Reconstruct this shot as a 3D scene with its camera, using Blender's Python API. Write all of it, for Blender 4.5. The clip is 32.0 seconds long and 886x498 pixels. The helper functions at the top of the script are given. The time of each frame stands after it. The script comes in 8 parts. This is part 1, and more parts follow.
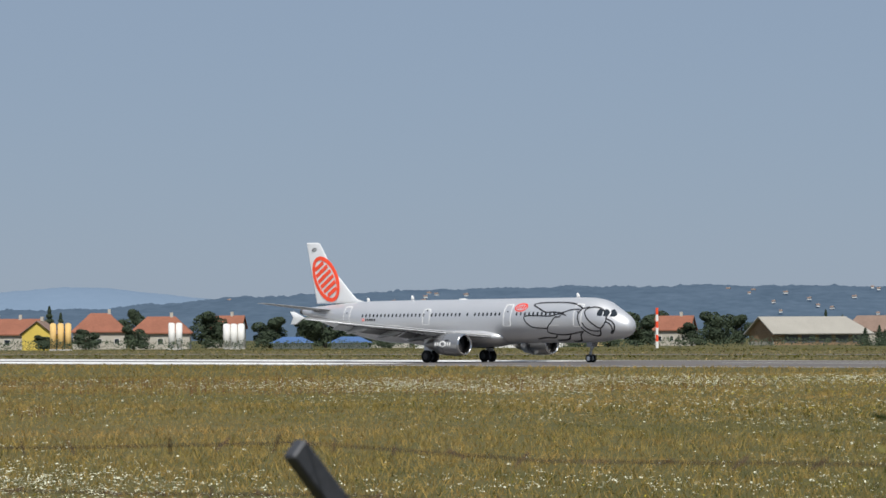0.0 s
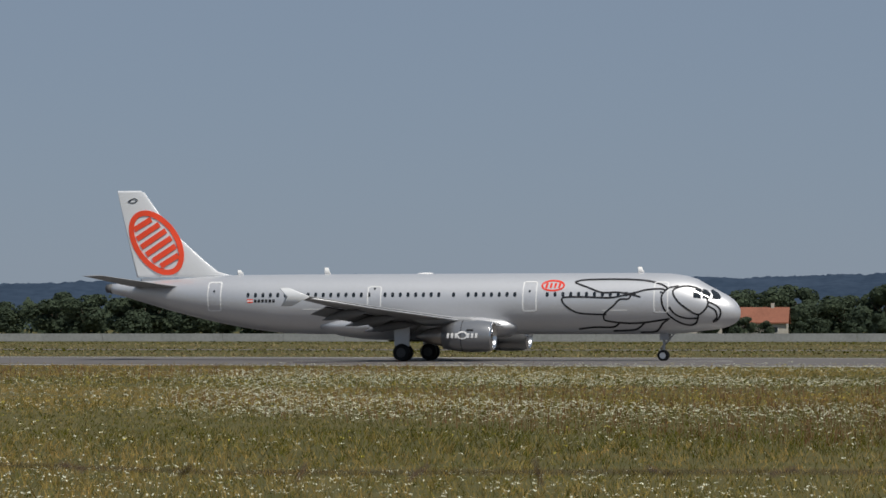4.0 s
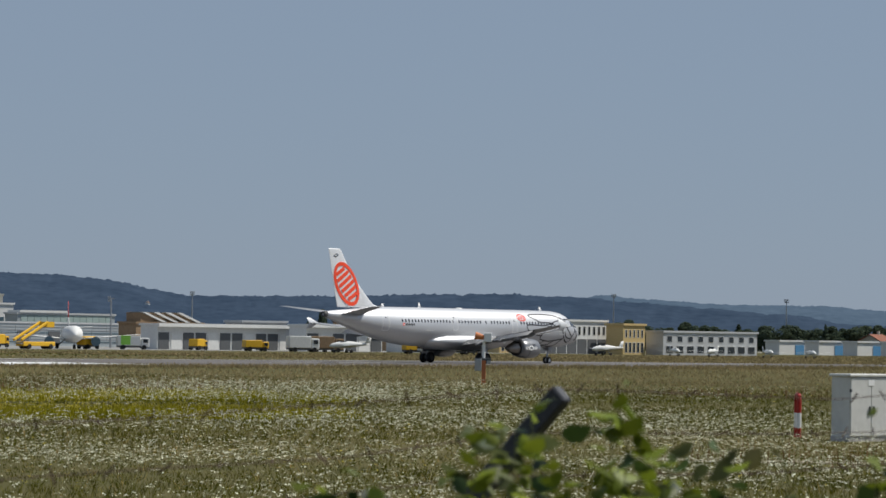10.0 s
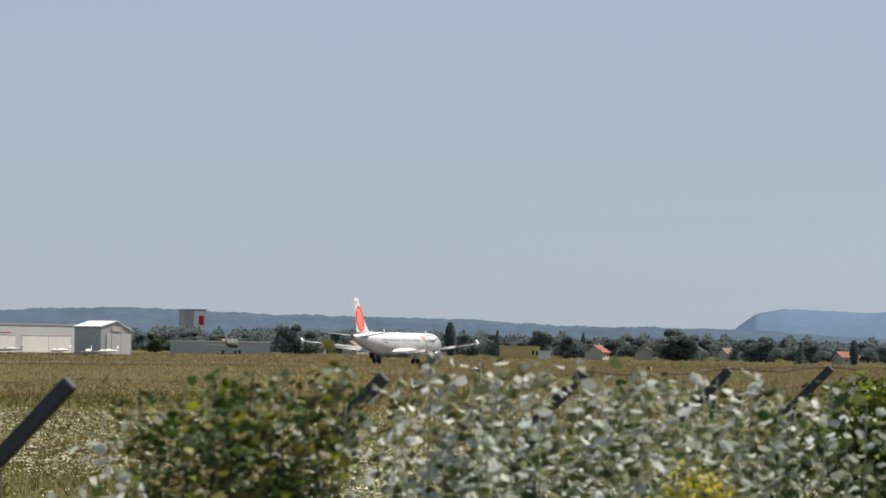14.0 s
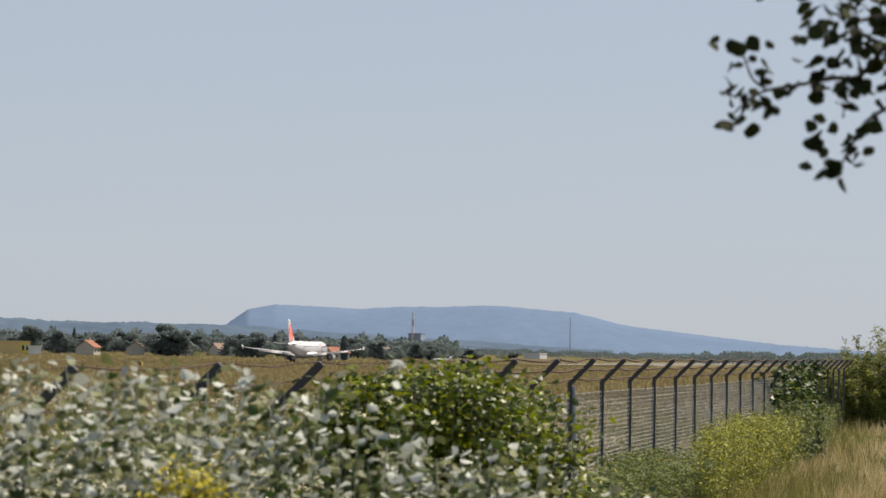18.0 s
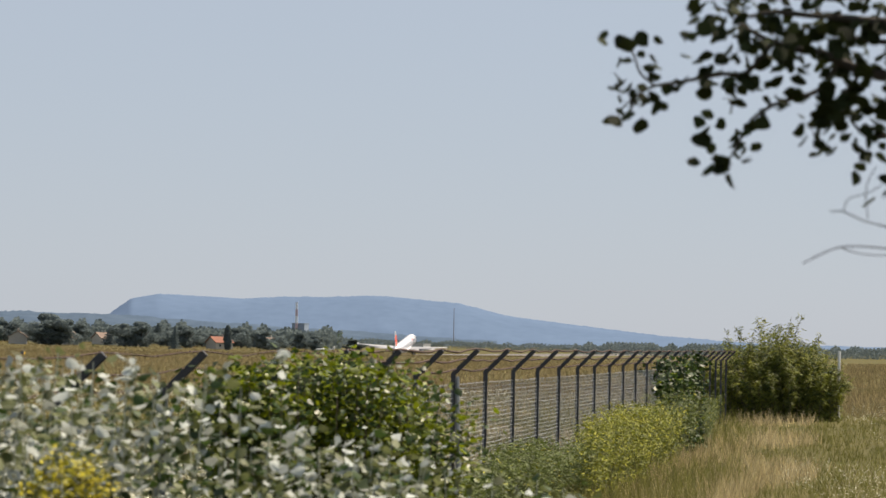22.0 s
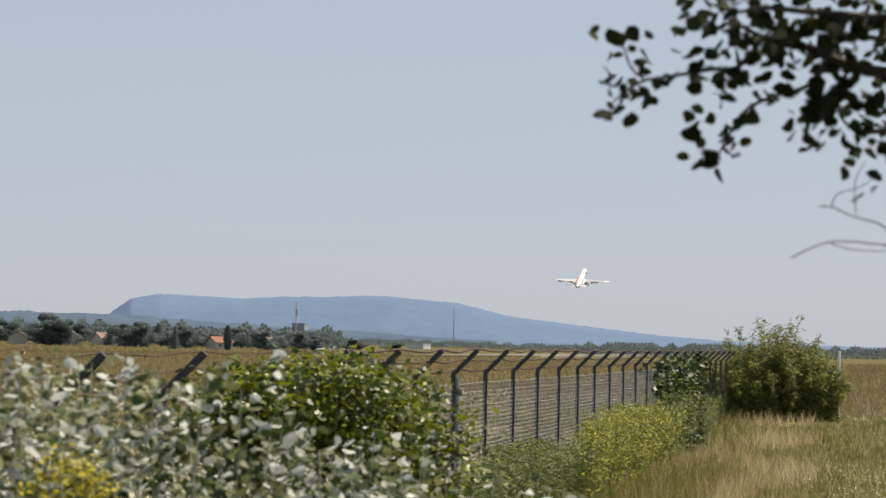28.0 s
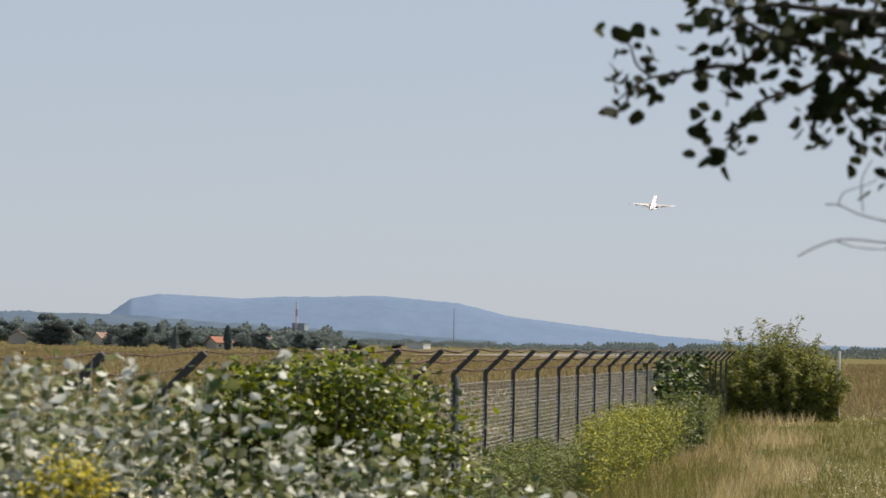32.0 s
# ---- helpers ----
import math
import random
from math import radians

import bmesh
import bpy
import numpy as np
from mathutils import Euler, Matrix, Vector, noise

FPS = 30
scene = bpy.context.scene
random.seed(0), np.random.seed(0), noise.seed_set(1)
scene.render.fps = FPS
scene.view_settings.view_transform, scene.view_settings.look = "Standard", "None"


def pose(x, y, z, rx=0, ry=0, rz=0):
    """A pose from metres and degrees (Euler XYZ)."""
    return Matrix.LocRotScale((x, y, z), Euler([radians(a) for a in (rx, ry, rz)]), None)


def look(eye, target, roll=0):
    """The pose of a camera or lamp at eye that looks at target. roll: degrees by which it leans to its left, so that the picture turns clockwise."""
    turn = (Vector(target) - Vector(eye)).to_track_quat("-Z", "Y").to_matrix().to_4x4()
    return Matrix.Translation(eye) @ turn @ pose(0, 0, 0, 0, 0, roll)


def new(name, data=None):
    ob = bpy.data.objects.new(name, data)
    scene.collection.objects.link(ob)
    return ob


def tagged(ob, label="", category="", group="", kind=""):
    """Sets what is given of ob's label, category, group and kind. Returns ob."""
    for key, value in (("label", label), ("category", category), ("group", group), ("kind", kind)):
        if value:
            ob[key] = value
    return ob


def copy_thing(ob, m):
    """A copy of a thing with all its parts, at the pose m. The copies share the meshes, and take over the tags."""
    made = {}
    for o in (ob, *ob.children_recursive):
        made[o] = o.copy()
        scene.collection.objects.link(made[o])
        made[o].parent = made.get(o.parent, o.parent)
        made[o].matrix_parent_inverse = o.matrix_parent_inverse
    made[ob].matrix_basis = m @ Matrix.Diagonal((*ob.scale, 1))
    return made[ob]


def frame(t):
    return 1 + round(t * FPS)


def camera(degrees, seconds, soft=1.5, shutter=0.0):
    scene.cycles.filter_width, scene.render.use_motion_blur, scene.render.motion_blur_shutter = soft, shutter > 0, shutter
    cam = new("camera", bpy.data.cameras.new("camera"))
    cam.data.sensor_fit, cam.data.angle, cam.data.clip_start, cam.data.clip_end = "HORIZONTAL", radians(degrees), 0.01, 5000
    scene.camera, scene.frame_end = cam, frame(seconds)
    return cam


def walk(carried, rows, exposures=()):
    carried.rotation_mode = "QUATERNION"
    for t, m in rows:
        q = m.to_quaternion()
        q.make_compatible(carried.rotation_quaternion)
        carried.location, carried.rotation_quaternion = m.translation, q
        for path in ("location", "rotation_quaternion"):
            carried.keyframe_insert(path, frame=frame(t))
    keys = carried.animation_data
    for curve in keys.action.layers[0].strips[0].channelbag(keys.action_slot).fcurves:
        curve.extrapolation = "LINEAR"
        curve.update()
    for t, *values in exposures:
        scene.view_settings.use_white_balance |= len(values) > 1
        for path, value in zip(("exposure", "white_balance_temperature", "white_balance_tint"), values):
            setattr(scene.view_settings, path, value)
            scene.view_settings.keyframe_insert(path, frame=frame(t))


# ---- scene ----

# Plan: x runs along the runway in the direction of take-off, y from the camera across the runway, z up.
EYE = 2.3
cam = camera(15.9, 32.0, soft=1.6)
cam.data.dof.use_dof, cam.data.dof.focus_distance, cam.data.dof.aperture_fstop = True, 260.0, 12.0

# seconds, heading to the right of the runway's normal, tilt up, lean to the left
PAN = [(0, -45.78, 1.604, -0.3), (0.5, -42.84, 1.579, -0.25), (1, -39.79, 1.554, -0.2), (1.5, -36.77, 1.529, -0.15),
       (2, -32.83, 1.503, -0.1), (2.5, -28.67, 1.473, -0.08), (3, -24.05, 1.45, -0.07), (3.5, -18.94, 1.427, -0.05),
       (4, -13.38, 1.404, -0.03), (4.5, -7.43, 1.381, -0.02), (5, -1.62, 1.361, 0.0), (5.5, 4.6, 1.376, 0.15),
       (6, 12.14, 1.391, 0.3), (6.5, 19.48, 1.417, 0.39), (7, 25.52, 1.442, 0.47), (7.5, 31.08, 1.468, 0.56),
       (8, 36.39, 1.534, 0.65), (8.5, 40.84, 1.572, 0.65), (9, 45.72, 1.61, 0.65), (9.5, 49.5, 1.641, 0.71),
       (10, 52.13, 1.672, 0.78), (10.5, 54.21, 1.697, 0.84), (11, 57.19, 1.722, 0.9), (11.5, 60.05, 1.738, 0.88),
       (12, 62.88, 1.753, 0.85), (12.5, 64.83, 1.733, 0.83), (13, 66.65, 1.799, 0.8), (13.5, 68.39, 1.784, 0.77),
       (14, 69.77, 1.819, 0.73), (14.5, 70.91, 1.824, 0.7), (16.5, 75.47, 1.865, 0.66), (17, 76.5, 1.862, 0.65),
       (17.5, 77.7, 1.858, 0.74), (18, 78.93, 1.855, 0.82), (18.5, 80.06, 1.85, 0.91), (19, 81.31, 1.845, 1.0),
       (19.5, 81.29, 1.722, 1.0), (20, 81.28, 1.733, 1.0), (20.5, 81.26, 1.717, 1.0), (21, 81.11, 1.702, 1.0),
       (21.5, 81.05, 1.707, 1.0), (22, 81.03, 1.712, 1.0), (32, 81.03, 1.712, 1.0)]
walk(cam, [(t, pose(0, 0, EYE, 90 + up, -lean, -turn)) for t, turn, up, lean in PAN],
     exposures=[(0, 0.08, 6450, 9), (2.5, 0.03, 6450, 9), (4.5, -0.35, 6550, 9), (8, -0.4, 6350, 8), (9, -0.28, 6400, 8), (11, 0.12, 6600, 9), (13, 0.36, 6950, 11), (14, 0.5, 7100, 11), (17, 0.62, 7500, 13), (19, 0.68, 7600, 13), (32, 0.68, 7600, 13)])

# ---- sky and sun ----
SUN_TURN, SUN_UP = 130.0, 56.0   # bearing to the right of +y, height


def at(bearing, dist, z=0.0):
    a = radians(bearing)
    return Vector((dist * math.sin(a), dist * math.cos(a), z))


def ground_z(x, y):
    """The field falls away gently towards the runway's far end."""
    return -np.interp(x, [320, 550, 800, 970, 1150, 1400], [0, 0.55, 1.15, 1.7, 2.3, 2.6]) * np.interp(y, [250, 400], [1, 0])


world = bpy.data.worlds.new("world")
scene.world = world
world.use_nodes = True
wn = world.node_tree
sky = wn.nodes.new("ShaderNodeTexSky")
sky.sky_type, sky.sun_disc = "NISHITA", False
sky.sun_elevation, sky.sun_rotation = radians(SUN_UP), radians(SUN_TURN)
sky.altitude, sky.air_density, sky.dust_density, sky.ozone_density = 340, 1.0, 0.4, 3.0
hazy = wn.nodes.new("ShaderNodeMix")       # summer haze over the clear sky
hazy.data_type = "RGBA"
hazy.inputs["Factor"].default_value, hazy.inputs["B"].default_value = 0.82, (3.96, 5.0, 6.75, 1)
wn.links.new(sky.outputs[0], hazy.inputs["A"])
wn.links.new(hazy.outputs["Result"], wn.nodes["Background"].inputs[0])
wn.nodes["Background"].inputs[1].default_value = 0.066
sun = new("sun", bpy.data.lights.new("sun", "SUN"))
sun.data.energy, sun.data.angle, sun.data.color = 4.8, radians(0.53), (1.0, 0.95, 0.88)
sun.matrix_world = look((0, 0, 0), -at(SUN_TURN, math.cos(radians(SUN_UP)), math.sin(radians(SUN_UP))))
scene.view_settings.exposure = 0.0


# ---- materials ----
def material(name, colour, rough=0.8, metal=0.0, vary=0.15, scale=4.0, fine=40.0, bump=0.0, island=0.0, coat=0.0, second=None,
             spec=0.3, through_light=0.0):
    m = bpy.data.materials.new(name)
    m.use_nodes = True
    nt = m.node_tree
    nodes, links = nt.nodes, nt.links
    bsdf = nodes["Principled BSDF"]
    bsdf.inputs["Roughness"].default_value = rough
    bsdf.inputs["Metallic"].default_value = metal
    bsdf.inputs["Coat Weight"].default_value = coat
    bsdf.inputs["Specular IOR Level"].default_value = spec
    pos = nodes.new("ShaderNodeTexCoord").outputs["Object"]
    big = nodes.new("ShaderNodeTexNoise")
    big.inputs["Scale"].default_value, big.inputs["Detail"].default_value = scale, 4
    small = nodes.new("ShaderNodeTexNoise")
    small.inputs["Scale"].default_value, small.inputs["Detail"].default_value = fine, 3
    links.new(pos, big.inputs["Vector"]), links.new(pos, small.inputs["Vector"])
    add = nodes.new("ShaderNodeMath")
    add.operation = "ADD"
    links.new(big.outputs[0], add.inputs[0]), links.new(small.outputs[0], add.inputs[1])
    ramp = nodes.new("ShaderNodeMapRange")
    ramp.inputs["From Min"].default_value, ramp.inputs["From Max"].default_value = 0.6, 1.4
    links.new(add.outputs[0], ramp.inputs["Value"])
    mix = nodes.new("ShaderNodeMix")
    mix.data_type = "RGBA"
    lo = second if second else tuple(c * (1 - vary) for c in colour)
    hi = colour if second else tuple(min(1, c * (1 + vary)) for c in colour)
    mix.inputs["A"].default_value, mix.inputs["B"].default_value = (*lo, 1), (*hi, 1)
    links.new(ramp.outputs[0], mix.inputs["Factor"])
    out = mix.outputs["Result"]
    if island:
        geo = nodes.new("ShaderNodeNewGeometry")
        span = nodes.new("ShaderNodeMapRange")
        span.inputs["To Min"].default_value, span.inputs["To Max"].default_value = 1 - island, 1 + island
        links.new(geo.outputs["Random Per Island"], span.inputs["Value"])
        hsv = nodes.new("ShaderNodeHueSaturation")
        links.new(span.outputs[0], hsv.inputs["Value"]), links.new(out, hsv.inputs["Color"])
        out = hsv.outputs[0]
    links.new(out, bsdf.inputs["Base Color"])
    if bump:
        b = nodes.new("ShaderNodeBump")
        b.inputs["Strength"].default_value, b.inputs["Distance"].default_value = bump, 0.02
        links.new(small.outputs[0], b.inputs["Height"]), links.new(b.outputs[0], bsdf.inputs["Normal"])
    if through_light:
        tr = nodes.new("ShaderNodeBsdfTranslucent")
        links.new(out, tr.inputs["Color"])
        both = nodes.new("ShaderNodeMixShader")
        both.inputs[0].default_value = through_light
        links.new(bsdf.outputs[0], both.inputs[1]), links.new(tr.outputs[0], both.inputs[2])
        links.new(both.outputs[0], nodes["Material Output"].inputs["Surface"])
    return m


SILVER = material("silver_paint", (0.61, 0.615, 0.63), 0.46, 0.58, 0.03, 0.6, 6, coat=0.06, spec=0.4)
SILVER_DULL = material("silver_paint_dull", (0.33, 0.335, 0.345), 0.6, 0.2, 0.06, 0.8, 8)
FLAP_GREY = material("flap_grey", (0.19, 0.192, 0.198), 0.6, 0.2, 0.12, 1.2, 9)
# black for painted shade in slots and wheel wells, and for the cowl seam
GAP_BLACK = material("gap_shade_and_seam_black", (0.03, 0.03, 0.032), 0.8, 0, 0.2)
HUB_GREY = material("dusty_wheel_hub", (0.10, 0.10, 0.10), 0.6, 0.2, 0.2)
FIN_PAINT = material("fin_paint", (0.76, 0.77, 0.78), 0.35, 0.15, 0.03, 0.6, 6, coat=0.3)
ENGINE_GREY = material("engine_grey", (0.27, 0.275, 0.285), 0.33, 0.55, 0.06, 1, 8, coat=0.15)
BARE_METAL = material("bare_metal", (0.62, 0.62, 0.62), 0.22, 1.0, 0.05, 2, 20)
BURNT_METAL = material("burnt_metal", (0.28, 0.26, 0.24), 0.4, 0.9, 0.15, 2, 20)
RED_PAINT = material("red_paint", (0.88, 0.085, 0.036), 0.45, 0, 0.06, 1, 10)
ORANGE_RED = material("orange_red_paint", (0.72, 0.06, 0.04), 0.6, 0, 0.06, 1, 10, spec=0.15)
BLACK_LINE = material("black_line_paint", (0.02, 0.02, 0.022), 0.5, 0, 0.1)
WHITE_PAINT = material("white_paint", (0.78, 0.78, 0.77), 0.5, 0, 0.05, 1.5, 12)
DARK_GLASS = material("dark_glass", (0.02, 0.025, 0.03), 0.08, 0, 0.1, 2, 9, spec=0.6)
RUBBER = material("rubber", (0.02, 0.02, 0.02), 0.75, 0, 0.2, 3, 30)
STRUT = material("strut_grey", (0.35, 0.36, 0.37), 0.4, 0.5, 0.1)
GROUND = material("field_soil_and_turf", (0.125, 0.104, 0.046), 0.95, 0, 0.0, 0.035, 0.6, 0.3, second=(0.062, 0.064, 0.024), spec=0.05)
ASPHALT = material("runway_asphalt", (0.118, 0.108, 0.102), 0.9, 0, 0.22, 0.05, 2.0)
DUST = material("dust", (0.21, 0.18, 0.12), 0.95, 0, 0.2, 0.4, 4)
WORN_MARKING = material("worn_runway_marking", (0.46, 0.455, 0.43), 0.8, 0, 0.25, 0.4, 5)
MARKING = material("runway_marking", (0.72, 0.72, 0.70), 0.7, 0, 0.12, 0.5, 6)
GRASS = material("meadow_grass", (0.46, 0.285, 0.10), 0.85, 0, 0.0, 0.07, 0.9, island=0.5, second=(0.175, 0.17, 0.045), spec=0.05, through_light=0.3)
GRASS_GREEN = material("green_meadow_grass", (0.125, 0.112, 0.012), 0.85, 0, 0.0, 0.06, 0.7, island=0.65, second=(0.040, 0.052, 0.005), spec=0.05, through_light=0.3)
STRAW_GRASS = material("straw_meadow_grass", (0.36, 0.275, 0.15), 0.85, 0, 0.0, 0.06, 0.7, island=0.55, second=(0.165, 0.148, 0.066), spec=0.05, through_light=0.3)
VERGE_GRASS = material("verge_grass", (0.24, 0.185, 0.085), 0.85, 0, 0.0, 0.1, 2, island=0.4, second=(0.12, 0.108, 0.04), spec=0.05, through_light=0.3)
VERGE_GREEN = material("green_verge_grass", (0.24, 0.22, 0.075), 0.85, 0, 0.0, 0.3, 2, island=0.5, second=(0.105, 0.115, 0.03), spec=0.05, through_light=0.3)
MUSTARD = material("mustard_bloom", (0.42, 0.36, 0.02), 0.8, 0, 0.1, 1, 8, island=0.3)
DRY_GRASS = material("dry_grass", (0.64, 0.52, 0.31), 0.85, 0, 0.0, 0.3, 2, island=0.6, second=(0.27, 0.22, 0.10), spec=0.05, through_light=0.3)
BLOOM_WHITE = material("white_bloom", (0.68, 0.68, 0.53), 0.8, 0, 0.1, 1, 8, island=0.25)
BLOOM_YELLOW = material("yellow_bloom", (0.50, 0.42, 0.05), 0.8, 0, 0.1, 1, 8, island=0.25)
# distance haze is mixed into these hill colours: bluer, paler farther off
HILL_FAR = material("far_hill_haze_tint", (0.115, 0.168, 0.25), 1.0, 0, 0.0, 0.006, 0.05, second=(0.095, 0.142, 0.215), spec=0)
HILL_HAZE = material("far_mountain_haze_tint", (0.155, 0.21, 0.285), 1.0, 0, 0.0, 0.006, 0.05, second=(0.14, 0.195, 0.265), spec=0)
HILL_MID = material("mid_hill_haze_tint", (0.085, 0.120, 0.165), 1.0, 0, 0.0, 0.012, 0.06, second=(0.054, 0.082, 0.118), spec=0)
HILL_NEAR = material("near_hill_haze_tint", (0.050, 0.072, 0.108), 1.0, 0, 0.0, 0.012, 0.06, second=(0.026, 0.042, 0.068), spec=0)
FENCE_STEEL = material("weathered_fence_steel", (0.055, 0.058, 0.066), 0.55, 0.3, 0.25, 6, 60)
WIRE = material("galvanised_wire", (0.30, 0.32, 0.34), 0.5, 0.6, 0.2, 8, 50)
RUSTY = material("rusty_wire", (0.062, 0.036, 0.028), 0.8, 0.2, 0.3, 8, 50)
# own colour of the dark bushes; in other plants it paints inner shade
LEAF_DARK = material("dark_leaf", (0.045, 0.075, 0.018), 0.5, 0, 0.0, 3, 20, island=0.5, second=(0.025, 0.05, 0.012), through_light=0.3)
LEAF_BRIGHT = material("bright_leaf", (0.20, 0.24, 0.02), 0.45, 0, 0.0, 2, 20, island=0.5, second=(0.075, 0.11, 0.010), through_light=0.35)
LEAF_BRAMBLE = material("bramble_leaf", (0.115, 0.15, 0.016), 0.5, 0, 0.0, 2, 20, island=0.5, second=(0.035, 0.055, 0.008), through_light=0.3)
LEAF_VINE = material("vine_leaf", (0.20, 0.235, 0.012), 0.42, 0, 0.0, 2, 20, island=0.5, second=(0.045, 0.072, 0.006), through_light=0.4)
LEAF_WEED = material("weed_leaf", (0.15, 0.185, 0.05), 0.6, 0, 0.0, 1, 8, island=0.45, second=(0.07, 0.095, 0.025), through_light=0.3)
LEAF_GREY = material("grey_green_leaf", (0.155, 0.168, 0.07), 0.6, 0, 0.0, 3, 20, island=0.45, second=(0.065, 0.085, 0.032), through_light=0.3)
LEAF_WHITE = material("white_felted_leaf", (0.50, 0.525, 0.48), 0.85, 0, 0.0, 3, 20, island=0.3, second=(0.33, 0.37, 0.34), spec=0.1, through_light=0.25)
LEAF_OLIVE = material("olive_leaf", (0.20, 0.175, 0.05), 0.6, 0, 0.0, 3, 20, island=0.5, second=(0.06, 0.065, 0.02), through_light=0.3)
# near-black base colour paints the backlit look of the overhanging leaves
LEAF_TREE = material("poplar_leaf_silhouette", (0.024, 0.032, 0.011), 0.75, 0, 0.0, 3, 20, island=0.4, second=(0.014, 0.02, 0.008), spec=0.08, through_light=0.12)
LEAF_SHRUB = material("shrub_leaf", (0.26, 0.27, 0.045), 0.6, 0, 0.0, 1, 8, island=0.5, second=(0.075, 0.10, 0.018), through_light=0.35)
# leaf colour with distance haze mixed in; translucency lifts its shadows too
LEAF_HAZE = material("tree_leaf_haze_tint", (0.165, 0.20, 0.195), 0.9, 0, 0.0, 0.4, 3, island=0.15, second=(0.125, 0.16, 0.162), spec=0.0, through_light=0.45)
PALE_STEM = material("pale_felted_stem", (0.40, 0.41, 0.33), 0.8, 0, 0.2, 5, 40)
BLOOM_OLIVE = material("goldenrod_bloom", (0.33, 0.32, 0.03), 0.8, 0, 0.1, 1, 8, island=0.4)
# lightened somewhat for haze in the base colour
LEAF_FAR = material("far_tree_leaf", (0.082, 0.105, 0.062), 0.85, 0, 0.0, 0.4, 3, island=0.2, second=(0.052, 0.072, 0.052), spec=0.03, through_light=0.35)
# darkened copy of the bark for the backlit boughs
BRANCH_BARK = material("poplar_bark_silhouette", (0.04, 0.034, 0.028), 0.9, 0, 0.3, 5, 40)
BARK = material("bark", (0.10, 0.08, 0.06), 0.9, 0, 0.3, 5, 40)
STEM = material("green_stem", (0.12, 0.13, 0.05), 0.8, 0, 0.3, 5, 40)


# ---- building blocks ----
def mesh_of(name, verts, faces, mat, smooth=False):
    me = bpy.data.meshes.new(name)
    me.from_pydata([tuple(v) for v in verts], [], [tuple(f) for f in faces])
    me.materials.append(mat)
    if smooth:
        me.polygons.foreach_set("use_smooth", [True] * len(me.polygons))
    me.update()
    return me


def part(name, bm, mat, parent, label="", smooth=False):
    """One mesh object under a thing or a part, from a bmesh or a mesh."""
    if isinstance(bm, bmesh.types.BMesh):
        me = bpy.data.meshes.new(name)
        bm.normal_update()
        bm.to_mesh(me)
        bm.free()
        me.materials.append(mat)
        if smooth:
            me.polygons.foreach_set("use_smooth", [True] * len(me.polygons))
    else:
        me = bm
    ob = new(name, me)
    ob.parent = parent
    return tagged(ob, label)


def thing(name, m, label, category, group="", kind=""):
    ob = new(name)
    ob.matrix_world = m
    return tagged(ob, label, category, group, kind)


def box(bm, x0, x1, y0, y1, z0, z1, bevel=0.0):
    r = bmesh.ops.create_cube(bm, size=1, matrix=Matrix.LocRotScale(
        ((x0 + x1) / 2, (y0 + y1) / 2, (z0 + z1) / 2), None, (x1 - x0, y1 - y0, z1 - z0)))
    if bevel:
        edges = list({e for v in r["verts"] for e in v.link_edges})
        bmesh.ops.bevel(bm, geom=edges, offset=bevel, segments=1, affect="EDGES", profile=0.5)
    return bm


def boxed(*a, **k):
    return box(bmesh.new(), *a, **k)


def rod(bm, a, b, r0, r1=None, sides=8):
    a, b = Vector(a), Vector(b)
    turn = (b - a).to_track_quat("Z", "Y").to_matrix().to_4x4()
    bmesh.ops.create_cone(bm, cap_ends=True, segments=sides, radius1=r0, radius2=r0 if r1 is None else r1, depth=(b - a).length,
                          matrix=Matrix.Translation((a + b) / 2) @ turn)
    return bm


def loft(rings, mat, name, closed_ends=True, smooth=True):
    n = len(rings[0])
    verts = [v for ring in rings for v in ring]
    faces = [(i * n + j, i * n + (j + 1) % n, (i + 1) * n + (j + 1) % n, (i + 1) * n + j)
             for i in range(len(rings) - 1) for j in range(n)]
    if closed_ends:
        faces += [tuple(range(n))[::-1], tuple((len(rings) - 1) * n + j for j in range(n))]
    return mesh_of(name, verts, faces, mat, smooth)


def at_stations(stations, x):
    xs = [s[0] for s in stations][::-1]
    return [float(np.interp(x, xs, [s[i] for s in stations][::-1])) for i in range(1, len(stations[0]))]


# ---- the airliner: origin on the ground between the main wheels, nose towards +x ----
BODY = [(22.08, 3.2, 0.06, 0.06), (22.04, 3.21, 0.30, 0.30), (21.92, 3.23, 0.54, 0.53), (21.7, 3.27, 0.78, 0.76), (21.3, 3.32, 1.04, 1.01), (20.8, 3.39, 1.27, 1.22),
        (20.2, 3.5, 1.46, 1.42), (19.7, 3.62, 1.56, 1.58), (19.2, 3.72, 1.68, 1.76), (18.5, 3.79, 1.82, 1.9), (17.5, 3.83, 1.93, 2.01),
        (16.0, 3.84, 1.975, 2.05), (-7.0, 3.84, 1.975, 2.05), (-9.5, 3.88, 1.96, 2.0), (-11.5, 4.0, 1.88, 1.87), (-13.5, 4.16, 1.72, 1.68),
        (-15.5, 4.32, 1.46, 1.40), (-17.5, 4.5, 1.13, 1.08), (-19.5, 4.72, 0.78, 0.73), (-21.2, 4.9, 0.45, 0.42), (-22.1, 4.97, 0.28, 0.27)]


def skin(x, z, out=0.012):
    """The point of the starboard skin at length x and height z."""
    zc, ry, rz = at_stations(BODY, x)
    s = max(-0.98, min(0.98, (z - zc) / rz))
    return Vector((x, -(ry * math.sqrt(1 - s * s) + out), z))


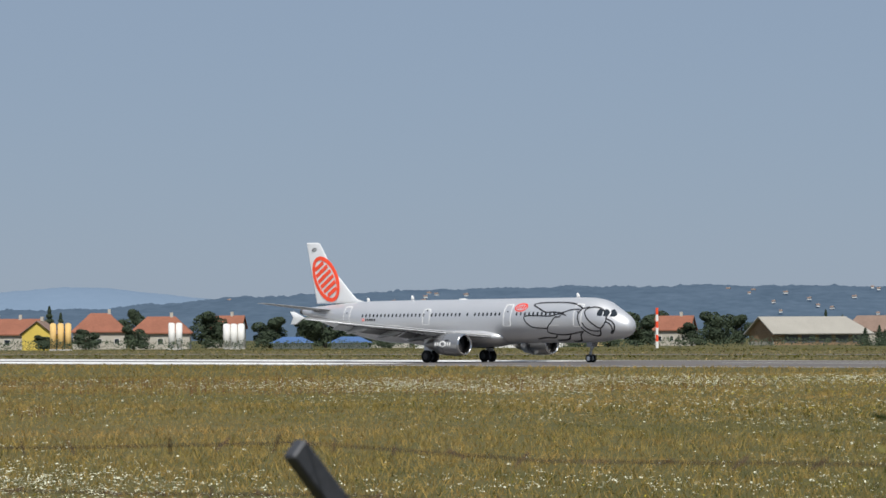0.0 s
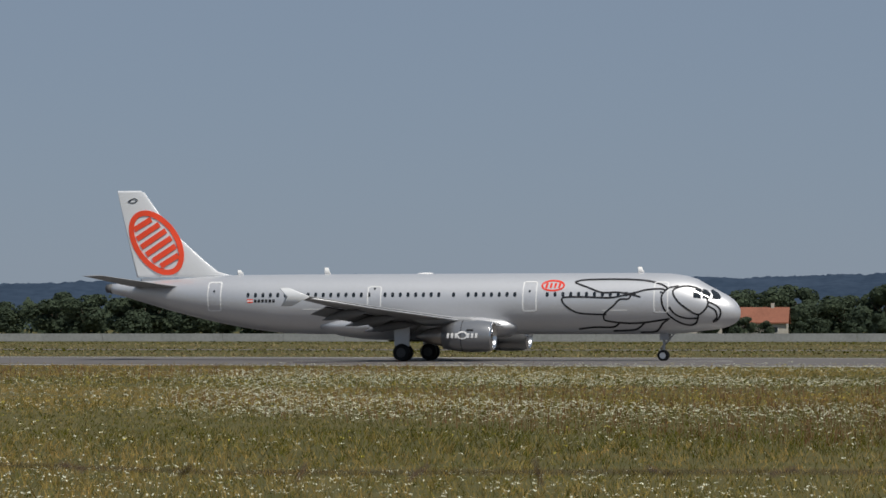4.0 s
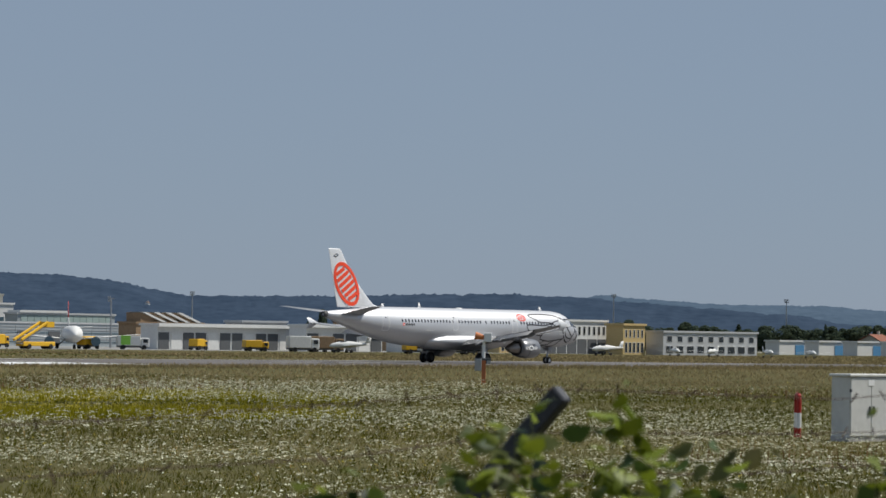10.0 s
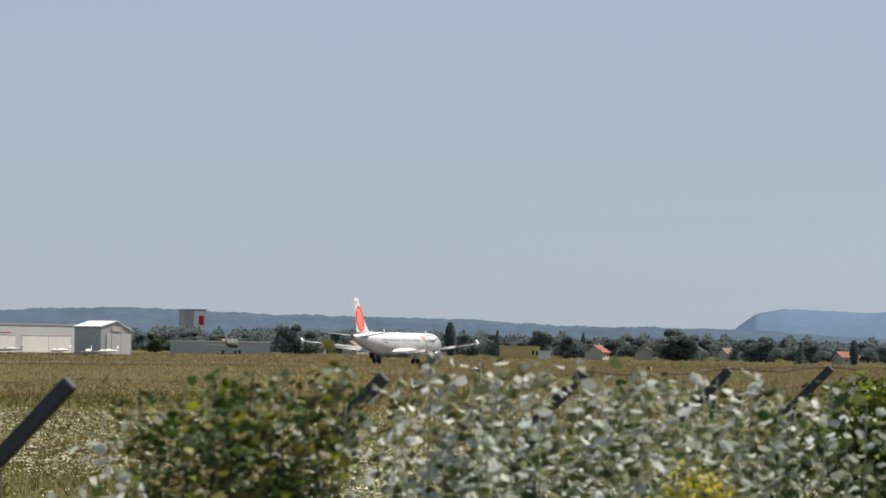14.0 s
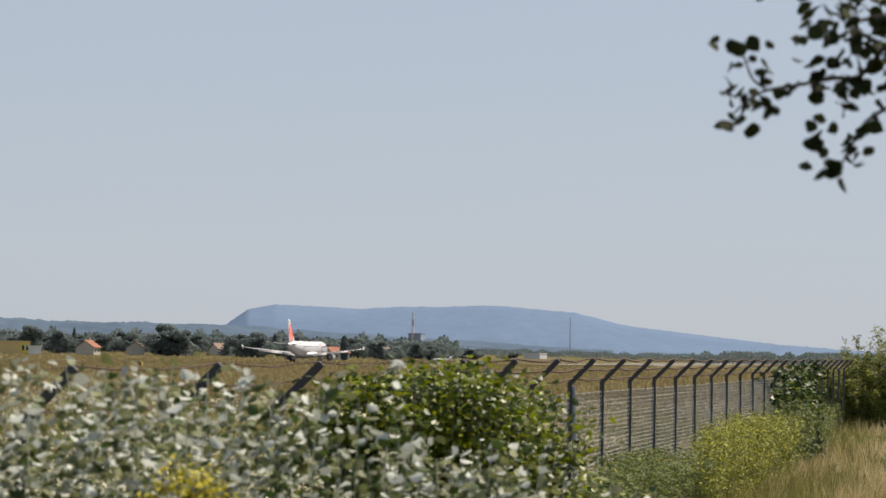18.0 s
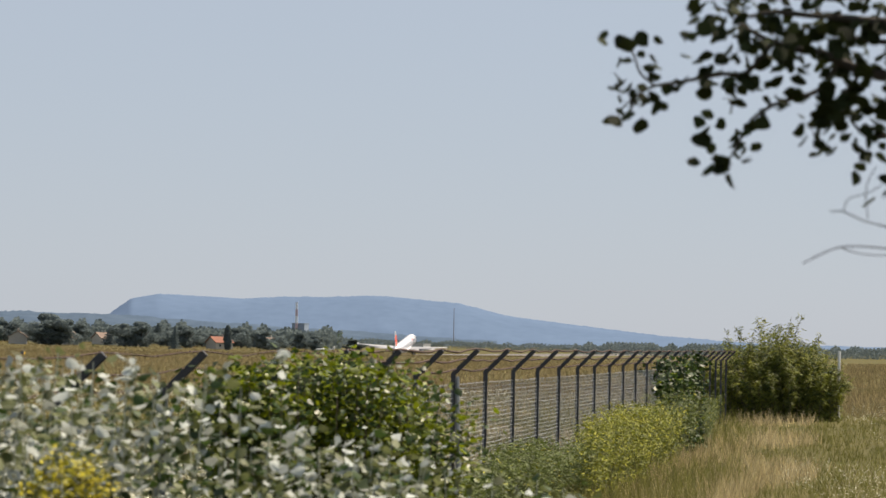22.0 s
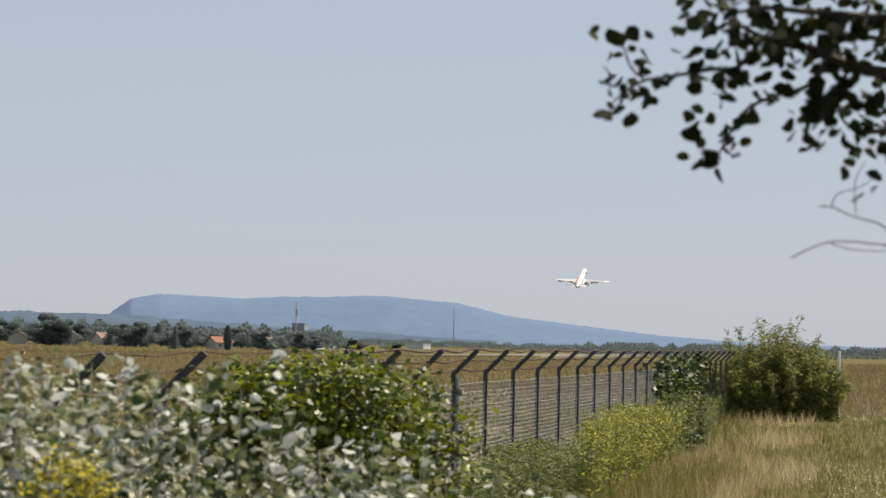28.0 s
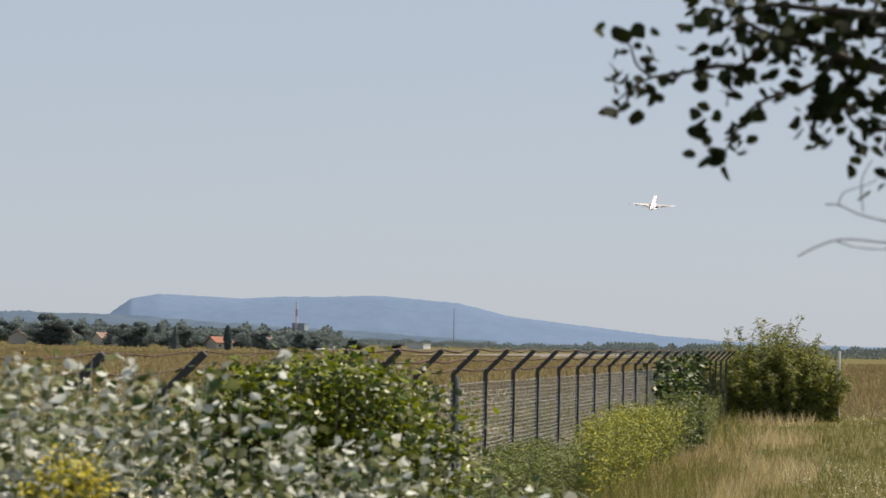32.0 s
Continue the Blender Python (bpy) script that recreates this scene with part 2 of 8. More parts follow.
def skin_panel(x0, x1, z0, z1, corner=0.1, out=0.012, n=3):
    """A patch with rounded corners that lies on the starboard skin."""
    pts = []
    for cx, cz, a0 in ((x1 - corner, z1 - corner, 0), (x0 + corner, z1 - corner, 90), (x0 + corner, z0 + corner, 180), (x1 - corner, z0 + corner, 270)):
        pts += [(cx + corner * math.cos(radians(a0 + 90 * i / n)), cz + corner * math.sin(radians(a0 + 90 * i / n))) for i in range(n + 1)]
    return pts


def skin_patch(name, pts, mat, parent, out=0.012, label="", cuts=1):
    pts = [tuple(p[i] + (q[i] - p[i]) * k / cuts for i in (0, 1)) for p, q in zip(pts, pts[1:] + pts[:1]) for k in range(cuts)]
    cx, cz = sum(p[0] for p in pts) / len(pts), sum(p[1] for p in pts) / len(pts)
    n, verts = len(pts), [skin(cx, cz, out)]
    for k in range(1, cuts + 1):
        verts += [skin(cx + (x - cx) * k / cuts, cz + (z - cz) * k / cuts, out) for x, z in pts]
    verts += [skin(x, z, -0.03) for x, z in pts]
    faces = [(0, 1 + i, 1 + (i + 1) % n) for i in range(n)]
    for k in range(cuts):
        faces += [(1 + k * n + i, 1 + k * n + n + i, 1 + k * n + n + (i + 1) % n, 1 + k * n + (i + 1) % n) for i in range(n)]
    return part(name, mesh_of(name, verts, faces, mat), mat, parent, label)


def smooth_line(pts, closed=False, step=6):
    pts = [Vector(p) for p in pts]
    n, out = len(pts), []
    get = (lambda i: pts[i % n]) if closed else (lambda i: pts[max(0, min(n - 1, i))])
    for i in range(n if closed else n - 1):
        p0, p1, p2, p3 = get(i - 1), get(i), get(i + 1), get(i + 2)
        for k in range(step):
            t = k / step
            out.append(0.5 * (2 * p1 + (p2 - p0) * t + (2 * p0 - 5 * p1 + 4 * p2 - p3) * t * t + (3 * p1 - p0 - 3 * p2 + p3) * t ** 3))
    if not closed:
        out.append(pts[-1])
    return out


def skin_stroke(name, pts, width, mat, parent, closed=False, place=skin, label=""):
    """A painted line of the given width along points (x, z) of the skin."""
    line = smooth_line(pts, closed)
    n, verts = len(line), []
    for i, p in enumerate(line):
        a, b = line[(i - 1) % n if closed else max(0, i - 1)], line[(i + 1) % n if closed else min(n - 1, i + 1)]
        d = (b - a).normalized()
        side = Vector((-d.y, d.x)) * width / 2
        for q, out in ((p + side, 0.014), (p - side, 0.014), (p - side, -0.02), (p + side, -0.02)):
            verts.append(place(q.x, q.y, out))
    faces = []
    for i in range(n if closed else n - 1):
        j = (i + 1) % n
        faces += [(4 * i + k, 4 * i + (k + 1) % 4, 4 * j + (k + 1) % 4, 4 * j + k) for k in (0, 1, 3)]
    return part(name, mesh_of(name, verts, faces, mat), mat, parent, label)


def foil(le_x, te_x, y, z, thick, n=10):
    """One section of a wing as a ring of points at span y."""
    top, low, c = [], [], le_x - te_x
    for i in range(n + 1):
        u = (1 - math.cos(math.pi * i / n)) / 2
        h = thick * c * 2.6 * (0.2969 * math.sqrt(u) - 0.126 * u - 0.3516 * u * u + 0.2843 * u ** 3 - 0.1036 * u ** 4) * 2
        top.append((le_x - u * c, y, z + h * 1.1))
        low.append((le_x - u * c, y, z - h * 0.75))
    return top + low[-2:0:-1]


def upright_foil(le_x, te_x, z, thick, n=10):
    ring = foil(le_x, te_x, 0, 0, thick, n)
    return [(x, h * 0.9, z) for x, _, h in ring]


def wheel_mesh(r, w):
    """Tyre rings round the y axis."""
    prof = [(-w / 2, r * 0.55), (-w / 2, r * 0.86), (-w * 0.36, r * 0.97), (0, r), (w * 0.36, r * 0.97), (w / 2, r * 0.86), (w / 2, r * 0.55)]
    return [[(rr * math.cos(a), y, rr * math.sin(a)) for y, rr in prof] for a in [2 * math.pi * i / 28 for i in range(29)]]


def add_wheel(parent, x, y, z, r, w, side):
    rings = wheel_mesh(r, w)
    n = len(rings[0])
    verts = [v for ring in rings for v in ring]
    faces = [(i * n + j, i * n + j + 1, (i + 1) * n + j + 1, (i + 1) * n + j) for i in range(28) for j in range(n - 1)]
    tyre = part("wheel", mesh_of("wheel", verts, faces, RUBBER, True), RUBBER, parent)
    tyre.matrix_basis = pose(x, y, z)
    bm = bmesh.new()
    rod(bm, (0, -w * 0.42, 0), (0, w * 0.42, 0), r * 0.56, sides=24)
    rod(bm, (0, -w * 0.5, 0), (0, w * 0.5, 0), r * 0.2, sides=12)
    part("rim", bm, HUB_GREY if r > 0.5 else WHITE_PAINT, tyre)


def build_airliner():
    plane = thing("airliner", pose(0, 209, 0), "silver twin-engine airliner with a red oval on its fin", "airliner")
    rings = []
    for x, zc, ry, rz in BODY:
        rings.append([(x, ry * math.cos(a), zc + rz * math.sin(a)) for a in [2 * math.pi * i / 48 for i in range(48)]])
    fuselage = part("fuselage", loft(rings, SILVER, "fuselage"), SILVER, plane)
    # wing root fairing
    fair = [(7.2, 0.05), (6.4, 0.62), (5.0, 0.92), (3.0, 1.0), (-1.5, 1.0), (-3.6, 0.9), (-5.2, 0.55), (-6.4, 0.05)]
    part("wing_fairing", loft([[(x, (1.4 + 0.95 * k) * math.cos(a), 2.35 + (0.35 + 0.62 * k) * math.sin(a)) for a in [2 * math.pi * i / 28 for i in range(28)]]
                               for x, k in fair], SILVER, "wing_fairing"), SILVER, plane)
    part("tail_exhaust", loft([[(x, r * math.cos(a), 4.96 + r * math.sin(a)) for a in [2 * math.pi * i / 16 for i in range(16)]] for x, r in ((-21.75, 0.36), (-22.2, 0.27), (-22.22, 0.16), (-22.0, 0.14))], HUB_GREY, "tail_exhaust"), HUB_GREY, fuselage, "dark exhaust ring at the tail")
    # cabin windows
    xs = [-11.4 + 0.533 * i for i in range(17)] + [-1.75 + 0.533 * i for i in range(8)] + [3.0] + [4.0 + 0.533 * i for i in range(7)]
    xs += [9.4 + 0.533 * i for i in range(12)]
    for x in xs:
        skin_patch("cabin_window", skin_panel(x - 0.105, x + 0.105, 4.29, 4.62, 0.10, n=3), DARK_GLASS, fuselage, 0.01)
    # doors, each a pale rounded outline with its little window
    for x0, x1, z0, z1 in ((-14.35, -13.4, 3.4, 5.35), (-2.95, -2.05, 3.55, 5.0), (7.75, 8.65, 3.35, 5.3), (16.6, 17.5, 3.25, 5.25)):
        door = skin_patch("cabin_door", skin_panel(x0, x1, z0, z1, 0.16), SILVER, fuselage, 0.006)
        skin_stroke("door_outline", skin_panel(x0, x1, z0, z1, 0.16), 0.07, WHITE_PAINT, door, closed=True, label="white door outline")
        skin_patch("door_window", skin_panel((x0 + x1) / 2 - 0.07, (x0 + x1) / 2 + 0.07, z0 + 1.25, z0 + 1.4, 0.05), DARK_GLASS, door, 0.016)
    for x0, x1, z in ((-7.5, -6.1, 3.45), (13.1, 14.8, 3.35)):
        skin_patch("cargo_door_sill", skin_panel(x0, x1, z, z + 0.07, 0.03), WHITE_PAINT, fuselage, 0.008)
    # flight deck windows
    for pts in ([(19.18, 4.2), (19.14, 4.66), (19.3, 4.8), (19.62, 4.8), (19.66, 4.16)], [(19.76, 4.16), (19.72, 4.8), (19.98, 4.74), (20.26, 4.46), (20.22, 4.14)],
                [(20.36, 4.12), (20.38, 4.42), (20.2, 4.68), (20.32, 4.78), (20.72, 4.5), (20.92, 4.26), (20.86, 4.1)]):
        skin_patch("cockpit_window", pts, DARK_GLASS, fuselage, 0.014, cuts=5)
    # red badge, flag and lettering bars
    oval = [(9.75 + 0.74 * math.cos(a), 5.04 + 0.33 * math.sin(a)) for a in [2 * math.pi * i / 16 for i in range(16)]]
    skin_stroke("red_badge_ring", oval, 0.12, ORANGE_RED, fuselage, closed=True, label="red painted oval ring")
    for k in range(4):
        x = 9.3 + 0.29 * k
        skin_stroke("badge_bar", [(x, 4.88), (x + 0.06, 5.22)], 0.15, ORANGE_RED, fuselage)
    for k, (mat, z) in enumerate(((RED_PAINT, 4.14), (WHITE_PAINT, 4.06), (RED_PAINT, 3.98))):
        skin_patch("flag_stripe", skin_panel(-11.45, -11.05, z - 0.04, z + 0.04, 0.005, n=1), mat, fuselage, 0.012)
    for k in range(6):
        skin_patch("registration_bar", skin_panel(-10.95 + 0.26 * k, -10.77 + 0.26 * k, 3.95, 4.16, 0.02, n=1), BLACK_LINE, fuselage, 0.012)
    # black line artwork round the nose
    WING_LINES = ([(11.2, 5.28), (12.0, 5.43), (14.2, 5.45), (15.8, 5.38), (16.9, 5.15), (17.5, 4.85)],
                  [(11.25, 5.22), (12.2, 4.88), (13.1, 4.57), (14.1, 4.58), (15.1, 4.5), (16.0, 4.73), (17.0, 4.8), (17.4, 4.68)],
                  [(15.7, 4.26), (14.9, 4.42), (13.7, 4.22), (12.0, 4.27), (10.7, 4.26), (10.4, 4.1), (10.7, 3.66), (11.4, 3.24), (12.3, 3.13), (13.4, 3.1)])
    LEG_LINES = ([(15.05, 4.45), (14.9, 4.15), (14.3, 4.1), (13.9, 3.7), (13.3, 3.2), (13.2, 2.9), (13.4, 2.68), (14.8, 2.52), (16.0, 2.58), (17.6, 2.82)],
                  [(11.4, 2.13), (12.5, 2.26), (13.7, 2.26), (14.2, 2.5)],
                  [(13.7, 2.02), (15.2, 2.1), (15.9, 2.54)],
                  [(15.5, 1.92), (16.6, 2.0), (17.1, 2.5), (17.5, 2.78)])
    HEAD_LINES = ([(17.5, 4.85), (17.1, 4.3), (17.3, 3.4), (18.0, 2.7), (18.8, 2.4), (19.3, 2.55), (19.5, 3.05)],
                  [(17.6, 3.6), (18.0, 3.1), (18.7, 2.85), (19.4, 2.85)],
                  [(17.5, 4.86), (18.2, 5.0)],
                  [(20.1, 3.95), (20.7, 3.65), (20.93, 3.25), (20.75, 2.8), (20.4, 2.6)],
                  [(20.1, 3.68), (20.55, 3.4), (20.68, 2.95), (20.4, 2.62)])
    for line in WING_LINES + LEG_LINES + HEAD_LINES:
        skin_stroke("art_line", line, 0.12, BLACK_LINE, fuselage, label="black painted line")
    skin_stroke("art_line", [(17.85, 4.7), (18.6, 4.98), (19.5, 4.78), (20.05, 4.15), (20.05, 3.6), (19.5, 3.1), (18.8, 3.45), (18.1, 4.05)], 0.12,
                BLACK_LINE, fuselage, closed=True, label="black painted line")
    # aerials on the roof
    for x, h in ((15.7, 0.45), (-6.0, 0.5), (-12.2, 0.35)):
        ring = [upright_foil(x, x - 0.5, 5.8, 0.12, 5), upright_foil(x - 0.25, x - 0.5, 5.85 + h, 0.1, 5)]
        part("aerial", loft(ring, WHITE_PAINT, "aerial"), WHITE_PAINT, fuselage)
    bm = bmesh.new()
    bmesh.ops.create_uvsphere(bm, u_segments=12, v_segments=6, radius=0.5, matrix=Matrix.LocRotScale((0.6, 0, 5.88), None, (1.2, 0.4, 0.2)))
    part("antenna_dome", bm, WHITE_PAINT, fuselage, smooth=True)
    # wings
    for s in (-1, 1):
        secs = [(6.9, -0.9, 1.2, 2.35, 0.075), (6.2, -0.9, 2.1, 2.45, 0.07), (3.6, -0.75, 6.3, 2.95, 0.06), (-0.1, -2.9, 12.5, 3.65, 0.055), (-2.65, -4.2, 17.0, 4.2, 0.05)]
        wing = part("wing", loft([foil(le, te, s * y, z, th) for le, te, y, z, th in secs], SILVER_DULL, "wing"), SILVER_DULL, plane)
        slat = [foil(le + 0.32, le - 0.12, s * y, z - 0.16, 0.25, 6) for le, te, y, z, th in secs[1:]]
        part("slat", loft(slat, SILVER, "slat"), SILVER, wing)
        for name, (a, b), drop in (("inner_flap", (2.2, 6.2), 0.42), ("outer_flap", (6.45, 12.6), 0.36)):
            rr = []
            for y in (a, b):
                te = float(np.interp(y, [2.1, 6.3, 12.5], [-0.9, -0.75, -2.9]))
                z = float(np.interp(y, [2.1, 6.3, 12.5], [2.45, 2.95, 3.65]))
                ring = foil(0.25, -1.0, s * y, 0, 0.10, 6)
                rr.append([(te - 0.12 + px * math.cos(0.42), py, z + pz + px * math.sin(0.42) - 0.14) for px, py, pz in ring])
            part(name, loft(rr, FLAP_GREY, name), FLAP_GREY, wing)
            # solid black strip stands for the shade in the flap slot
            gap = [foil(0.30, -0.12, s * y, 0, 0.2, 5) for y in (a, b)]
            gap = [[(px + float(np.interp(y, [2.1, 6.3, 12.5], [-0.9, -0.75, -2.9])), py, pz + float(np.interp(y, [2.1, 6.3, 12.5], [2.45, 2.95, 3.65])) - 0.09) for px, py, pz in r] for r, y in zip(gap, (a, b))]
            part("flap_cove", loft(gap, GAP_BLACK, "flap_cove"), GAP_BLACK, wing, "black strip painted as the shade before the flap")
        for y, l in ((4.6, 3.6), (7.9, 3.5), (11.2, 3.0)):
            te = float(np.interp(y, [2.1, 6.3, 12.5], [-0.9, -0.75, -2.9]))
            z = float(np.interp(y, [2.1, 6.3, 12.5], [2.45, 2.95, 3.65]))
            can = [[(te + 1.9 - l * u, s * y + 0.19 * k * math.cos(a), z - 0.28 - 0.5 * u * u + 0.30 * k * math.sin(a)) for a in [2 * math.pi * i / 10 for i in range(10)]]
                   for u, k in ((0, 0.05), (0.2, 0.8), (0.5, 1.0), (0.8, 0.7), (1.0, 0.05))]
            part("flap_track_fairing", loft(can, FLAP_GREY, "flap_track_fairing"), FLAP_GREY, wing)
        tip = [upright_foil(-3.9, -4.6, 3.6, 0.05, 5), upright_foil(-2.7, -4.3, 4.2, 0.05, 5), upright_foil(-4.1, -4.7, 4.75, 0.05, 5)]
        part("wingtip_fence", loft([[(x, y + s * 17.02, z) for x, y, z in r] for r in tip], FIN_PAINT, "wingtip_fence"), FIN_PAINT, wing)
        # engine
        eng = [(6.62, 0.86), (6.5, 0.94), (6.1, 1.02), (5.2, 1.06), (4.2, 1.0), (3.25, 0.84)]
        ring = lambda x, r: [(x, s * 5.75 + r * math.cos(a), 1.68 + r * math.sin(a)) for a in [2 * math.pi * i / 32 for i in range(32)]]
        cowl = part("engine_cowl", loft([ring(3.4, 0.7), ring(3.25, 0.84)] + [ring(x, r) for x, r in eng[::-1]][1:-1], ENGINE_GREY, "engine_cowl", False), ENGINE_GREY, plane)
        part("intake_lip", loft([ring(6.5, 0.945), ring(6.64, 0.88), ring(6.6, 0.82), ring(6.3, 0.78), ring(5.8, 0.8)], BARE_METAL, "intake_lip", False), BARE_METAL, cowl)
        part("fan", loft([ring(5.82, 0.8), ring(5.8, 0.3), ring(6.15, 0.06)], BLACK_LINE, "fan"), BLACK_LINE, cowl)
        part("exhaust_cone", loft([ring(3.6, 0.7), ring(3.3, 0.68), ring(2.7, 0.58), ring(2.1, 0.46), ring(2.0, 0.4), ring(1.4, 0.12)], BURNT_METAL, "exhaust_cone"), BURNT_METAL, cowl)
        pyl = [upright_foil(5.9, 1.6, 2.5, 0.05, 6), upright_foil(5.0, 0.8, 2.95, 0.05, 6)]
        part("pylon", loft([[(x, y + s * 5.75, z) for x, y, z in r] for r in pyl], SILVER_DULL, "pylon"), SILVER_DULL, cowl)
        if s < 0:
            side = lambda x, z, out: Vector((x, -5.75 - (math.sqrt(max(0.01, 1.03 ** 2 - (z - 1.68) ** 2)) + out + 0.02), z))
            for k in range(8):
                if k not in (3, 4):
                    x = 3.75 + 0.27 * k
                    skin_stroke("lettering_bar", [(x, 1.56), (x + 0.03, 1.88)], 0.15, WHITE_PAINT, cowl, place=side, label="white lettering bar")
            oval = [(4.72 + 0.32 * math.cos(a), 1.74 + 0.22 * math.sin(a)) for a in [2 * math.pi * i / 12 for i in range(12)]]
            skin_stroke("white_badge_ring", oval, 0.1, WHITE_PAINT, cowl, closed=True, place=side, label="white painted oval ring")
        # black block paints the depth of the intake slot
        part("intake_slot", boxed(5.0, 5.45, s * 5.75 - 1.02, s * 5.75 - 0.93, 2.02, 2.14, 0.02), GAP_BLACK, cowl)
        part("cowl_seam", loft([ring(4.62, 1.04), ring(4.60, 1.045), ring(4.58, 1.04)], GAP_BLACK, "cowl_seam", False), GAP_BLACK, cowl)
        # tailplane
        tail = [(-16.2, -19.9, 0.6, 5.05, 0.05), (-16.9, -20.1, 1.2, 5.1, 0.045), (-20.3, -21.8, 6.2, 5.75, 0.04)]
        part("tailplane", loft([foil(le, te, s * y, z, th, 8) for le, te, y, z, th in tail], SILVER_DULL, "tailplane"), SILVER_DULL, plane)
        # main gear
        gear = part("main_gear", rod(rod(bmesh.new(), (0, s * 3.8, 0.6), (0.1, s * 3.7, 2.6), 0.14, 0.17), (0.05, s * 3.75, 1.3), (0.9, s * 2.8, 2.4), 0.07), STRUT, plane)
        part("gear_door", boxed(-0.55, 0.5, s * 4.05 - 0.03, s * 4.05 + 0.03, 1.0, 2.5, 0.02), SILVER, gear)
        rod_axle = part("axle", rod(bmesh.new(), (0, s * 3.25, 0.585), (0, s * 4.35, 0.585), 0.09), STRUT, gear)
        for off in (-0.46, 0.46):
            add_wheel(gear, 0, s * 3.8 + off, 0.585, 0.585, 0.42, s)
        # black slab paints the shade of the open wheel well
        part("wheel_well", boxed(-1.1, 1.2, s * 2.6 - 0.9, s * 2.6 + 0.9, 1.30, 1.42), GAP_BLACK, plane)
    # fin with a fillet
    fin = [(-11.8, -20.0, 5.72, 0.012), (-13.3, -20.0, 5.88, 0.03), (-14.1, -20.05, 6.1, 0.045), (-15.05, -20.25, 6.83, 0.05), (-17.6, -20.8, 9.06, 0.05), (-19.45, -21.4, 11.6, 0.05), (-19.8, -21.4, 11.74, 0.03)]
    fin_part = part("fin", loft([upright_foil(le, te, z, th, 12) for le, te, z, th in fin], FIN_PAINT, "fin"), FIN_PAINT, plane)

    def fin_side(x, z, out):
        le, te = float(np.interp(z, [6.1, 6.83, 9.06, 11.6], [-14.1, -15.05, -17.6, -19.45])), float(np.interp(z, [6.1, 6.83, 9.06, 11.6], [-20.05, -20.25, -20.8, -21.4]))
        u, c = max(0.02, min(0.98, (le - x) / (le - te))), le - te
        h = 0.05 * c * 2.6 * (0.2969 * math.sqrt(u) - 0.126 * u - 0.3516 * u * u + 0.2843 * u ** 3 - 0.1036 * u ** 4) * 2 * 1.1 * 0.9
        return Vector((x, -h - out - 0.01, z))

    def tilted(px, pz):
        a = radians(-52)
        return (-18.55 + px * math.cos(a) - pz * math.sin(a), 8.12 + px * math.sin(a) + pz * math.cos(a))
    ring = [tilted(2.36 * math.cos(t), 1.42 * math.sin(t)) for t in [2 * math.pi * i / 24 for i in range(24)]]
    skin_stroke("fin_oval", ring, 0.38, RED_PAINT, fin_part, closed=True, place=fin_side, label="large red painted oval ring")
    for k in range(6):
        px = -1.62 + 0.64 * k
        h = 1.08 * math.sqrt(max(0.1, 1 - (px / 2.15) ** 2))
        lean = 0.1
        skin_stroke("fin_bar", [tilted(px - lean, -h), tilted(px + lean, h)], 0.38, RED_PAINT, fin_part, place=fin_side, label="red painted bar")
    skin_stroke("crest_line", [(-20.6, 11.0), (-20.2, 11.2), (-19.95, 11.05), (-20.3, 10.9), (-20.65, 11.0)], 0.05, BLACK_LINE, fin_part, place=fin_side, label="small dark painted loop")
    # nose gear
    gear = part("nose_gear", rod(rod(bmesh.new(), (16.91, 0, 0.4), (17.0, 0, 1.95), 0.09, 0.11), (16.93, 0, 1.0), (17.7, 0, 1.9), 0.05), STRUT, plane)
    part("torque_link", rod(rod(bmesh.new(), (16.92, 0, 0.62), (16.7, 0, 0.85), 0.04), (16.7, 0, 0.85), (16.94, 0, 1.1), 0.04), STRUT, gear)
    for s in (-1, 1):
        part("gear_door", boxed(16.72, 17.35, s * 0.36 - 0.02, s * 0.36 + 0.02, 1.42, 1.95, 0.01), SILVER_DULL, gear)
        add_wheel(gear, 16.91, s * 0.25, 0.38, 0.38, 0.22, s)
    part("taxi_light", rod(bmesh.new(), (17.06, 0, 1.35), (17.16, 0, 1.35), 0.12, sides=12), WHITE_PAINT, gear)
    return plane


airliner = build_airliner()


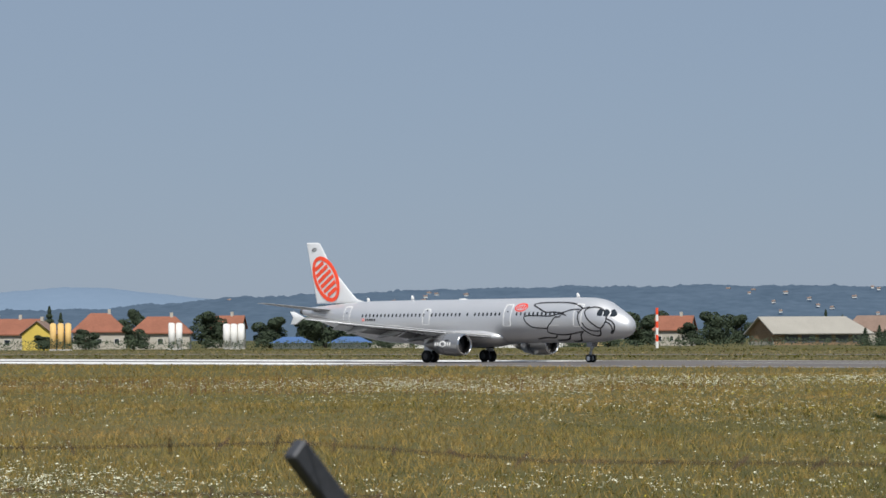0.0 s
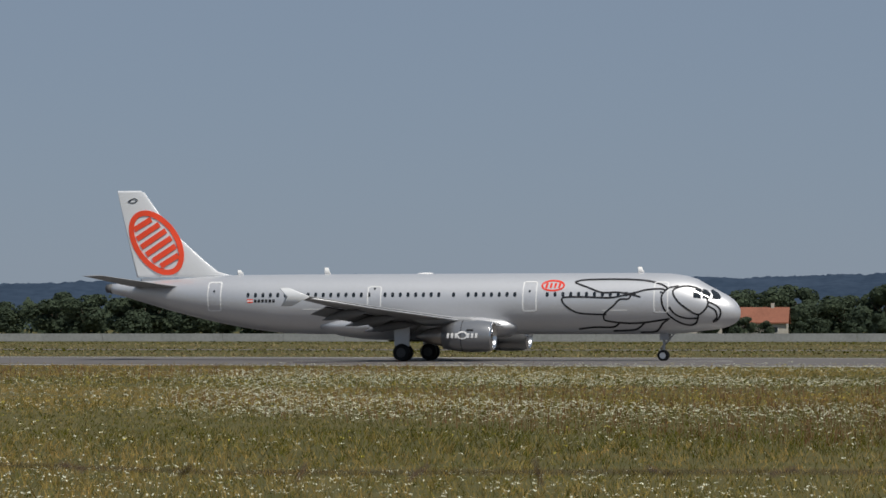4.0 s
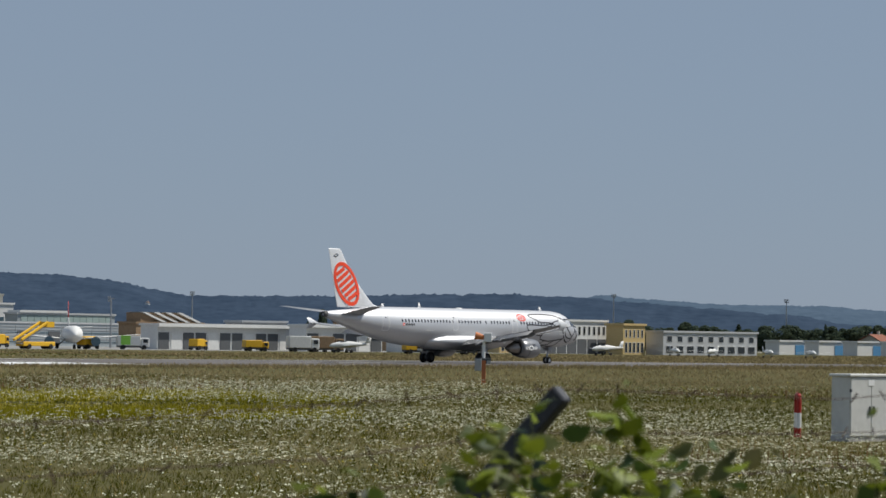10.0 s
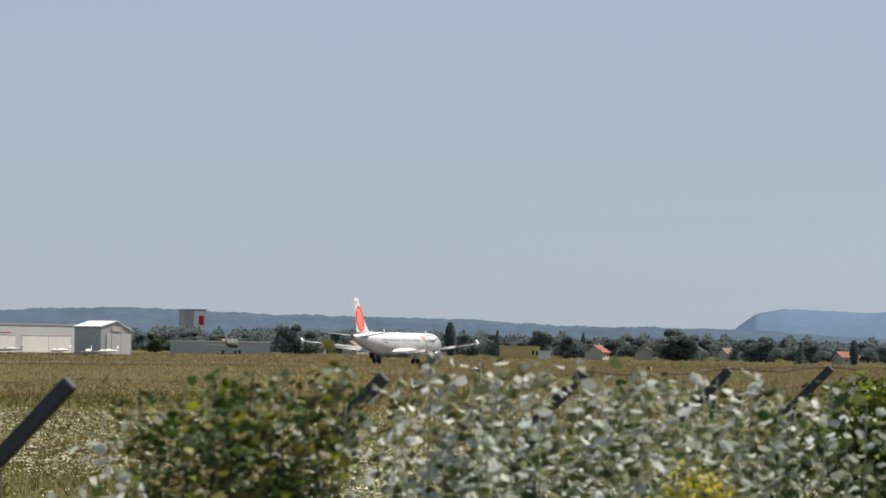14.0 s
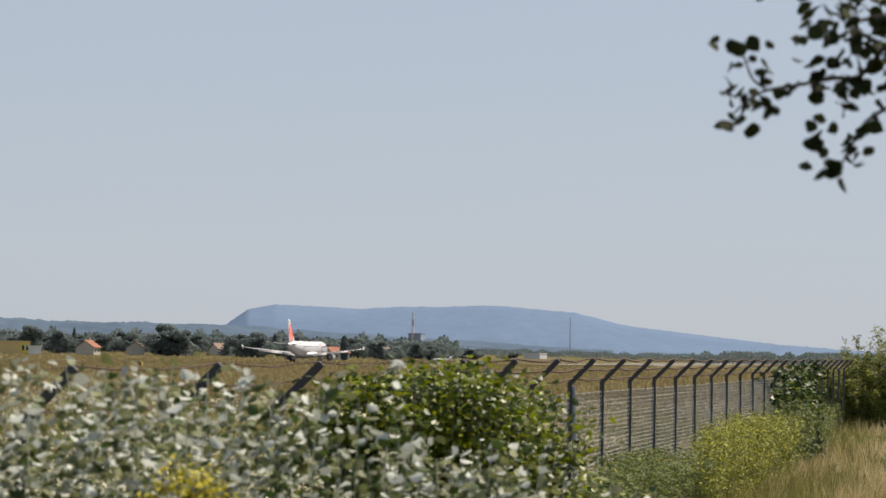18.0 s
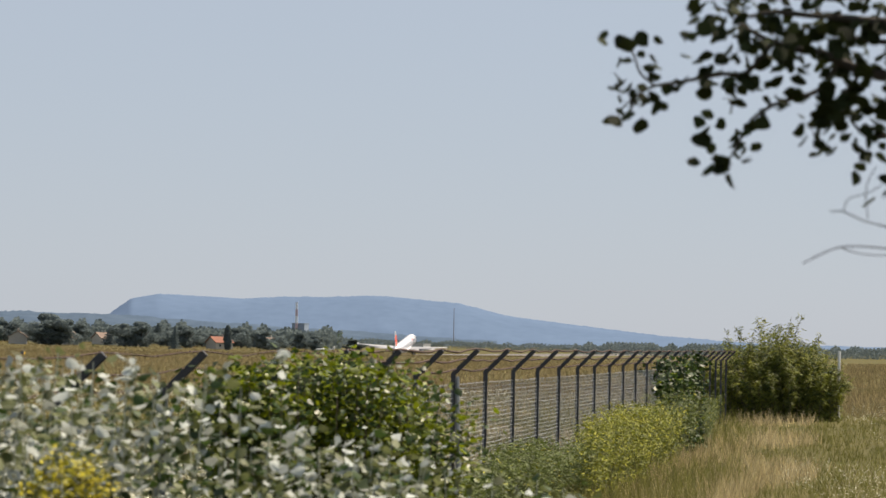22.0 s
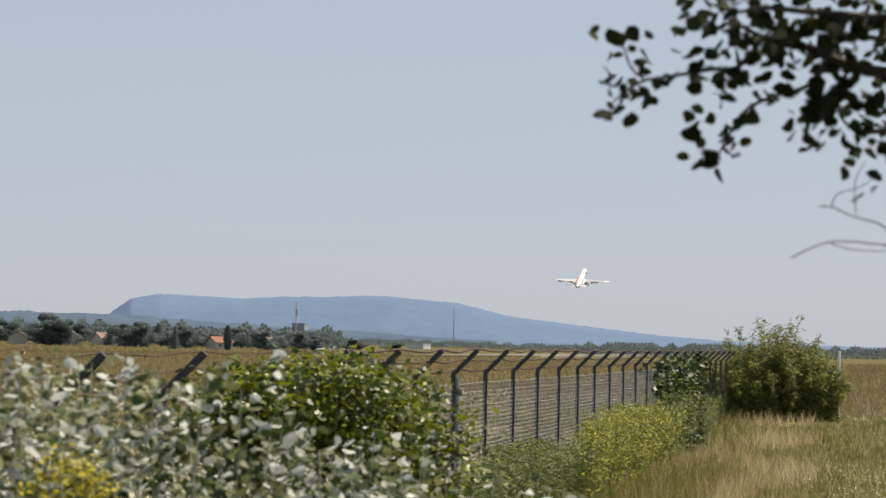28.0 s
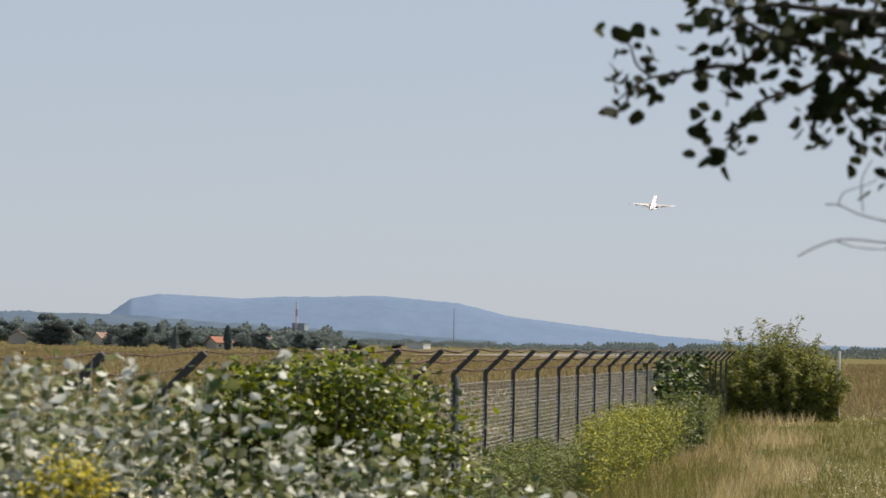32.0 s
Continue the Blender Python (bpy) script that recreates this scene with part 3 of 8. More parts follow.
def motions():
    """The take-off run, the rotation and the climb."""
    rows = []
    for i in range(65):
        t = 0.5 * i
        u = t - 5
        x = 12.23 + 48.2 * u + 1.353 * u * u + 0.00578 * u ** 3 - 16.91 + float(np.interp(t, [0, 14, 17, 23, 26, 32], [0, 0, 12, 12, 4, 4]))
        y = 209 + 0.0047 * max(0, x - 500)
        near = float(np.interp(t, [0, 14, 17, 21, 25, 28, 32], [1, 1, 0.975, 0.955, 0.945, 0.955, 0.955]))
        x, y = x * near, y * near + float(np.interp(t, [27, 32], [0, 1.8]))
        nose_up = float(np.interp(t, [0, 20, 21, 22, 23, 24, 25.5, 27.5, 32], [0, 0, 3.5, 7.5, 10, 12.5, 14.5, 15.5, 16]))
        roll = float(np.interp(t, [0, 20, 22, 28, 29.5, 32], [0, 0, 1.5, 1.6, 3.8, 3.0]))
        z = float(np.interp(t, [0, 22.6, 23, 24, 25, 25.5, 27.5, 28, 29, 30, 31, 32], [0, 0, 1.4, 4.1, 7.6, 11.0, 31.6, 36.8, 50.9, 67.0, 84.5, 102.5]))
        z += float(ground_z(x, y)) * float(np.interp(t, [22.6, 25], [1, 0]))
        rows.append((t, pose(x, y, z, roll, -nose_up, 0.27 if t > 12 else 0)))
    walk(airliner, rows)
    # the wind in the near leaves
    for thing_, amount, k in swaying + [(sap, 0.22, 40 + j) for j, sap in enumerate(saplings)]:
        c = sum((Vector(q) for q in thing_.children[0].bound_box), Vector()) / 8
        pivot = Matrix.Translation((c.x, c.y, 0))
        rows = []
        for i in range(33):
            ax = amount * math.sin(1.9 * i + k) * (0.6 + 0.4 * math.sin(0.7 * i + 2 * k))
            ay = amount * math.sin(2.3 * i + 1.7 * k)
            rows.append((i, pivot @ pose(0, 0, 0, ax, ay, 0) @ pivot.inverted()))
        walk(thing_, rows)
    root = at(99, 8.2, 4.0)
    pivot = Matrix.Translation(root)
    walk(BOUGH, [(0.8 * i, pivot @ pose(0, 0, 0, 0.25 * math.sin(1.3 * i), 0.3 * math.sin(1.7 * i + 1), 0.55 * math.sin(2.1 * i)) @ pivot.inverted()) for i in range(41)])


# ---- ground ----
def sheet(name, x0, x1, y0, y1, z, mat, label):
    """A flat sheet with a turned-down rim that follows the lie of the ground."""
    xs = sorted({x0, x1, *[v for v in [320 + 36 * i for i in range(31)] if x0 < v < x1]})
    ys = sorted({y0, y1, *[v for v in (250, 280, 310, 340, 370, 400) if y0 < v < y1]})
    nx, ny = len(xs), len(ys)
    verts = [(x, y, z + float(ground_z(x, y))) for x in xs for y in ys]
    rim = [i * ny for i in range(nx)] + [(nx - 1) * ny + j for j in range(1, ny)] + [i * ny + ny - 1 for i in range(nx - 2, -1, -1)] + list(range(ny - 2, 0, -1))
    k = len(verts)
    verts += [(verts[i][0], verts[i][1], verts[i][2] - 0.02) for i in rim]
    faces = [(i * ny + j, (i + 1) * ny + j, (i + 1) * ny + j + 1, i * ny + j + 1) for i in range(nx - 1) for j in range(ny - 1)]
    faces += [(rim[(i + 1) % len(rim)], rim[i], k + i, k + (i + 1) % len(rim)) for i in range(len(rim))]
    me = mesh_of(name, verts, faces, mat)
    return tagged(new(name, me), label, name.split("_")[0], kind="structure")


sheet("ground", -5200, 5200, -600, 5200, 0, GROUND, "flat airfield meadow of green and brown turf")
sheet("runway", -2500, 2300, 179.5, 231.5, 0.012, ASPHALT, "grey asphalt runway with worn white paint")
RY = 209
for y in (181.6, 229.0):
    sheet("runway_edge_line", -2500, 2300, y - 0.45, y + 0.45, 0.022, WORN_MARKING, "worn white runway edge line")
for i in range(-14, 20):
    sheet("centre_line_mark", 60 * i, 60 * i + 30, RY - 0.45, RY + 0.45, 0.022, WORN_MARKING, "white painted centre line dash")
for x0, x1 in ((-330, -208), (150, 200), (640, 690)):
    for y0, y1 in ((186, 199), (212, 224)):
        sheet("touchdown_mark", x0, x1, y0, y1, 0.022, MARKING, "broad white painted touchdown block")
sheet("apron", 60, 226, 402, 452, 0.012, material("west_apron_concrete", (0.36, 0.345, 0.31), 0.9, 0, 0.12, 0.05, 1.5), "broad pale concrete apron before the silver hall")
sheet("apron", 226, 600, 400, 540, 0.012, material("apron_concrete", (0.24, 0.235, 0.22), 0.9, 0, 0.12, 0.05, 1.5), "pale concrete apron before the terminal")
track = sheet("service_track", -5.5, 4.5, -0.6, 0.6, 0.012, DUST, "narrow dusty service track across the meadow")
track.matrix_world = pose(*at(61, 63.5), 0, 0, -61)
sheet("taxiway", -2500, 60, 300, 312, 0.012, ASPHALT, "grey asphalt taxiway strip")


# ---- far hills ----
def ridge(name, outline, dist, depth, mat, label, rough=3.0, seed=0, step=0.045):
    """A wooded ridge along bearings, with its crest heights in metres at that distance; the surface is broken up by treetops."""
    b0, b1 = outline[0][0], outline[-1][0]
    n = int((b1 - b0) / step)
    verts, faces = [], []
    bs, hs = [p[0] for p in outline], [p[1] for p in outline]
    rnd = random.Random(seed)
    rows_n = 18
    for i in range(n + 1):
        b = b0 + (b1 - b0) * i / n
        h = float(np.interp(b, bs, hs))
        swell = noise.noise((b * 1.3, seed, 0)) * rough + noise.noise((b * 5.1, seed, 5)) * rough * 0.5
        for k in range(rows_n + 1):
            u = k / rows_n
            spur = noise.noise((b * 0.8 + u * 1.5, u * 2.2 + seed, 2)) + 0.6 * noise.noise((b * 2.7 - u, u * 5, seed))
            tree = noise.noise((b * 14, u * 30, seed)) * rough * 0.35 + (rnd.random() - 0.4) * rough * (0.75 if k == rows_n else 0.2)
            z = (h + swell * u ** 4) * math.sin(u * math.pi / 2) ** 0.9 + spur * rough * (1.8 if rough > 2 else 0.5) * math.sin(u * math.pi) + tree * (0.25 + 0.75 * u)
            verts.append(at(b, dist - depth * (1 - u) + spur * depth * (0.12 if rough > 2 else 0.03) * (1 - u), max(0, z) - 0.5 * (k == 0)))
        verts.append(at(b, dist + depth * 0.6, -0.5))
    m = rows_n + 2
    for i in range(n):
        for k in range(m - 1):
            faces.append((i * m + k, (i + 1) * m + k, (i + 1) * m + k + 1, i * m + k + 1))
    ob = new(name, mesh_of(name, verts, faces, mat, True))
    return tagged(ob, label, "hill", kind="structure")


# each ridge takes a hill colour that already holds its haze
PXM = 4300 / 5620
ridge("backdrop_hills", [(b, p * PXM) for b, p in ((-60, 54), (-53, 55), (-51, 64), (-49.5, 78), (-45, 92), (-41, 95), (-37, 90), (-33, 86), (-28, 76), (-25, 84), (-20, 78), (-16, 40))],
      4400, 500, HILL_MID, "wooded hills with scattered houses, haze painted into their colour", 4.0, 2)
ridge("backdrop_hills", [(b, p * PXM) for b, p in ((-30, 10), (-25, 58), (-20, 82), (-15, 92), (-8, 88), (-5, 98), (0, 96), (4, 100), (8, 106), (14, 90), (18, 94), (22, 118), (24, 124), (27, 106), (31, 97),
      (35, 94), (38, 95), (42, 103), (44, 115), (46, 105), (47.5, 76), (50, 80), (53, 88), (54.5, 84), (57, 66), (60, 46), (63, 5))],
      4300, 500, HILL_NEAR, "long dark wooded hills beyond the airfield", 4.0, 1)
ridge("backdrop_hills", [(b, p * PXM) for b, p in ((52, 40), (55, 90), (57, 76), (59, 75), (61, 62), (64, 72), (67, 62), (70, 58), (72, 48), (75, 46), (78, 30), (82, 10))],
      4380, 400, HILL_MID, "lower wooded hills, haze painted into their colour", 3.0, 3)
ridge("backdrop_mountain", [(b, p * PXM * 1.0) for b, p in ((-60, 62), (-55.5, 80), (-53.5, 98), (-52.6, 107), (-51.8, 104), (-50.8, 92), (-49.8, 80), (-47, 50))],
      4820, 300, HILL_HAZE, "mountain far behind the hills, painted pale blue with haze", 1.2, 8, 0.08)
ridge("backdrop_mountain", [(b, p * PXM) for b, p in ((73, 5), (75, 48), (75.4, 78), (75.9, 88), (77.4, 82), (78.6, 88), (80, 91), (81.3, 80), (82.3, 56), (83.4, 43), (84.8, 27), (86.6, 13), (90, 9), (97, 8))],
      4600, 350, HILL_FAR, "table mountain on the horizon, blue haze painted into its colour", 1.5, 7)


# ---- perimeter fence ----
STEP = 3.0


def fence_y(x):
    return 4.76 + 0.017 * x


def fence_top(x):
    return EYE - float(np.interp(x, [-12, -5, 0, 4, 6.7, 8, 12, 22, 37, 52, 70], [0.265, 0.24, 0.203, 0.19, 0.13, 0.13, 0.12, 0.09, 0.06, 0.07, 0.07]))


ARM = 0.29


def build_post():
    post = thing("fence_post", pose(0, 0, 0), "dark steel fence post with a bent arm for barbed wire", "fence post", "posts of the perimeter fence")
    part("upright", boxed(-0.0185, 0.0185, -0.0275, 0.0275, -2.35, -ARM + 0.012, 0.005), FENCE_STEEL, post)
    bm = boxed(-0.019, 0.019, -0.028, 0.028, -0.012, ARM * 1.414, 0.005)
    bmesh.ops.transform(bm, matrix=pose(0, 0, -ARM, 45, 0, 0), verts=bm.verts)
    part("arm", bm, FENCE_STEEL, post)
    return post


posts = [0.78 + STEP * i for i in range(-4, 34)]
posts[2], posts[7], posts[10] = -5.28, 9.70, 18.88
first = build_post()
first.matrix_basis = pose(posts[0], fence_y(posts[0]) + ARM, fence_top(posts[0]))
for x in posts[1:]:
    copy_thing(first, pose(x, fence_y(x) + ARM, fence_top(x), 0, random.uniform(-1, 1), 1))
brace = thing("fence_brace", pose(0, 0, 0), "pale galvanised brace leaning on a fence post", "brace")
part("tube", rod(bmesh.new(), (36.85, fence_y(36.8) + 0.2, 0), (36.8, fence_y(36.8) + 0.25, fence_top(36.8) - 0.32), 0.03), WIRE, brace)


def strand(bm, a, b, r, sag, sides=4, cuts=4, wob=0.0):
    pts = []
    for k in range(cuts + 1):
        u = k / cuts
        p = Vector(a).lerp(Vector(b), u)
        p.z -= sag * 4 * u * (1 - u)
        if 0 < k < cuts:
            p += Vector((0, random.uniform(-wob, wob), random.uniform(-wob, wob)))
        pts.append(p)
    for p, q in zip(pts, pts[1:]):
        rod(bm, p, q, r, sides=sides)
    return pts


for i in range(len(posts) - 1):
    x0, x1 = posts[i], posts[i + 1]
    bay = thing("barbed_wire_bay", pose(0, 0, 0), "rusty barbed wire strung between two fence arms", "barbed wire", "barbed wire of the perimeter fence")
    for k in range(3):
        off = 0.02 + 0.12 * k
        bm = bmesh.new()
        pts = strand(bm, (x0, fence_y(x0) + off, fence_top(x0) - off + 0.03), (x1, fence_y(x1) + off, fence_top(x1) - off + 0.03), 0.0016 if i < 9 else 0.005 if i < 13 else 0.011, 0.03, wob=0.012)
        for p, q in zip(pts, pts[1:]):
            for u in (0.15, 0.4, 0.65, 0.9):
                c = p.lerp(q, u)
                d = Vector((random.uniform(-1, 1), random.uniform(-1, 1), random.uniform(-1, 1))).normalized() * 0.022
                rod(bm, c - d, c + d, 0.0026, sides=3)
        part("wire", bm, RUSTY, bay)
for i in range(12, 30):
    x0, x1 = posts[i], posts[i + 1]
    bay = thing("mesh_panel", pose(0, 0, 0), "galvanised wire mesh panel between two fence posts", "fence panel", "mesh panels of the perimeter fence")
    for k in range(30):
        d = ARM + 0.12 + 0.055 * k
        bm = bmesh.new()
        strand(bm, (x0, fence_y(x0) + ARM, fence_top(x0) - d), (x1, fence_y(x1) + ARM, fence_top(x1) - d), 0.0034, 0.006, sides=3, cuts=3, wob=0.004)
        part("line_wire", bm, WIRE, bay)
    for k in range(1, 30):
        x = x0 + STEP * k / 30
        part("stay_wire", rod(bmesh.new(), (x, fence_y(x) + ARM, fence_top(x) - ARM - 0.12), (x, fence_y(x) + ARM, 0.02), 0.0025, sides=3), WIRE, bay)

# ---- buildings beyond the runway ----
def paint(name, c, rough=0.7, metal=0.0, **k):
    return material(name, c, rough, metal, k.pop("vary", 0.1), k.pop("scale", 0.25), k.pop("fine", 2.5), **k)


TILE_RED = paint("red_roof_tile", (0.235, 0.095, 0.06), 0.85, vary=0.2)
TILE_BROWN = paint("brown_roof_tile", (0.20, 0.14, 0.11), 0.85, vary=0.2)
BLUE_ROOF = paint("blue_sheet_roof", (0.06, 0.12, 0.26), 0.6)
PLASTER = paint("pale_plaster", (0.42, 0.395, 0.345), 0.85)
YELLOW_WALL = paint("yellow_plaster", (0.60, 0.46, 0.10), 0.85)
OCHRE_WALL = paint("ochre_plaster", (0.56, 0.42, 0.20), 0.85)
WHITE_WALL = paint("white_cladding", (0.65, 0.65, 0.63), 0.6)
GREY_CLAD = paint("grey_cladding", (0.36, 0.37, 0.38), 0.55, 0.2)
PALE_CLAD = paint("pale_grey_cladding", (0.50, 0.51, 0.52), 0.5, 0.2)
HALL_METAL = paint("silver_hall_sheet", (0.34, 0.335, 0.32), 0.6, 0.3)
DARK_CLAD = paint("dark_cladding", (0.10, 0.105, 0.11), 0.6)
TIMBER = paint("weathered_timber", (0.26, 0.18, 0.11), 0.9, vary=0.25)
PALE_ROOF = paint("pale_sheet_roof", (0.31, 0.295, 0.26), 0.7)
CONCRETE = paint("concrete", (0.42, 0.41, 0.39), 0.9)
BLUE_DOOR = paint("blue_door_paint", (0.05, 0.20, 0.50), 0.6)
YELLOW_PAINT = paint("yellow_vehicle_paint", (0.72, 0.42, 0.03), 0.45)
RED_VEHICLE = paint("red_vehicle_paint", (0.50, 0.04, 0.03), 0.4)
GREEN_PAINT = paint("green_tank_paint", (0.25, 0.55, 0.08), 0.45)
BLUE_GLASS = material("blue_glass", (0.10, 0.16, 0.20), 0.12, 0.3, 0.25, 0.4, 3, spec=0.6)
PURPLE_BAND = paint("purple_band", (0.20, 0.18, 0.36), 0.5)
SIGN_RED = paint("sign_red", (0.45, 0.03, 0.03), 0.5)
SIGN_GREEN = paint("sign_green", (0.04, 0.22, 0.08), 0.5)


def facing(bearing, dist, turn=0.0):
    """A pose on the ground at that bearing, its -y side towards the runway, turned by so many degrees."""
    p = at(bearing, dist)
    return pose(p.x, p.y, float(ground_z(p.x, p.y)), 0, 0, turn)


def windows_row(parent, x0, x1, z0, z1, n, y, share=0.6, mat=None, name="window"):
    pitch = (x1 - x0) / n
    for i in range(n):
        c = x0 + pitch * (i + 0.5)
        w = pitch * share / 2
        frame_part = part(name, boxed(c - w, c + w, y - 0.06, y + 0.02, z0, z1), WHITE_WALL, parent)
        part("pane", boxed(c - w + 0.08, c + w - 0.08, y - 0.075, y - 0.05, z0 + 0.08, z1 - 0.08), mat or DARK_GLASS, frame_part)


def gable_house(bearing, dist, w, d, eave, ridge_h, wall, roof, label, turn=0.0, hip=0.0, wins=3, over=0.5):
    h = thing("house", facing(bearing, dist, turn), label, "house", "houses beyond the airfield")
    body = part("wall", boxed(-w / 2, w / 2, -d / 2, d / 2, 0, eave), wall, h)
    x, y = w / 2 + over, d / 2 + over
    top = ridge_h
    v = [(-x, -y, eave), (x, -y, eave), (x, y, eave), (-x, y, eave), (-x + hip, 0, top), (x - hip, 0, top)]
    v += [(a, b, c - 0.25) for a, b, c in v[:4]]
    f = [(0, 1, 5, 4), (2, 3, 4, 5), (3, 0, 4), (1, 2, 5), (6, 7, 1, 0), (7, 8, 2, 1), (8, 9, 3, 2), (9, 6, 0, 3), (9, 8, 7, 6)]
    if hip < 0.1:
        gv = [(-w / 2, -d / 2, eave), (-w / 2, d / 2, eave), (-w / 2, 0, top - 0.3), (w / 2, -d / 2, eave), (w / 2, d / 2, eave), (w / 2, 0, top - 0.3)]
        part("gable", mesh_of("gable", gv[:3], [(0, 1, 2)], wall), wall, h)
        part("gable", mesh_of("gable", gv[3:], [(0, 2, 1)], wall), wall, h)
        f = [(0, 1, 5, 4), (2, 3, 4, 5), (6, 7, 1, 0), (8, 9, 3, 2)]
    r = part("roof", mesh_of("roof", v, f, roof), roof, h)
    if hip < 0.1:
        sol = r.modifiers.new("thick", "SOLIDIFY")
        sol.thickness = 0.18
    part("chimney", boxed(w * 0.15, w * 0.15 + 0.7, -0.3, 0.4, top - 1.2, top + 0.9), PLASTER, r)
    if wins:
        windows_row(body, -w / 2, w / 2, eave * 0.3, eave * 0.3 + 1.3, wins, -d / 2, 0.3)
    return h


def block(name, bearing, dist, w, d, h, mat, label, category="building", turn=0.0, roof=None, group="", kind=""):
    b = thing(name, facing(bearing, dist, turn), label, category, group)
    body = part("wall", boxed(-w / 2, w / 2, -d / 2, d / 2, 0, h), mat, b)
    part("roof", boxed(-w / 2 - 0.3, w / 2 + 0.3, -d / 2 - 0.3, d / 2 + 0.3, h, h + 0.45), roof or mat, b)
    return b, body


# houses of the village seen first
gable_house(-51.95, 760, 12.5, 10, 4.2, 8.6, PLASTER, TILE_RED, "large pale house with a hipped red tile roof", 50, hip=4.5)
gable_house(-50.85, 740, 13.5, 10, 3.8, 7.6, PLASTER, TILE_RED, "long pale house with a hipped red tile roof", 48, hip=4)
gable_house(-53.55, 740, 14, 9, 3.6, 7.2, PLASTER, TILE_RED, "low house with an orange-red tile roof", 45, hip=0.05)
gable_house(-53.0, 715, 6.5, 7, 3.6, 6.6, YELLOW_WALL, TILE_BROWN, "bright yellow gabled house behind the hedge", 128, hip=0.05, wins=1)
gable_house(-49.7, 800, 9, 8, 5, 8.2, PLASTER, TILE_RED, "pale house with a red roof among trees", 40, hip=0.05)
gable_house(-41.6, 800, 9, 8, 4, 7.6, PLASTER, TILE_RED, "pale house with a red roof behind trees", 30, hip=0.05)
gable_house(-37.9, 840, 18, 12, 3.5, 7.6, PLASTER, TILE_BROWN, "farm building with a broad brown roof", 30, hip=3, wins=0)
gable_house(-37.0, 900, 16, 12, 4.5, 9.4, PLASTER, TILE_RED, "farm building with a red tile roof", 30, hip=2, wins=0)
gable_house(-46.72, 760, 9.5, 8, 3.2, 7.2, PLASTER, paint("orange_roof_tile", (0.48, 0.17, 0.075), 0.85), "house with a bright orange tile roof", 40, hip=0.05, wins=2)
gable_house(-45.6, 770, 11, 8, 3.4, 6.6, PLASTER, paint("grey_roof_tile", (0.16, 0.16, 0.165), 0.85), "house with a dark grey roof", 42, hip=0.05, wins=3)
gable_house(-43.8, 740, 5.2, 5, 3.2, 5.4, WHITE_WALL, TILE_RED, "small white house with a red hipped roof", 40, hip=1.8, wins=2)
b, w = block("apartment_block", -43.1, 850, 9.5, 8, 7.4, OCHRE_WALL, "ochre apartment block with small windows", turn=42)
windows_row(w, -4.6, 4.6, 4.8, 5.9, 5, -4, 0.45)
b, w = block("apartment_block", -43.78, 850, 9.5, 8, 7.4, PLASTER, "pale grey apartment block with small windows", turn=42)
windows_row(w, -4.6, 4.6, 4.8, 5.9, 5, -4, 0.45)
b, w = block("storage_shed", -45.2, 715, 27, 4, 1.9, WHITE_WALL, "long low white storage shed", "shed", turn=45)
part("yellow_panel", boxed(1, 5.5, -2.15, -1.95, 0.5, 1.85), YELLOW_WALL, b)
for bb in (-48.5, -47.45):
    cn = thing("market_canopy", facing(bb, 715, 45), "low building with a blue canopy roof", "shed", "blue canopies by the road")
    part("wall", boxed(-4.2, 4.2, -2.5, 2.5, 0, 1.3), WHITE_WALL, cn)
    part("roof", loft([[(-5, -3.4, 1.3), (5, -3.4, 1.3), (5, 3.4, 1.3), (-5, 3.4, 1.3)], [(-2, -0.3, 2.7), (2, -0.3, 2.7), (2, 0.3, 2.7), (-2, 0.3, 2.7)]], BLUE_ROOF, "roof", smooth=False), BLUE_ROOF, cn)
# timber barn with its gable towards the runway
barn = thing("barn", facing(-39.2, 820, 70), "timber barn with a pale sheet roof and open front", "barn")
part("wall", boxed(-14, 14, -6.3, 6.3, 0, 3.4), TIMBER, barn)
bv = [(-14.1, -6.3, 3.4), (-14.1, 6.3, 3.4), (-14.1, 0, 7.0)]
part("gable", mesh_of("gable", bv, [(0, 1, 2)], TIMBER), TIMBER, barn)
rv = [(-15, -7.6, 2.9), (15, -7.6, 2.9), (15, 7.6, 2.9), (-15, 7.6, 2.9), (-15, 0, 7.3), (11, 0, 7.3)]
roof = part("roof", mesh_of("roof", rv, [(0, 1, 5, 4), (2, 3, 4, 5), (1, 2, 5)], PALE_ROOF), PALE_ROOF, barn)
roof.modifiers.new("thick", "SOLIDIFY").thickness = 0.3
# flat dark panels paint the shade within the barn's open front
for x in range(-9, 14, 5):
    part("opening", boxed(x - 1.9, x + 1.9, -6.36, -6.3, 0.6, 2.8), DARK_CLAD, barn)
part("plinth", boxed(-14.2, -14.05, -6.3, 6.3, 0, 0.9), PLASTER, barn)


def silo(bearing, dist, r, h, mat, label, n=3, gap=1.6):
    s = thing("silo_row", facing(bearing, dist, -bearing), label, "silo")
    for i in range(n):
        x = (i - (n - 1) / 2) * gap
        bm = rod(bmesh.new(), (x, 0, 0), (x, 0, h), r, sides=16)
        bmesh.ops.create_uvsphere(bm, u_segments=16, v_segments=6, radius=r, matrix=Matrix.LocRotScale((x, 0, h), None, (1, 1, 0.4)))
        part("tank", bm, mat, s, smooth=True)
    part("base", boxed(-n * gap / 2, n * gap / 2, -1, 1, 0, 0.3), CONCRETE, s)


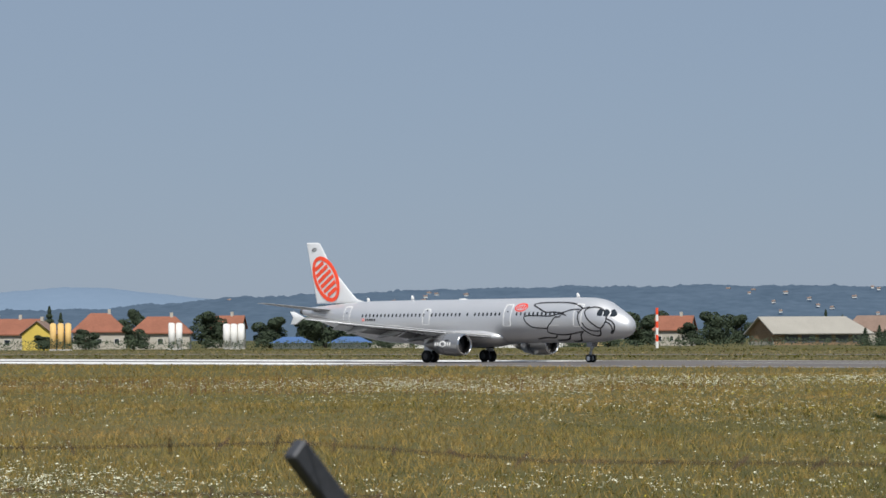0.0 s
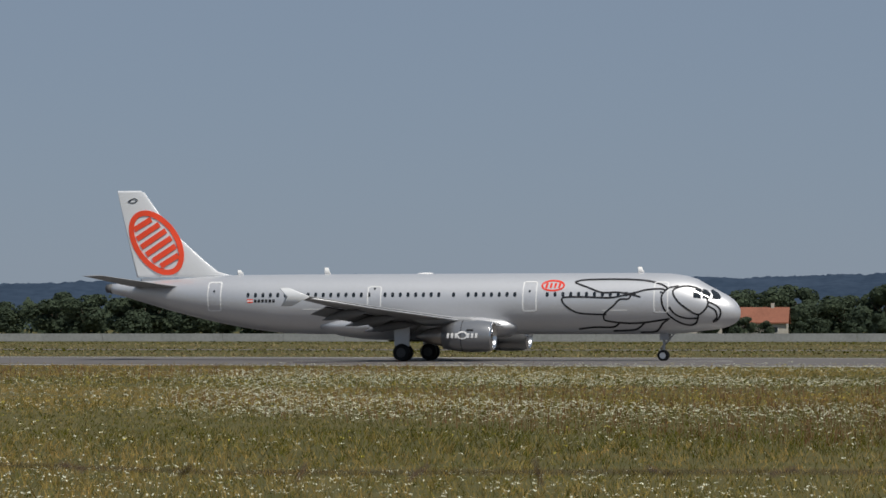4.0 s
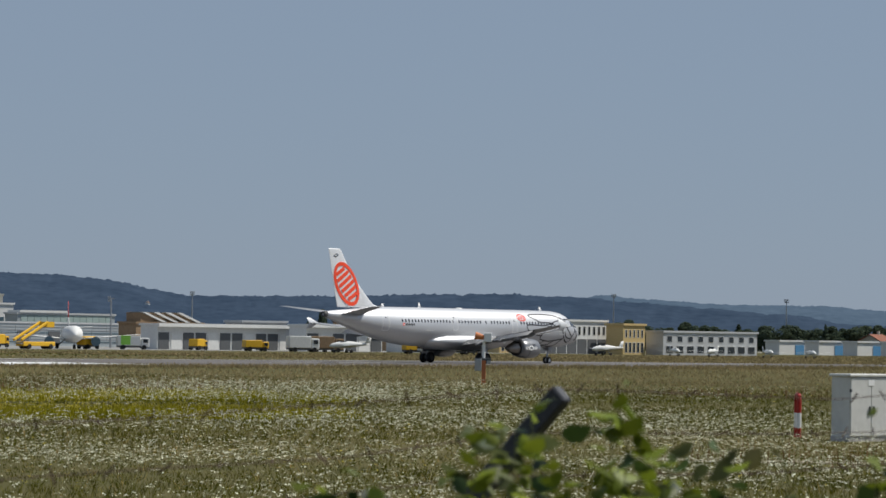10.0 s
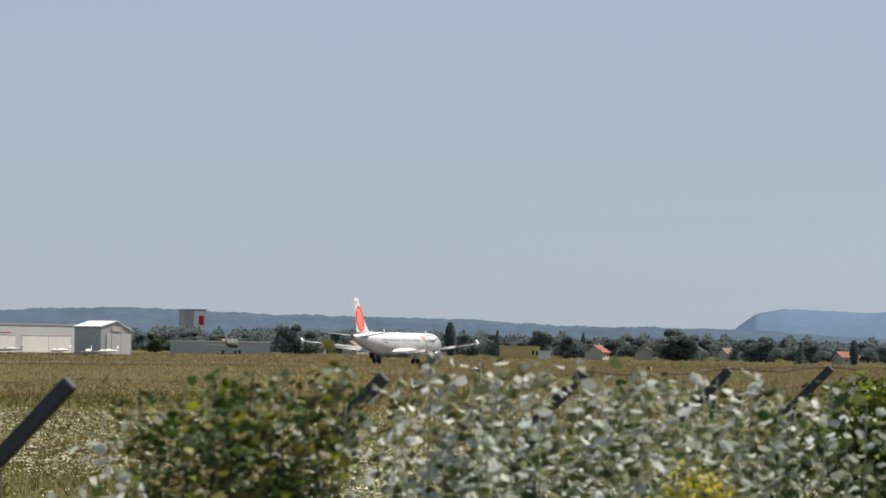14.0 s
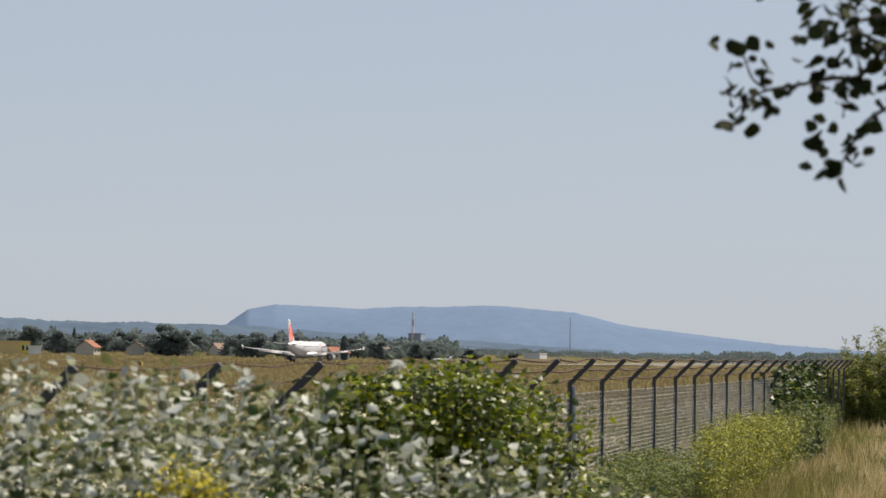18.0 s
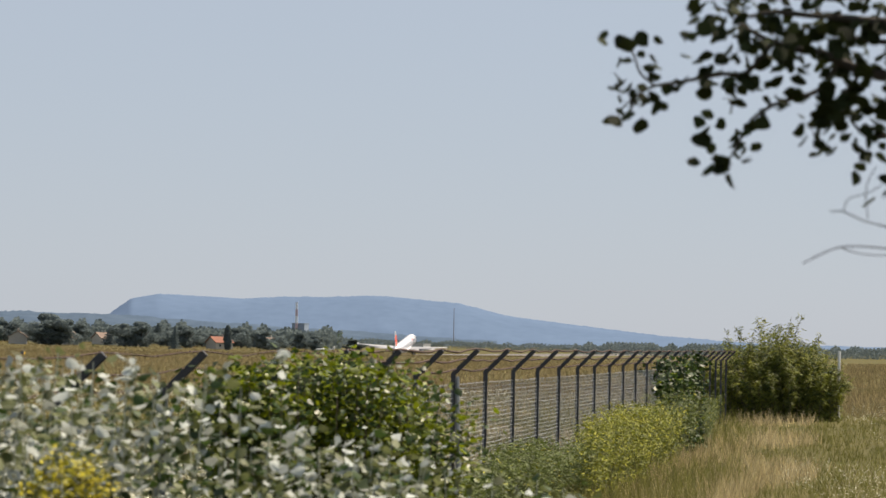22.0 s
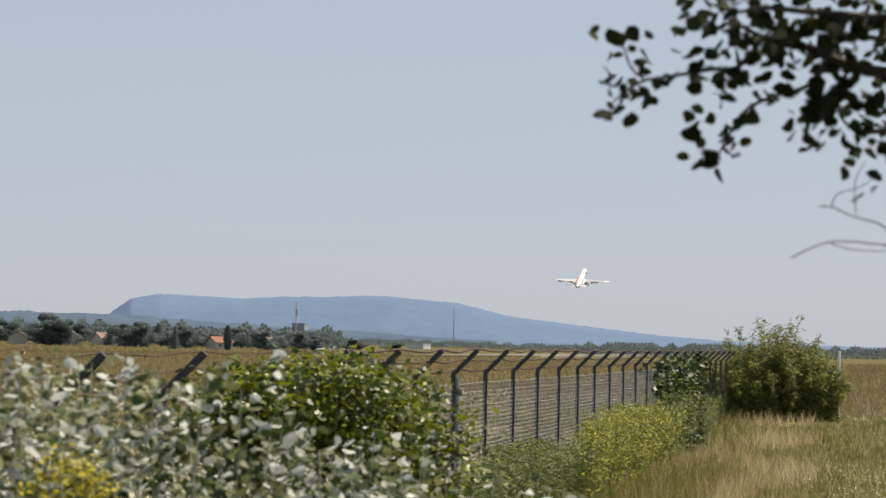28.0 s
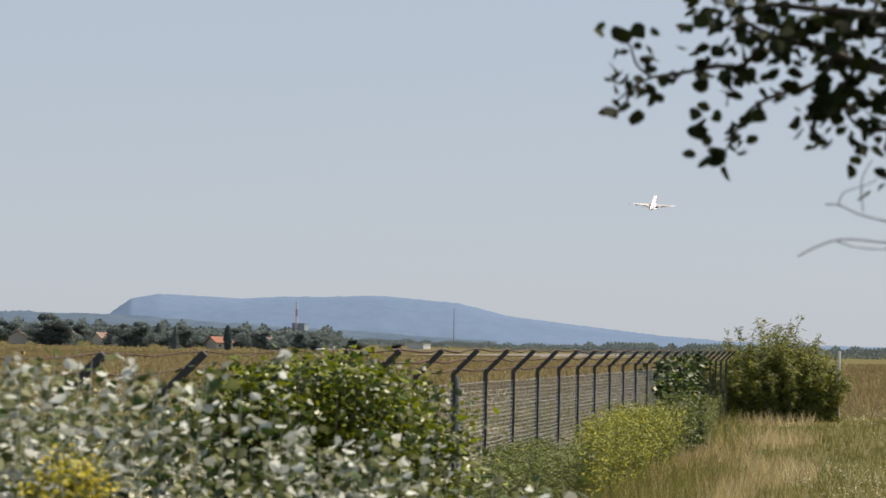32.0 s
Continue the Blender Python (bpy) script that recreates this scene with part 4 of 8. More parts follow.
silo(-52.65, 680, 0.65, 5.6, paint("ochre_tank", (0.62, 0.42, 0.16)), "three ochre cylindrical tanks on a yellow base")
silo(-50.6, 690, 0.7, 5.6, WHITE_WALL, "two white cylindrical tanks", 2)
silo(-49.55, 700, 0.75, 5.4, WHITE_WALL, "three white cylindrical tanks")
b, _ = block("billboard", -53.9, 720, 3.6, 0.5, 7.5, WHITE_WALL, "tall white sign with a dark panel", "sign", 50)
part("panel", boxed(-1.5, 1.5, -0.34, -0.25, 3.4, 7.0), BLUE_GLASS, b)
# red and white pole by the hedge
pole = thing("marker_pole", facing(-41.92, 640, 0), "tall red and white banded marker pole", "pole")
for i in range(6):
    part("band", rod(bmesh.new(), (0, 0, 1.35 * i), (0, 0, 1.35 * (i + 1)), 0.28, sides=10), RED_PAINT if i % 2 else WHITE_PAINT, pole)
# white works hall and chimneys
WORKS_CLAD = paint("works_ribbed_cladding", (0.30, 0.31, 0.315), 0.6, 0.2)
b, w = block("works_hall", -35.5, 830, 36, 14, 7.2, WORKS_CLAD, "long grey ribbed works hall with a ribbon of windows", turn=35.5, roof=PALE_CLAD)
windows_row(w, -17.5, 17.5, 4.7, 6.0, 18, -7, 0.9, BLUE_GLASS)
windows_row(w, -17.5, 11, 0.5, 2.5, 9, -7, 0.55, BLUE_GLASS)
for k in range(6):
    part("rib", boxed(-18, 18, -7.12, -7.0, 2.8 + 0.3 * k, 2.9 + 0.3 * k), PALE_CLAD, w)
for i in range(10):
    part("pilaster", boxed(-17.9 + 3.95 * i, -17.6 + 3.95 * i, -7.2, -7.0, 0, 7.2), PALE_CLAD, w)
b, w = block("glass_hall", -34.05, 832, 6.0, 12, 7.0, DARK_GLASS, "dark glazed hall beside the works", roof=PALE_CLAD, turn=35)
for i in range(5):
    part("mullion", boxed(-2.9 + 1.4 * i, -2.75 + 1.4 * i, -6.15, -6.0, 0, 7.0), GREY_CLAD, w)
b, w = block("works_hall", -32.95, 860, 26, 14, 7.0, WORKS_CLAD, "low grey works hall with a flat roof", turn=34, roof=PALE_CLAD)
windows_row(w, -12.6, 12.6, 3.9, 5.6, 11, -7, 0.8, BLUE_GLASS)
windows_row(w, -12.6, 12.6, 0.4, 2.8, 7, -7, 0.6, DARK_GLASS)
for bb, hh in ((-35.1, 10.6), (-33.54, 10.4)):
    b, w = block("works_tower", bb, 885, 13.4, 10, hh, WORKS_CLAD, "pale upper block of the works", turn=34.5, roof=PALE_CLAD)
    for k in range(3):
        part("rib", boxed(-6.7, 6.7, -5.12, -5.0, 8.0 + 0.7 * k, 8.25 + 0.7 * k), PALE_CLAD, w)
for k, mat in enumerate((RED_VEHICLE, BLUE_DOOR, ORANGE_RED)):
    fl = thing("advertising_banner", facing(-32.55 + 0.13 * k, 800, 33), "upright coloured advertising banner", "banner", "banners before the works")
    part("mast_tube", rod(bmesh.new(), (-0.75, 0, 0), (-0.75, 0, 4.6), 0.05, sides=6), STRUT, fl)
    part("cloth", boxed(-0.7, 0.7, -0.02, 0.02, 0.8, 4.5), mat, fl)
b, w = block("red_column", -33.8, 800, 1.5, 1.5, 11.4, RED_PAINT, "tall red advertising column", "sign", 32)
for bb, hh in ((-27.45, 15.2), (-27.3, 15.2), (-26.73, 14.9), (-26.62, 14.9)):
    c = thing("chimney_stack", facing(bb, 1300), "slim white factory chimney", "chimney", "chimneys of the works")
    part("flue", rod(bmesh.new(), (0, 0, 0), (0, 0, hh), 0.75, 0.7, sides=14), WHITE_WALL, c)
    part("rim", rod(bmesh.new(), (0, 0, hh - 0.4), (0, 0, hh + 0.1), 0.85, 0.85, sides=14), PALE_CLAD, c)
b, w = block("power_house", -26.05, 1250, 13.5, 12, 10.5, PALE_CLAD, "pale grey windowless works block", turn=26)
b, w = block("office_block", -26.5, 830, 9, 8, 3.7, WHITE_WALL, "white flat-roofed building with two small windows", turn=20)
windows_row(w, -1.5, 1.5, 1.6, 2.2, 2, -4, 0.4)
b, w = block("glazed_office", -25.75, 830, 7.5, 8, 3.7, GREY_CLAD, "grey glazed office building", turn=20)
windows_row(w, -3.6, 3.6, 0.4, 3.2, 5, -4, 0.8, BLUE_GLASS)
b, w = block("brick_house", -25.05, 850, 6.5, 8, 4.0, TIMBER, "brown brick building beside the offices", turn=20)
b, w = block("office_block", -24.4, 830, 9, 8, 3.6, WHITE_WALL, "white flat-roofed building at the wall", turn=20)
windows_row(w, -3, 3, 1.4, 2.3, 3, -4, 0.4)
b, w = block("workshop", -27.9, 850, 12, 9, 3.2, GREY_CLAD, "low grey workshop with a canopy", turn=20)
windows_row(w, -5.5, 5.5, 0.4, 2.4, 6, -4.5, 0.8)
gable_house(-28.6, 900, 14, 10, 3.6, 5.6, PLASTER, TILE_BROWN, "long building with a shallow brown roof", 20, wins=4)
gable_house(-31.42, 800, 9.5, 8, 3.6, 5.9, PLASTER, bpy.data.materials["orange_roof_tile"], "low house with a bright orange tile roof", 33, hip=0.05, wins=2)
gable_house(-30.05, 800, 8, 8, 3.8, 6.5, PLASTER, bpy.data.materials["orange_roof_tile"], "house with an orange tile roof behind the hedge", 30, hip=0.05, wins=2)
gable_house(-32.0, 830, 8, 8, 3.8, 6.4, PLASTER, TILE_BROWN, "house with a dark brown tile roof behind the hedge", 30, hip=0.05, wins=2)
# perimeter wall
WALL_CONCRETE = paint("grey_wall_concrete", (0.27, 0.28, 0.275), 0.9, vary=0.2)
wall_run = thing("perimeter_wall", pose(0, 480, 0), "low pale concrete perimeter wall", "wall")
for i in range(30):
    x = -250 + 10.0 * i
    part("wall_panel", boxed(x + 0.03, x + 9.97, -0.12, 0.12, 0, 1.25), WALL_CONCRETE, wall_run)
# houses among the trees behind the wall
for bb, w0, label in ((-13.9, 5, "yellow"), (-8.75, 9, "pale"), (-7.6, 10, "pale"), (-0.3, 8, "pale"), (0.6, 7, "pale"), (-4.6, 6, "yellow")):
    gable_house(bb, 660 + w0 * 3, w0, 8, 3.2, 6.5, YELLOW_WALL if label == "yellow" else PLASTER, TILE_BROWN if bb == -8.75 else TILE_RED, label + (" house with a brown roof between trees" if bb == -8.75 else " house with a red roof between trees"), -bb * 0.5, wins=2)
gable_house(5.15, 640, 5.0, 6, 3.6, 6.0, PLASTER, TILE_RED, "white house with a red tile roof and chimney", 60, wins=2)
gable_house(4.5, 650, 6, 7, 2.2, 3.9, WHITE_WALL, PALE_ROOF, "low white shed with a pale roof", 40, wins=0)
b, w = block("long_shed", 6.65, 600, 25, 10, 3.2, paint("green_grey_cladding", (0.22, 0.25, 0.22)), "long green-grey shed with a pale roof", roof=PALE_CLAD)
windows_row(w, -12, 12, 0.4, 2.2, 8, -5, 0.4)
van = block("parked_van", 8.1, 560, 4.4, 2.0, 1.9, WHITE_WALL, "white van parked by the shed", "van")
# silver hall of repeated bays
PALE_CONCRETE = paint("pale_concrete", (0.36, 0.345, 0.31), 0.9)
hall = thing("silver_hall", pose(0, 452, 0), "long silver metal hall with curved front and gates", "hall")
for i in range(16):
    x = 118 + 6.0 * i
    prof = [(0.0, 0.0), (-0.5, 1.6), (-0.45, 3.2), (0.2, 4.3), (1.6, 5.0), (6, 5.2), (10, 5.2), (10, 0)]
    rings = [[(x + dx, y, z) for y, z in prof] for dx in (0.004, 5.996)]
    bay = part("hall_bay", loft(rings, HALL_METAL, "hall_bay", smooth=False), HALL_METAL, hall)
    part("rib", boxed(x - 0.03, x + 0.03, -0.52, 10, 0, 5.2), HALL_METAL, bay)
    # pale strip added at the hall's foot to stand for the rising apron
    part("plinth", boxed(x + 0.01, x + 5.99, -0.95, -0.5, 0, 1.45), PALE_CONCRETE, bay)
    part("eave", boxed(x, x + 6.0, 0.9, 1.4, 4.95, 5.3), WHITE_WALL, bay)
    if i % 3 == 1:
        part("gate", boxed(x + 1, x + 5, -0.62, -0.3, 1.46, 2.6), DARK_CLAD if i == 13 else GREY_CLAD, bay)
    part("notice", boxed(x + 4.5, x + 5.2, -0.7, -0.45, 2.5, 2.95), OCHRE_WALL, bay)
    part("buttress", boxed(x + 0.2, x + 0.5, -0.8, -0.3, 1.45, 2.5), GREY_CLAD, bay)


def floodlight_mast(bearing, dist, h, label="tall floodlight mast with a lamp cluster", lamps=4):
    m = thing("floodlight_mast", facing(bearing, dist, -bearing), label, "mast", "floodlight masts")
    part("mast_tube", rod(bmesh.new(), (0, 0, 0), (0, 0, h), 0.28, 0.14, sides=10), STRUT, m)
    head = part("lamp_frame", boxed(-0.75, 0.75, -0.1, 0.1, h - 0.1, h + 0.05), STRUT, m)
    for i in range(lamps):
        for k in (0, 1):
            part("lamp", boxed(-0.7 + 0.37 * i, -0.42 + 0.37 * i, -0.3, 0.15, h + 0.1 - 0.75 * k, h + 0.5 - 0.75 * k, 0.03), STRUT, head)


floodlight_mast(17.68, 470, 12.7)
floodlight_mast(32.45, 560, 12.3)
floodlight_mast(36.98, 600, 12.0)
floodlight_mast(40.72, 660, 12.4)
floodlight_mast(46.15, 680, 10.5, "street lamp with two arms", 2)
floodlight_mast(40.5, 700, 8.2, "street lamp with two arms", 2)
for bb, hh in ((58.3, 16.5), (55.2, 17.5), (61.3, 15), (47.6, 16.5)):
    floodlight_mast(bb, 1000, hh)

# control tower
TOW = facing(35.2, 640, -35)
tower = thing("control_tower", TOW, "round control tower with glass drum and dark cab", "control tower")


def drum(name, z0, z1, r0, r1, mat, parent, sides=40, label=""):
    return part(name, rod(bmesh.new(), (0, 0, z0), (0, 0, z1), r0, r1, sides), mat, parent, label)


drum("shaft", 0, 13.0, 5.9, 5.9, CONCRETE, tower)
drum("band", 13.0, 13.9, 6.0, 6.0, DARK_GLASS, tower)
drum("band", 13.9, 14.7, 6.05, 6.05, PURPLE_BAND, tower)
drum("band", 14.7, 15.5, 6.0, 6.0, DARK_GLASS, tower)
drum("walkway", 15.5, 15.75, 6.9, 6.9, CONCRETE, tower)
glass = drum("glass_drum", 15.75, 22.2, 6.1, 6.1, material("tower_glass", (0.10, 0.19, 0.25), 0.15, 0.45, 0.25, 0.3, 2, spec=0.6), tower)
for z in (17.8, 19.9):
    drum("transom", z, z + 0.12, 6.13, 6.13, DARK_CLAD, glass)
for i in range(40):
    a = 2 * math.pi * i / 40
    part("mullion", rod(bmesh.new(), (6.12 * math.sin(a), 6.12 * math.cos(a), 15.8), (6.12 * math.sin(a), 6.12 * math.cos(a), 22.2), 0.03, sides=4), DARK_CLAD, glass)
drum("parapet", 22.2, 23.5, 6.2, 6.2, GREY_CLAD, tower)
drum("neck", 23.7, 25.2, 3.2, 3.4, CONCRETE, tower)
cab = drum("cab", 25.2, 28.2, 3.4, 4.7, DARK_GLASS, tower)
drum("cab_roof", 28.2, 28.75, 4.75, 4.75, GREY_CLAD, tower)
for i in range(24):
    a = 2 * math.pi * i / 24
    part("cab_mullion", rod(bmesh.new(), (3.42 * math.sin(a), 3.42 * math.cos(a), 25.2), (4.72 * math.sin(a), 4.72 * math.cos(a), 28.2), 0.04, sides=4), DARK_CLAD, cab)
    part("rail_post", rod(bmesh.new(), (6.85 * math.sin(a), 6.85 * math.cos(a), 15.75), (6.85 * math.sin(a), 6.85 * math.cos(a), 16.8), 0.04, sides=4), GREY_CLAD, tower)
for x, h in ((-1.5, 0.8), (0.4, 1.1), (1.4, 0.7), (2.4, 0.5)):
    part("roof_aerial", rod(bmesh.new(), (x, 0, 28.75), (x, 0, 28.75 + h), 0.12, sides=6), GREY_CLAD, tower)
# banners on the shaft


def shaft_banner(name, a0, a1, z0, z1, mat, label, out=0.06):
    verts, faces, n = [], [], 10
    for i in range(n + 1):
        a = radians(a0 + (a1 - a0) * i / n)
        for r, z in ((5.9 + out, z0), (5.9 + out, z1), (5.8, z1), (5.8, z0)):
            verts.append((r * math.sin(a), -r * math.cos(a), z))
    for i in range(n):
        faces += [(4 * i + k, 4 * i + (k + 1) % 4, 4 * i + 4 + (k + 1) % 4, 4 * i + 4 + k) for k in range(4)]
    return part(name, mesh_of(name, verts, faces, mat), mat, tower, label)


shaft_banner("banner", -85, 2, 8.5, 12.7, WHITE_WALL, "white banner with red and green fields")
shaft_banner("banner_red", -80, -24, 10.4, 12.4, SIGN_RED, "red banner field", 0.1)
shaft_banner("banner_tree", -16, -4, 10.5, 12.3, SIGN_GREEN, "green round mark", 0.1)
shaft_banner("banner_dark", -80, 0, 8.3, 10.2, DARK_CLAD, "dark banner field", 0.1)
shaft_banner("poster", 6, 60, 8.3, 12.6, PLASTER, "pale printed poster", 0.08)
shaft_banner("poster_stripe", 10, 45, 10.3, 11.4, GREY_CLAD, "grey printed stripe", 0.12)
for k in range(5):
    shaft_banner("letter_bar", -76 + 11 * k, -69 + 11 * k, 10.9, 11.9, WHITE_WALL, "white lettering bar", 0.13)
    shaft_banner("letter_bar", -70 + 12 * k, -62 + 12 * k, 8.8, 9.7, WHITE_WALL, "white lettering bar", 0.13)

# terminal with a thin wing-like roof
# grey-green base colour stands in for reflections on the leaning glass
TERMINAL_GLASS = material("terminal_glass", (0.085, 0.095, 0.09), 0.2, 0, 0.3, 0.25, 1.5, spec=0.5)
terminal = thing("terminal", pose(0, 500, 0), "glass airport terminal with a thin white wing roof", "terminal")
TX0, TX1 = 284, 424
part("ground_floor", boxed(TX0 + 4, TX1 - 14, 4, 21, 0, 3.9), DARK_GLASS, terminal)
part("glass_front", loft([[(TX0 + 5, 4.2, 4.3), (TX1 - 9, 4.2, 4.3), (TX1 - 9, 21, 4.3), (TX0 + 5, 21, 4.3)], [(TX0 + 3, 2.2, 8.4), (TX1 - 5, 2.2, 8.4), (TX1 - 5, 21, 8.4), (TX0 + 3, 21, 8.4)]],
                         TERMINAL_GLASS, "glass_front", smooth=False), TERMINAL_GLASS, terminal, "dark glass upper front leaning outwards")
rings = []
for x, lo, hi, y0 in ((TX0 - 2, 8.95, 9.5, 2), (TX0 + 6, 8.6, 9.9, -4), (TX0 + 30, 8.4, 10.2, -8), (350, 8.3, 10.3, -8), (TX1 - 30, 8.4, 10.2, -8), (TX1 - 6, 8.6, 9.9, -5), (TX1 + 3, 9.0, 9.5, 2)):
    rings.append([(x, y0 - 0.2, lo + 0.3), (x, y0 + 0.4, hi - 0.1), (x, 22, hi), (x, 22, lo), (x, y0 + 1.5, lo)])
part("wing_roof", loft(rings, WHITE_WALL, "wing_roof", smooth=False), WHITE_WALL, terminal, "thin white wing-shaped roof")
part("lower_canopy", boxed(TX0 + 6, TX1 - 8, -2, 6, 3.9, 4.3), WHITE_WALL, terminal, "white canopy edge")
for z in (1.9, 3.2):
    part("transom", boxed(TX0 + 5, TX1 - 15, 3.82, 4, z, z + 0.10), GREY_CLAD, terminal)
for i in range(26):
    x = TX0 + 7 + 4.7 * i
    part("mullion", boxed(x - 0.06, x + 0.06, 3.8, 4, 0.1, 3.9), GREY_CLAD, terminal)
for i in range(9):
    c = (378 + 3.3 * i) if i < 7 else (382 + 3.3 * i)
    p = thing("parasol", pose(c, 499.5, 4.3), "open white parasol on the terrace", "parasol", "parasols on the terminal terrace")
    part("pole", rod(bmesh.new(), (0, 0, 0), (0, 0, 2.3), 0.05), STRUT, p)
    part("canopy", rod(bmesh.new(), (0, 0, 2.1), (0, 0, 2.9), 1.6, 0.05, 8), WHITE_WALL, p)
# dark glass office behind and long grey front
b, w = block("glass_office", 40.7, 760, 13.5, 10, 11.4, DARK_GLASS, "dark glass office block", roof=DARK_CLAD, turn=-41)
for k in range(4):
    part("floor_band", boxed(-6.7, 6.7, -5.1, -5, 4.4 + 1.9 * k, 4.7 + 1.9 * k), DARK_CLAD, w)
for x in (1.6, 2.6, 3.8):
    part("roof_box", boxed(x, x + 0.7, -2, 0, 11.85, 13.0), WHITE_WALL, b)
b, w = block("glass_office", 41.58, 760, 9.6, 10, 11.4, paint("pale_green_cladding", (0.42, 0.50, 0.47), 0.5), "pale green striped end of the office block", roof=PALE_CLAD, turn=-25)
for k in range(4):
    part("window_band", boxed(-4.75, 4.75, -5.15, -5, 4.6 + 1.8 * k, 5.3 + 1.8 * k), BLUE_GLASS, w)
front = thing("service_building", pose(0, 524, 0), "long low grey service building with ribbed metal front", "building")
FRONT_CLAD = paint("blue_grey_front", (0.36, 0.40, 0.42), 0.5, 0.2)
for i in range(26):
    x = 424 + 5.0 * i
    bay = part("front_bay", boxed(x + 0.03, x + 4.97, 0, 22, 0, 5.2), FRONT_CLAD, front)
    part("parapet", boxed(x + 0.03, x + 4.97, -0.2, 22, 5.2, 5.6), PALE_CLAD, bay)
    for k in range(6):
        part("rib", boxed(x + 0.05, x + 4.95, -0.12, 0, 0.9 + 0.7 * k, 1.1 + 0.7 * k), GREY_CLAD if k % 3 else BLUE_GLASS, bay)
    # dark panels paint the unlit depth of open gateways
    if i % 8 in (2, 4):
        part("gate", boxed(x + 0.7, x + 4.3, -0.2, -0.05, 0.05, 3.4), DARK_CLAD, bay)
for x in (459, 472):
    ah = thing("air_unit", pose(x, 530, 5.6), "white air handling unit on a flat roof", "air unit", "air units on the roof")
    part("case", boxed(-1.9, 1.9, -1.5, 1.5, 0, 2.1, 0.05), WHITE_WALL, ah)
    part("grille", boxed(0.0, 1.6, -1.56, -1.48, 0.8, 1.8), DARK_CLAD, ah)
    part("duct", boxed(1.9, 7, -0.6, 0.6, 0, 0.5), WHITE_WALL, ah)
b, w = block("upper_hall", 43.65, 790, 22, 5, 10.0, WHITE_WALL, "white panelled upper hall on the terminal wing", roof=WHITE_WALL, turn=-10)
windows_row(w, -10.6, 10.6, 5.8, 7.0, 10, -2.5, 0.8, BLUE_GLASS)
b, w = block("roof_house", 42.35, 780, 9, 5, 7.4, PALE_CLAD, "small pale roof house behind the service front", roof=GREY_CLAD, turn=-12)
b, w = block("lift_tower", 43.95, 800, 7.5, 7.5, 12.3, PLASTER, "plain pale stair tower above the hall", turn=-44)
b, w = block("glazed_hall", 45.25, 790, 30, 5, 7.6, FRONT_CLAD, "long glazed hall with pale green glass front", roof=PALE_CLAD, turn=-8)
for i in range(14):
    part("pane", boxed(-14 + 2.0 * i + 0.08, -14 + 2.0 * i + 1.92, -2.6, -2.45, 4.6, 7.4), paint("pale_green_glass", (0.34, 0.42, 0.40), 0.25) if i == 0 else bpy.data.materials["pale_green_glass"], w)
part("white_roof_edge", boxed(-14.6, 0, -3.0, 2, 8.05, 8.6), WHITE_WALL, b)
b, w = block("sawtooth_hall", 47.05, 720, 20, 6, 5.4, TIMBER, "brown hall with four slanted white roof lights", "hall", turn=-6)
for i in range(4):
    x = -8.6 + 3.5 * i
    v = [(x, -3, 8.0), (x + 1.2, -3, 8.0), (x + 7.4, -3, 5.8), (x + 6.1, -3, 5.8)]
    part("roof_light", loft([[(a, -3.4, c) for a, _, c in v], [(a, 1, c) for a, _, c in v]], WHITE_WALL, "roof_light", smooth=False), WHITE_WALL, b)
    part("roof_wedge", loft([[(x, y, 7.9), (x + 6.6, y, 5.8), (x, y, 5.8)] for y in (-2.9, 2)], TIMBER, "roof_wedge", smooth=False), TIMBER, b)
b, w = block("rear_hall", 48.75, 700, 11, 8, 5.9, GREY_CLAD, "grey flat hall behind the hangars", roof=PALE_CLAD, turn=-20)
b, w = block("rear_hall", 50.7, 720, 14, 8, 6.4, TIMBER, "brown hall behind the hangars", roof=DARK_CLAD, turn=-50)
# low hangars and sheds on the way to the south
HG = [("open_hangar", 48.05, 640, 30, 4.7, WHITE_WALL), ("open_hangar", 50.2, 650, 19.0, 5.0, WHITE_WALL), ("small_office", 51.3, 650, 4.4, 5.6, WHITE_WALL),
      ("hangar", 51.95, 655, 10.2, 6.0, PALE_CLAD), ("brown_hall", 52.65, 660, 4.6, 6.2, TIMBER)]
for nm, bb, dd, w0, h0, mat in HG:
    v = radians(bb - 6)
    w0 = (w0 - 5 * math.sin(v)) / math.cos(v)
    b, w = block(nm, bb, dd, w0, 5, h0, mat, "low " + ("white" if mat is WHITE_WALL else "grey" if mat is PALE_CLAD else "brown") + " flat-roofed airfield building", roof=mat, turn=-6)
    n = max(2, int(w0 / 3.2))
    for i in range(n):
        c = -w0 / 2 + w0 * (i + 0.5) / n
        # the dark panels paint shade inside open bays, the white ones are shut
        part("gate", boxed(c - w0 / n * 0.42, c + w0 / n * 0.42, -2.62, -2.45, 0.05, h0 * 0.72), DARK_CLAD if (i % 3 != 1 or mat is TIMBER) else WHITE_WALL, b)
    part("roof_edge", boxed(-w0 / 2 - 0.5, w0 / 2 + 0.5, -3.6, -2.85, h0 - 0.2, h0 + 0.5), WHITE_WALL if mat is not TIMBER else TIMBER, b)
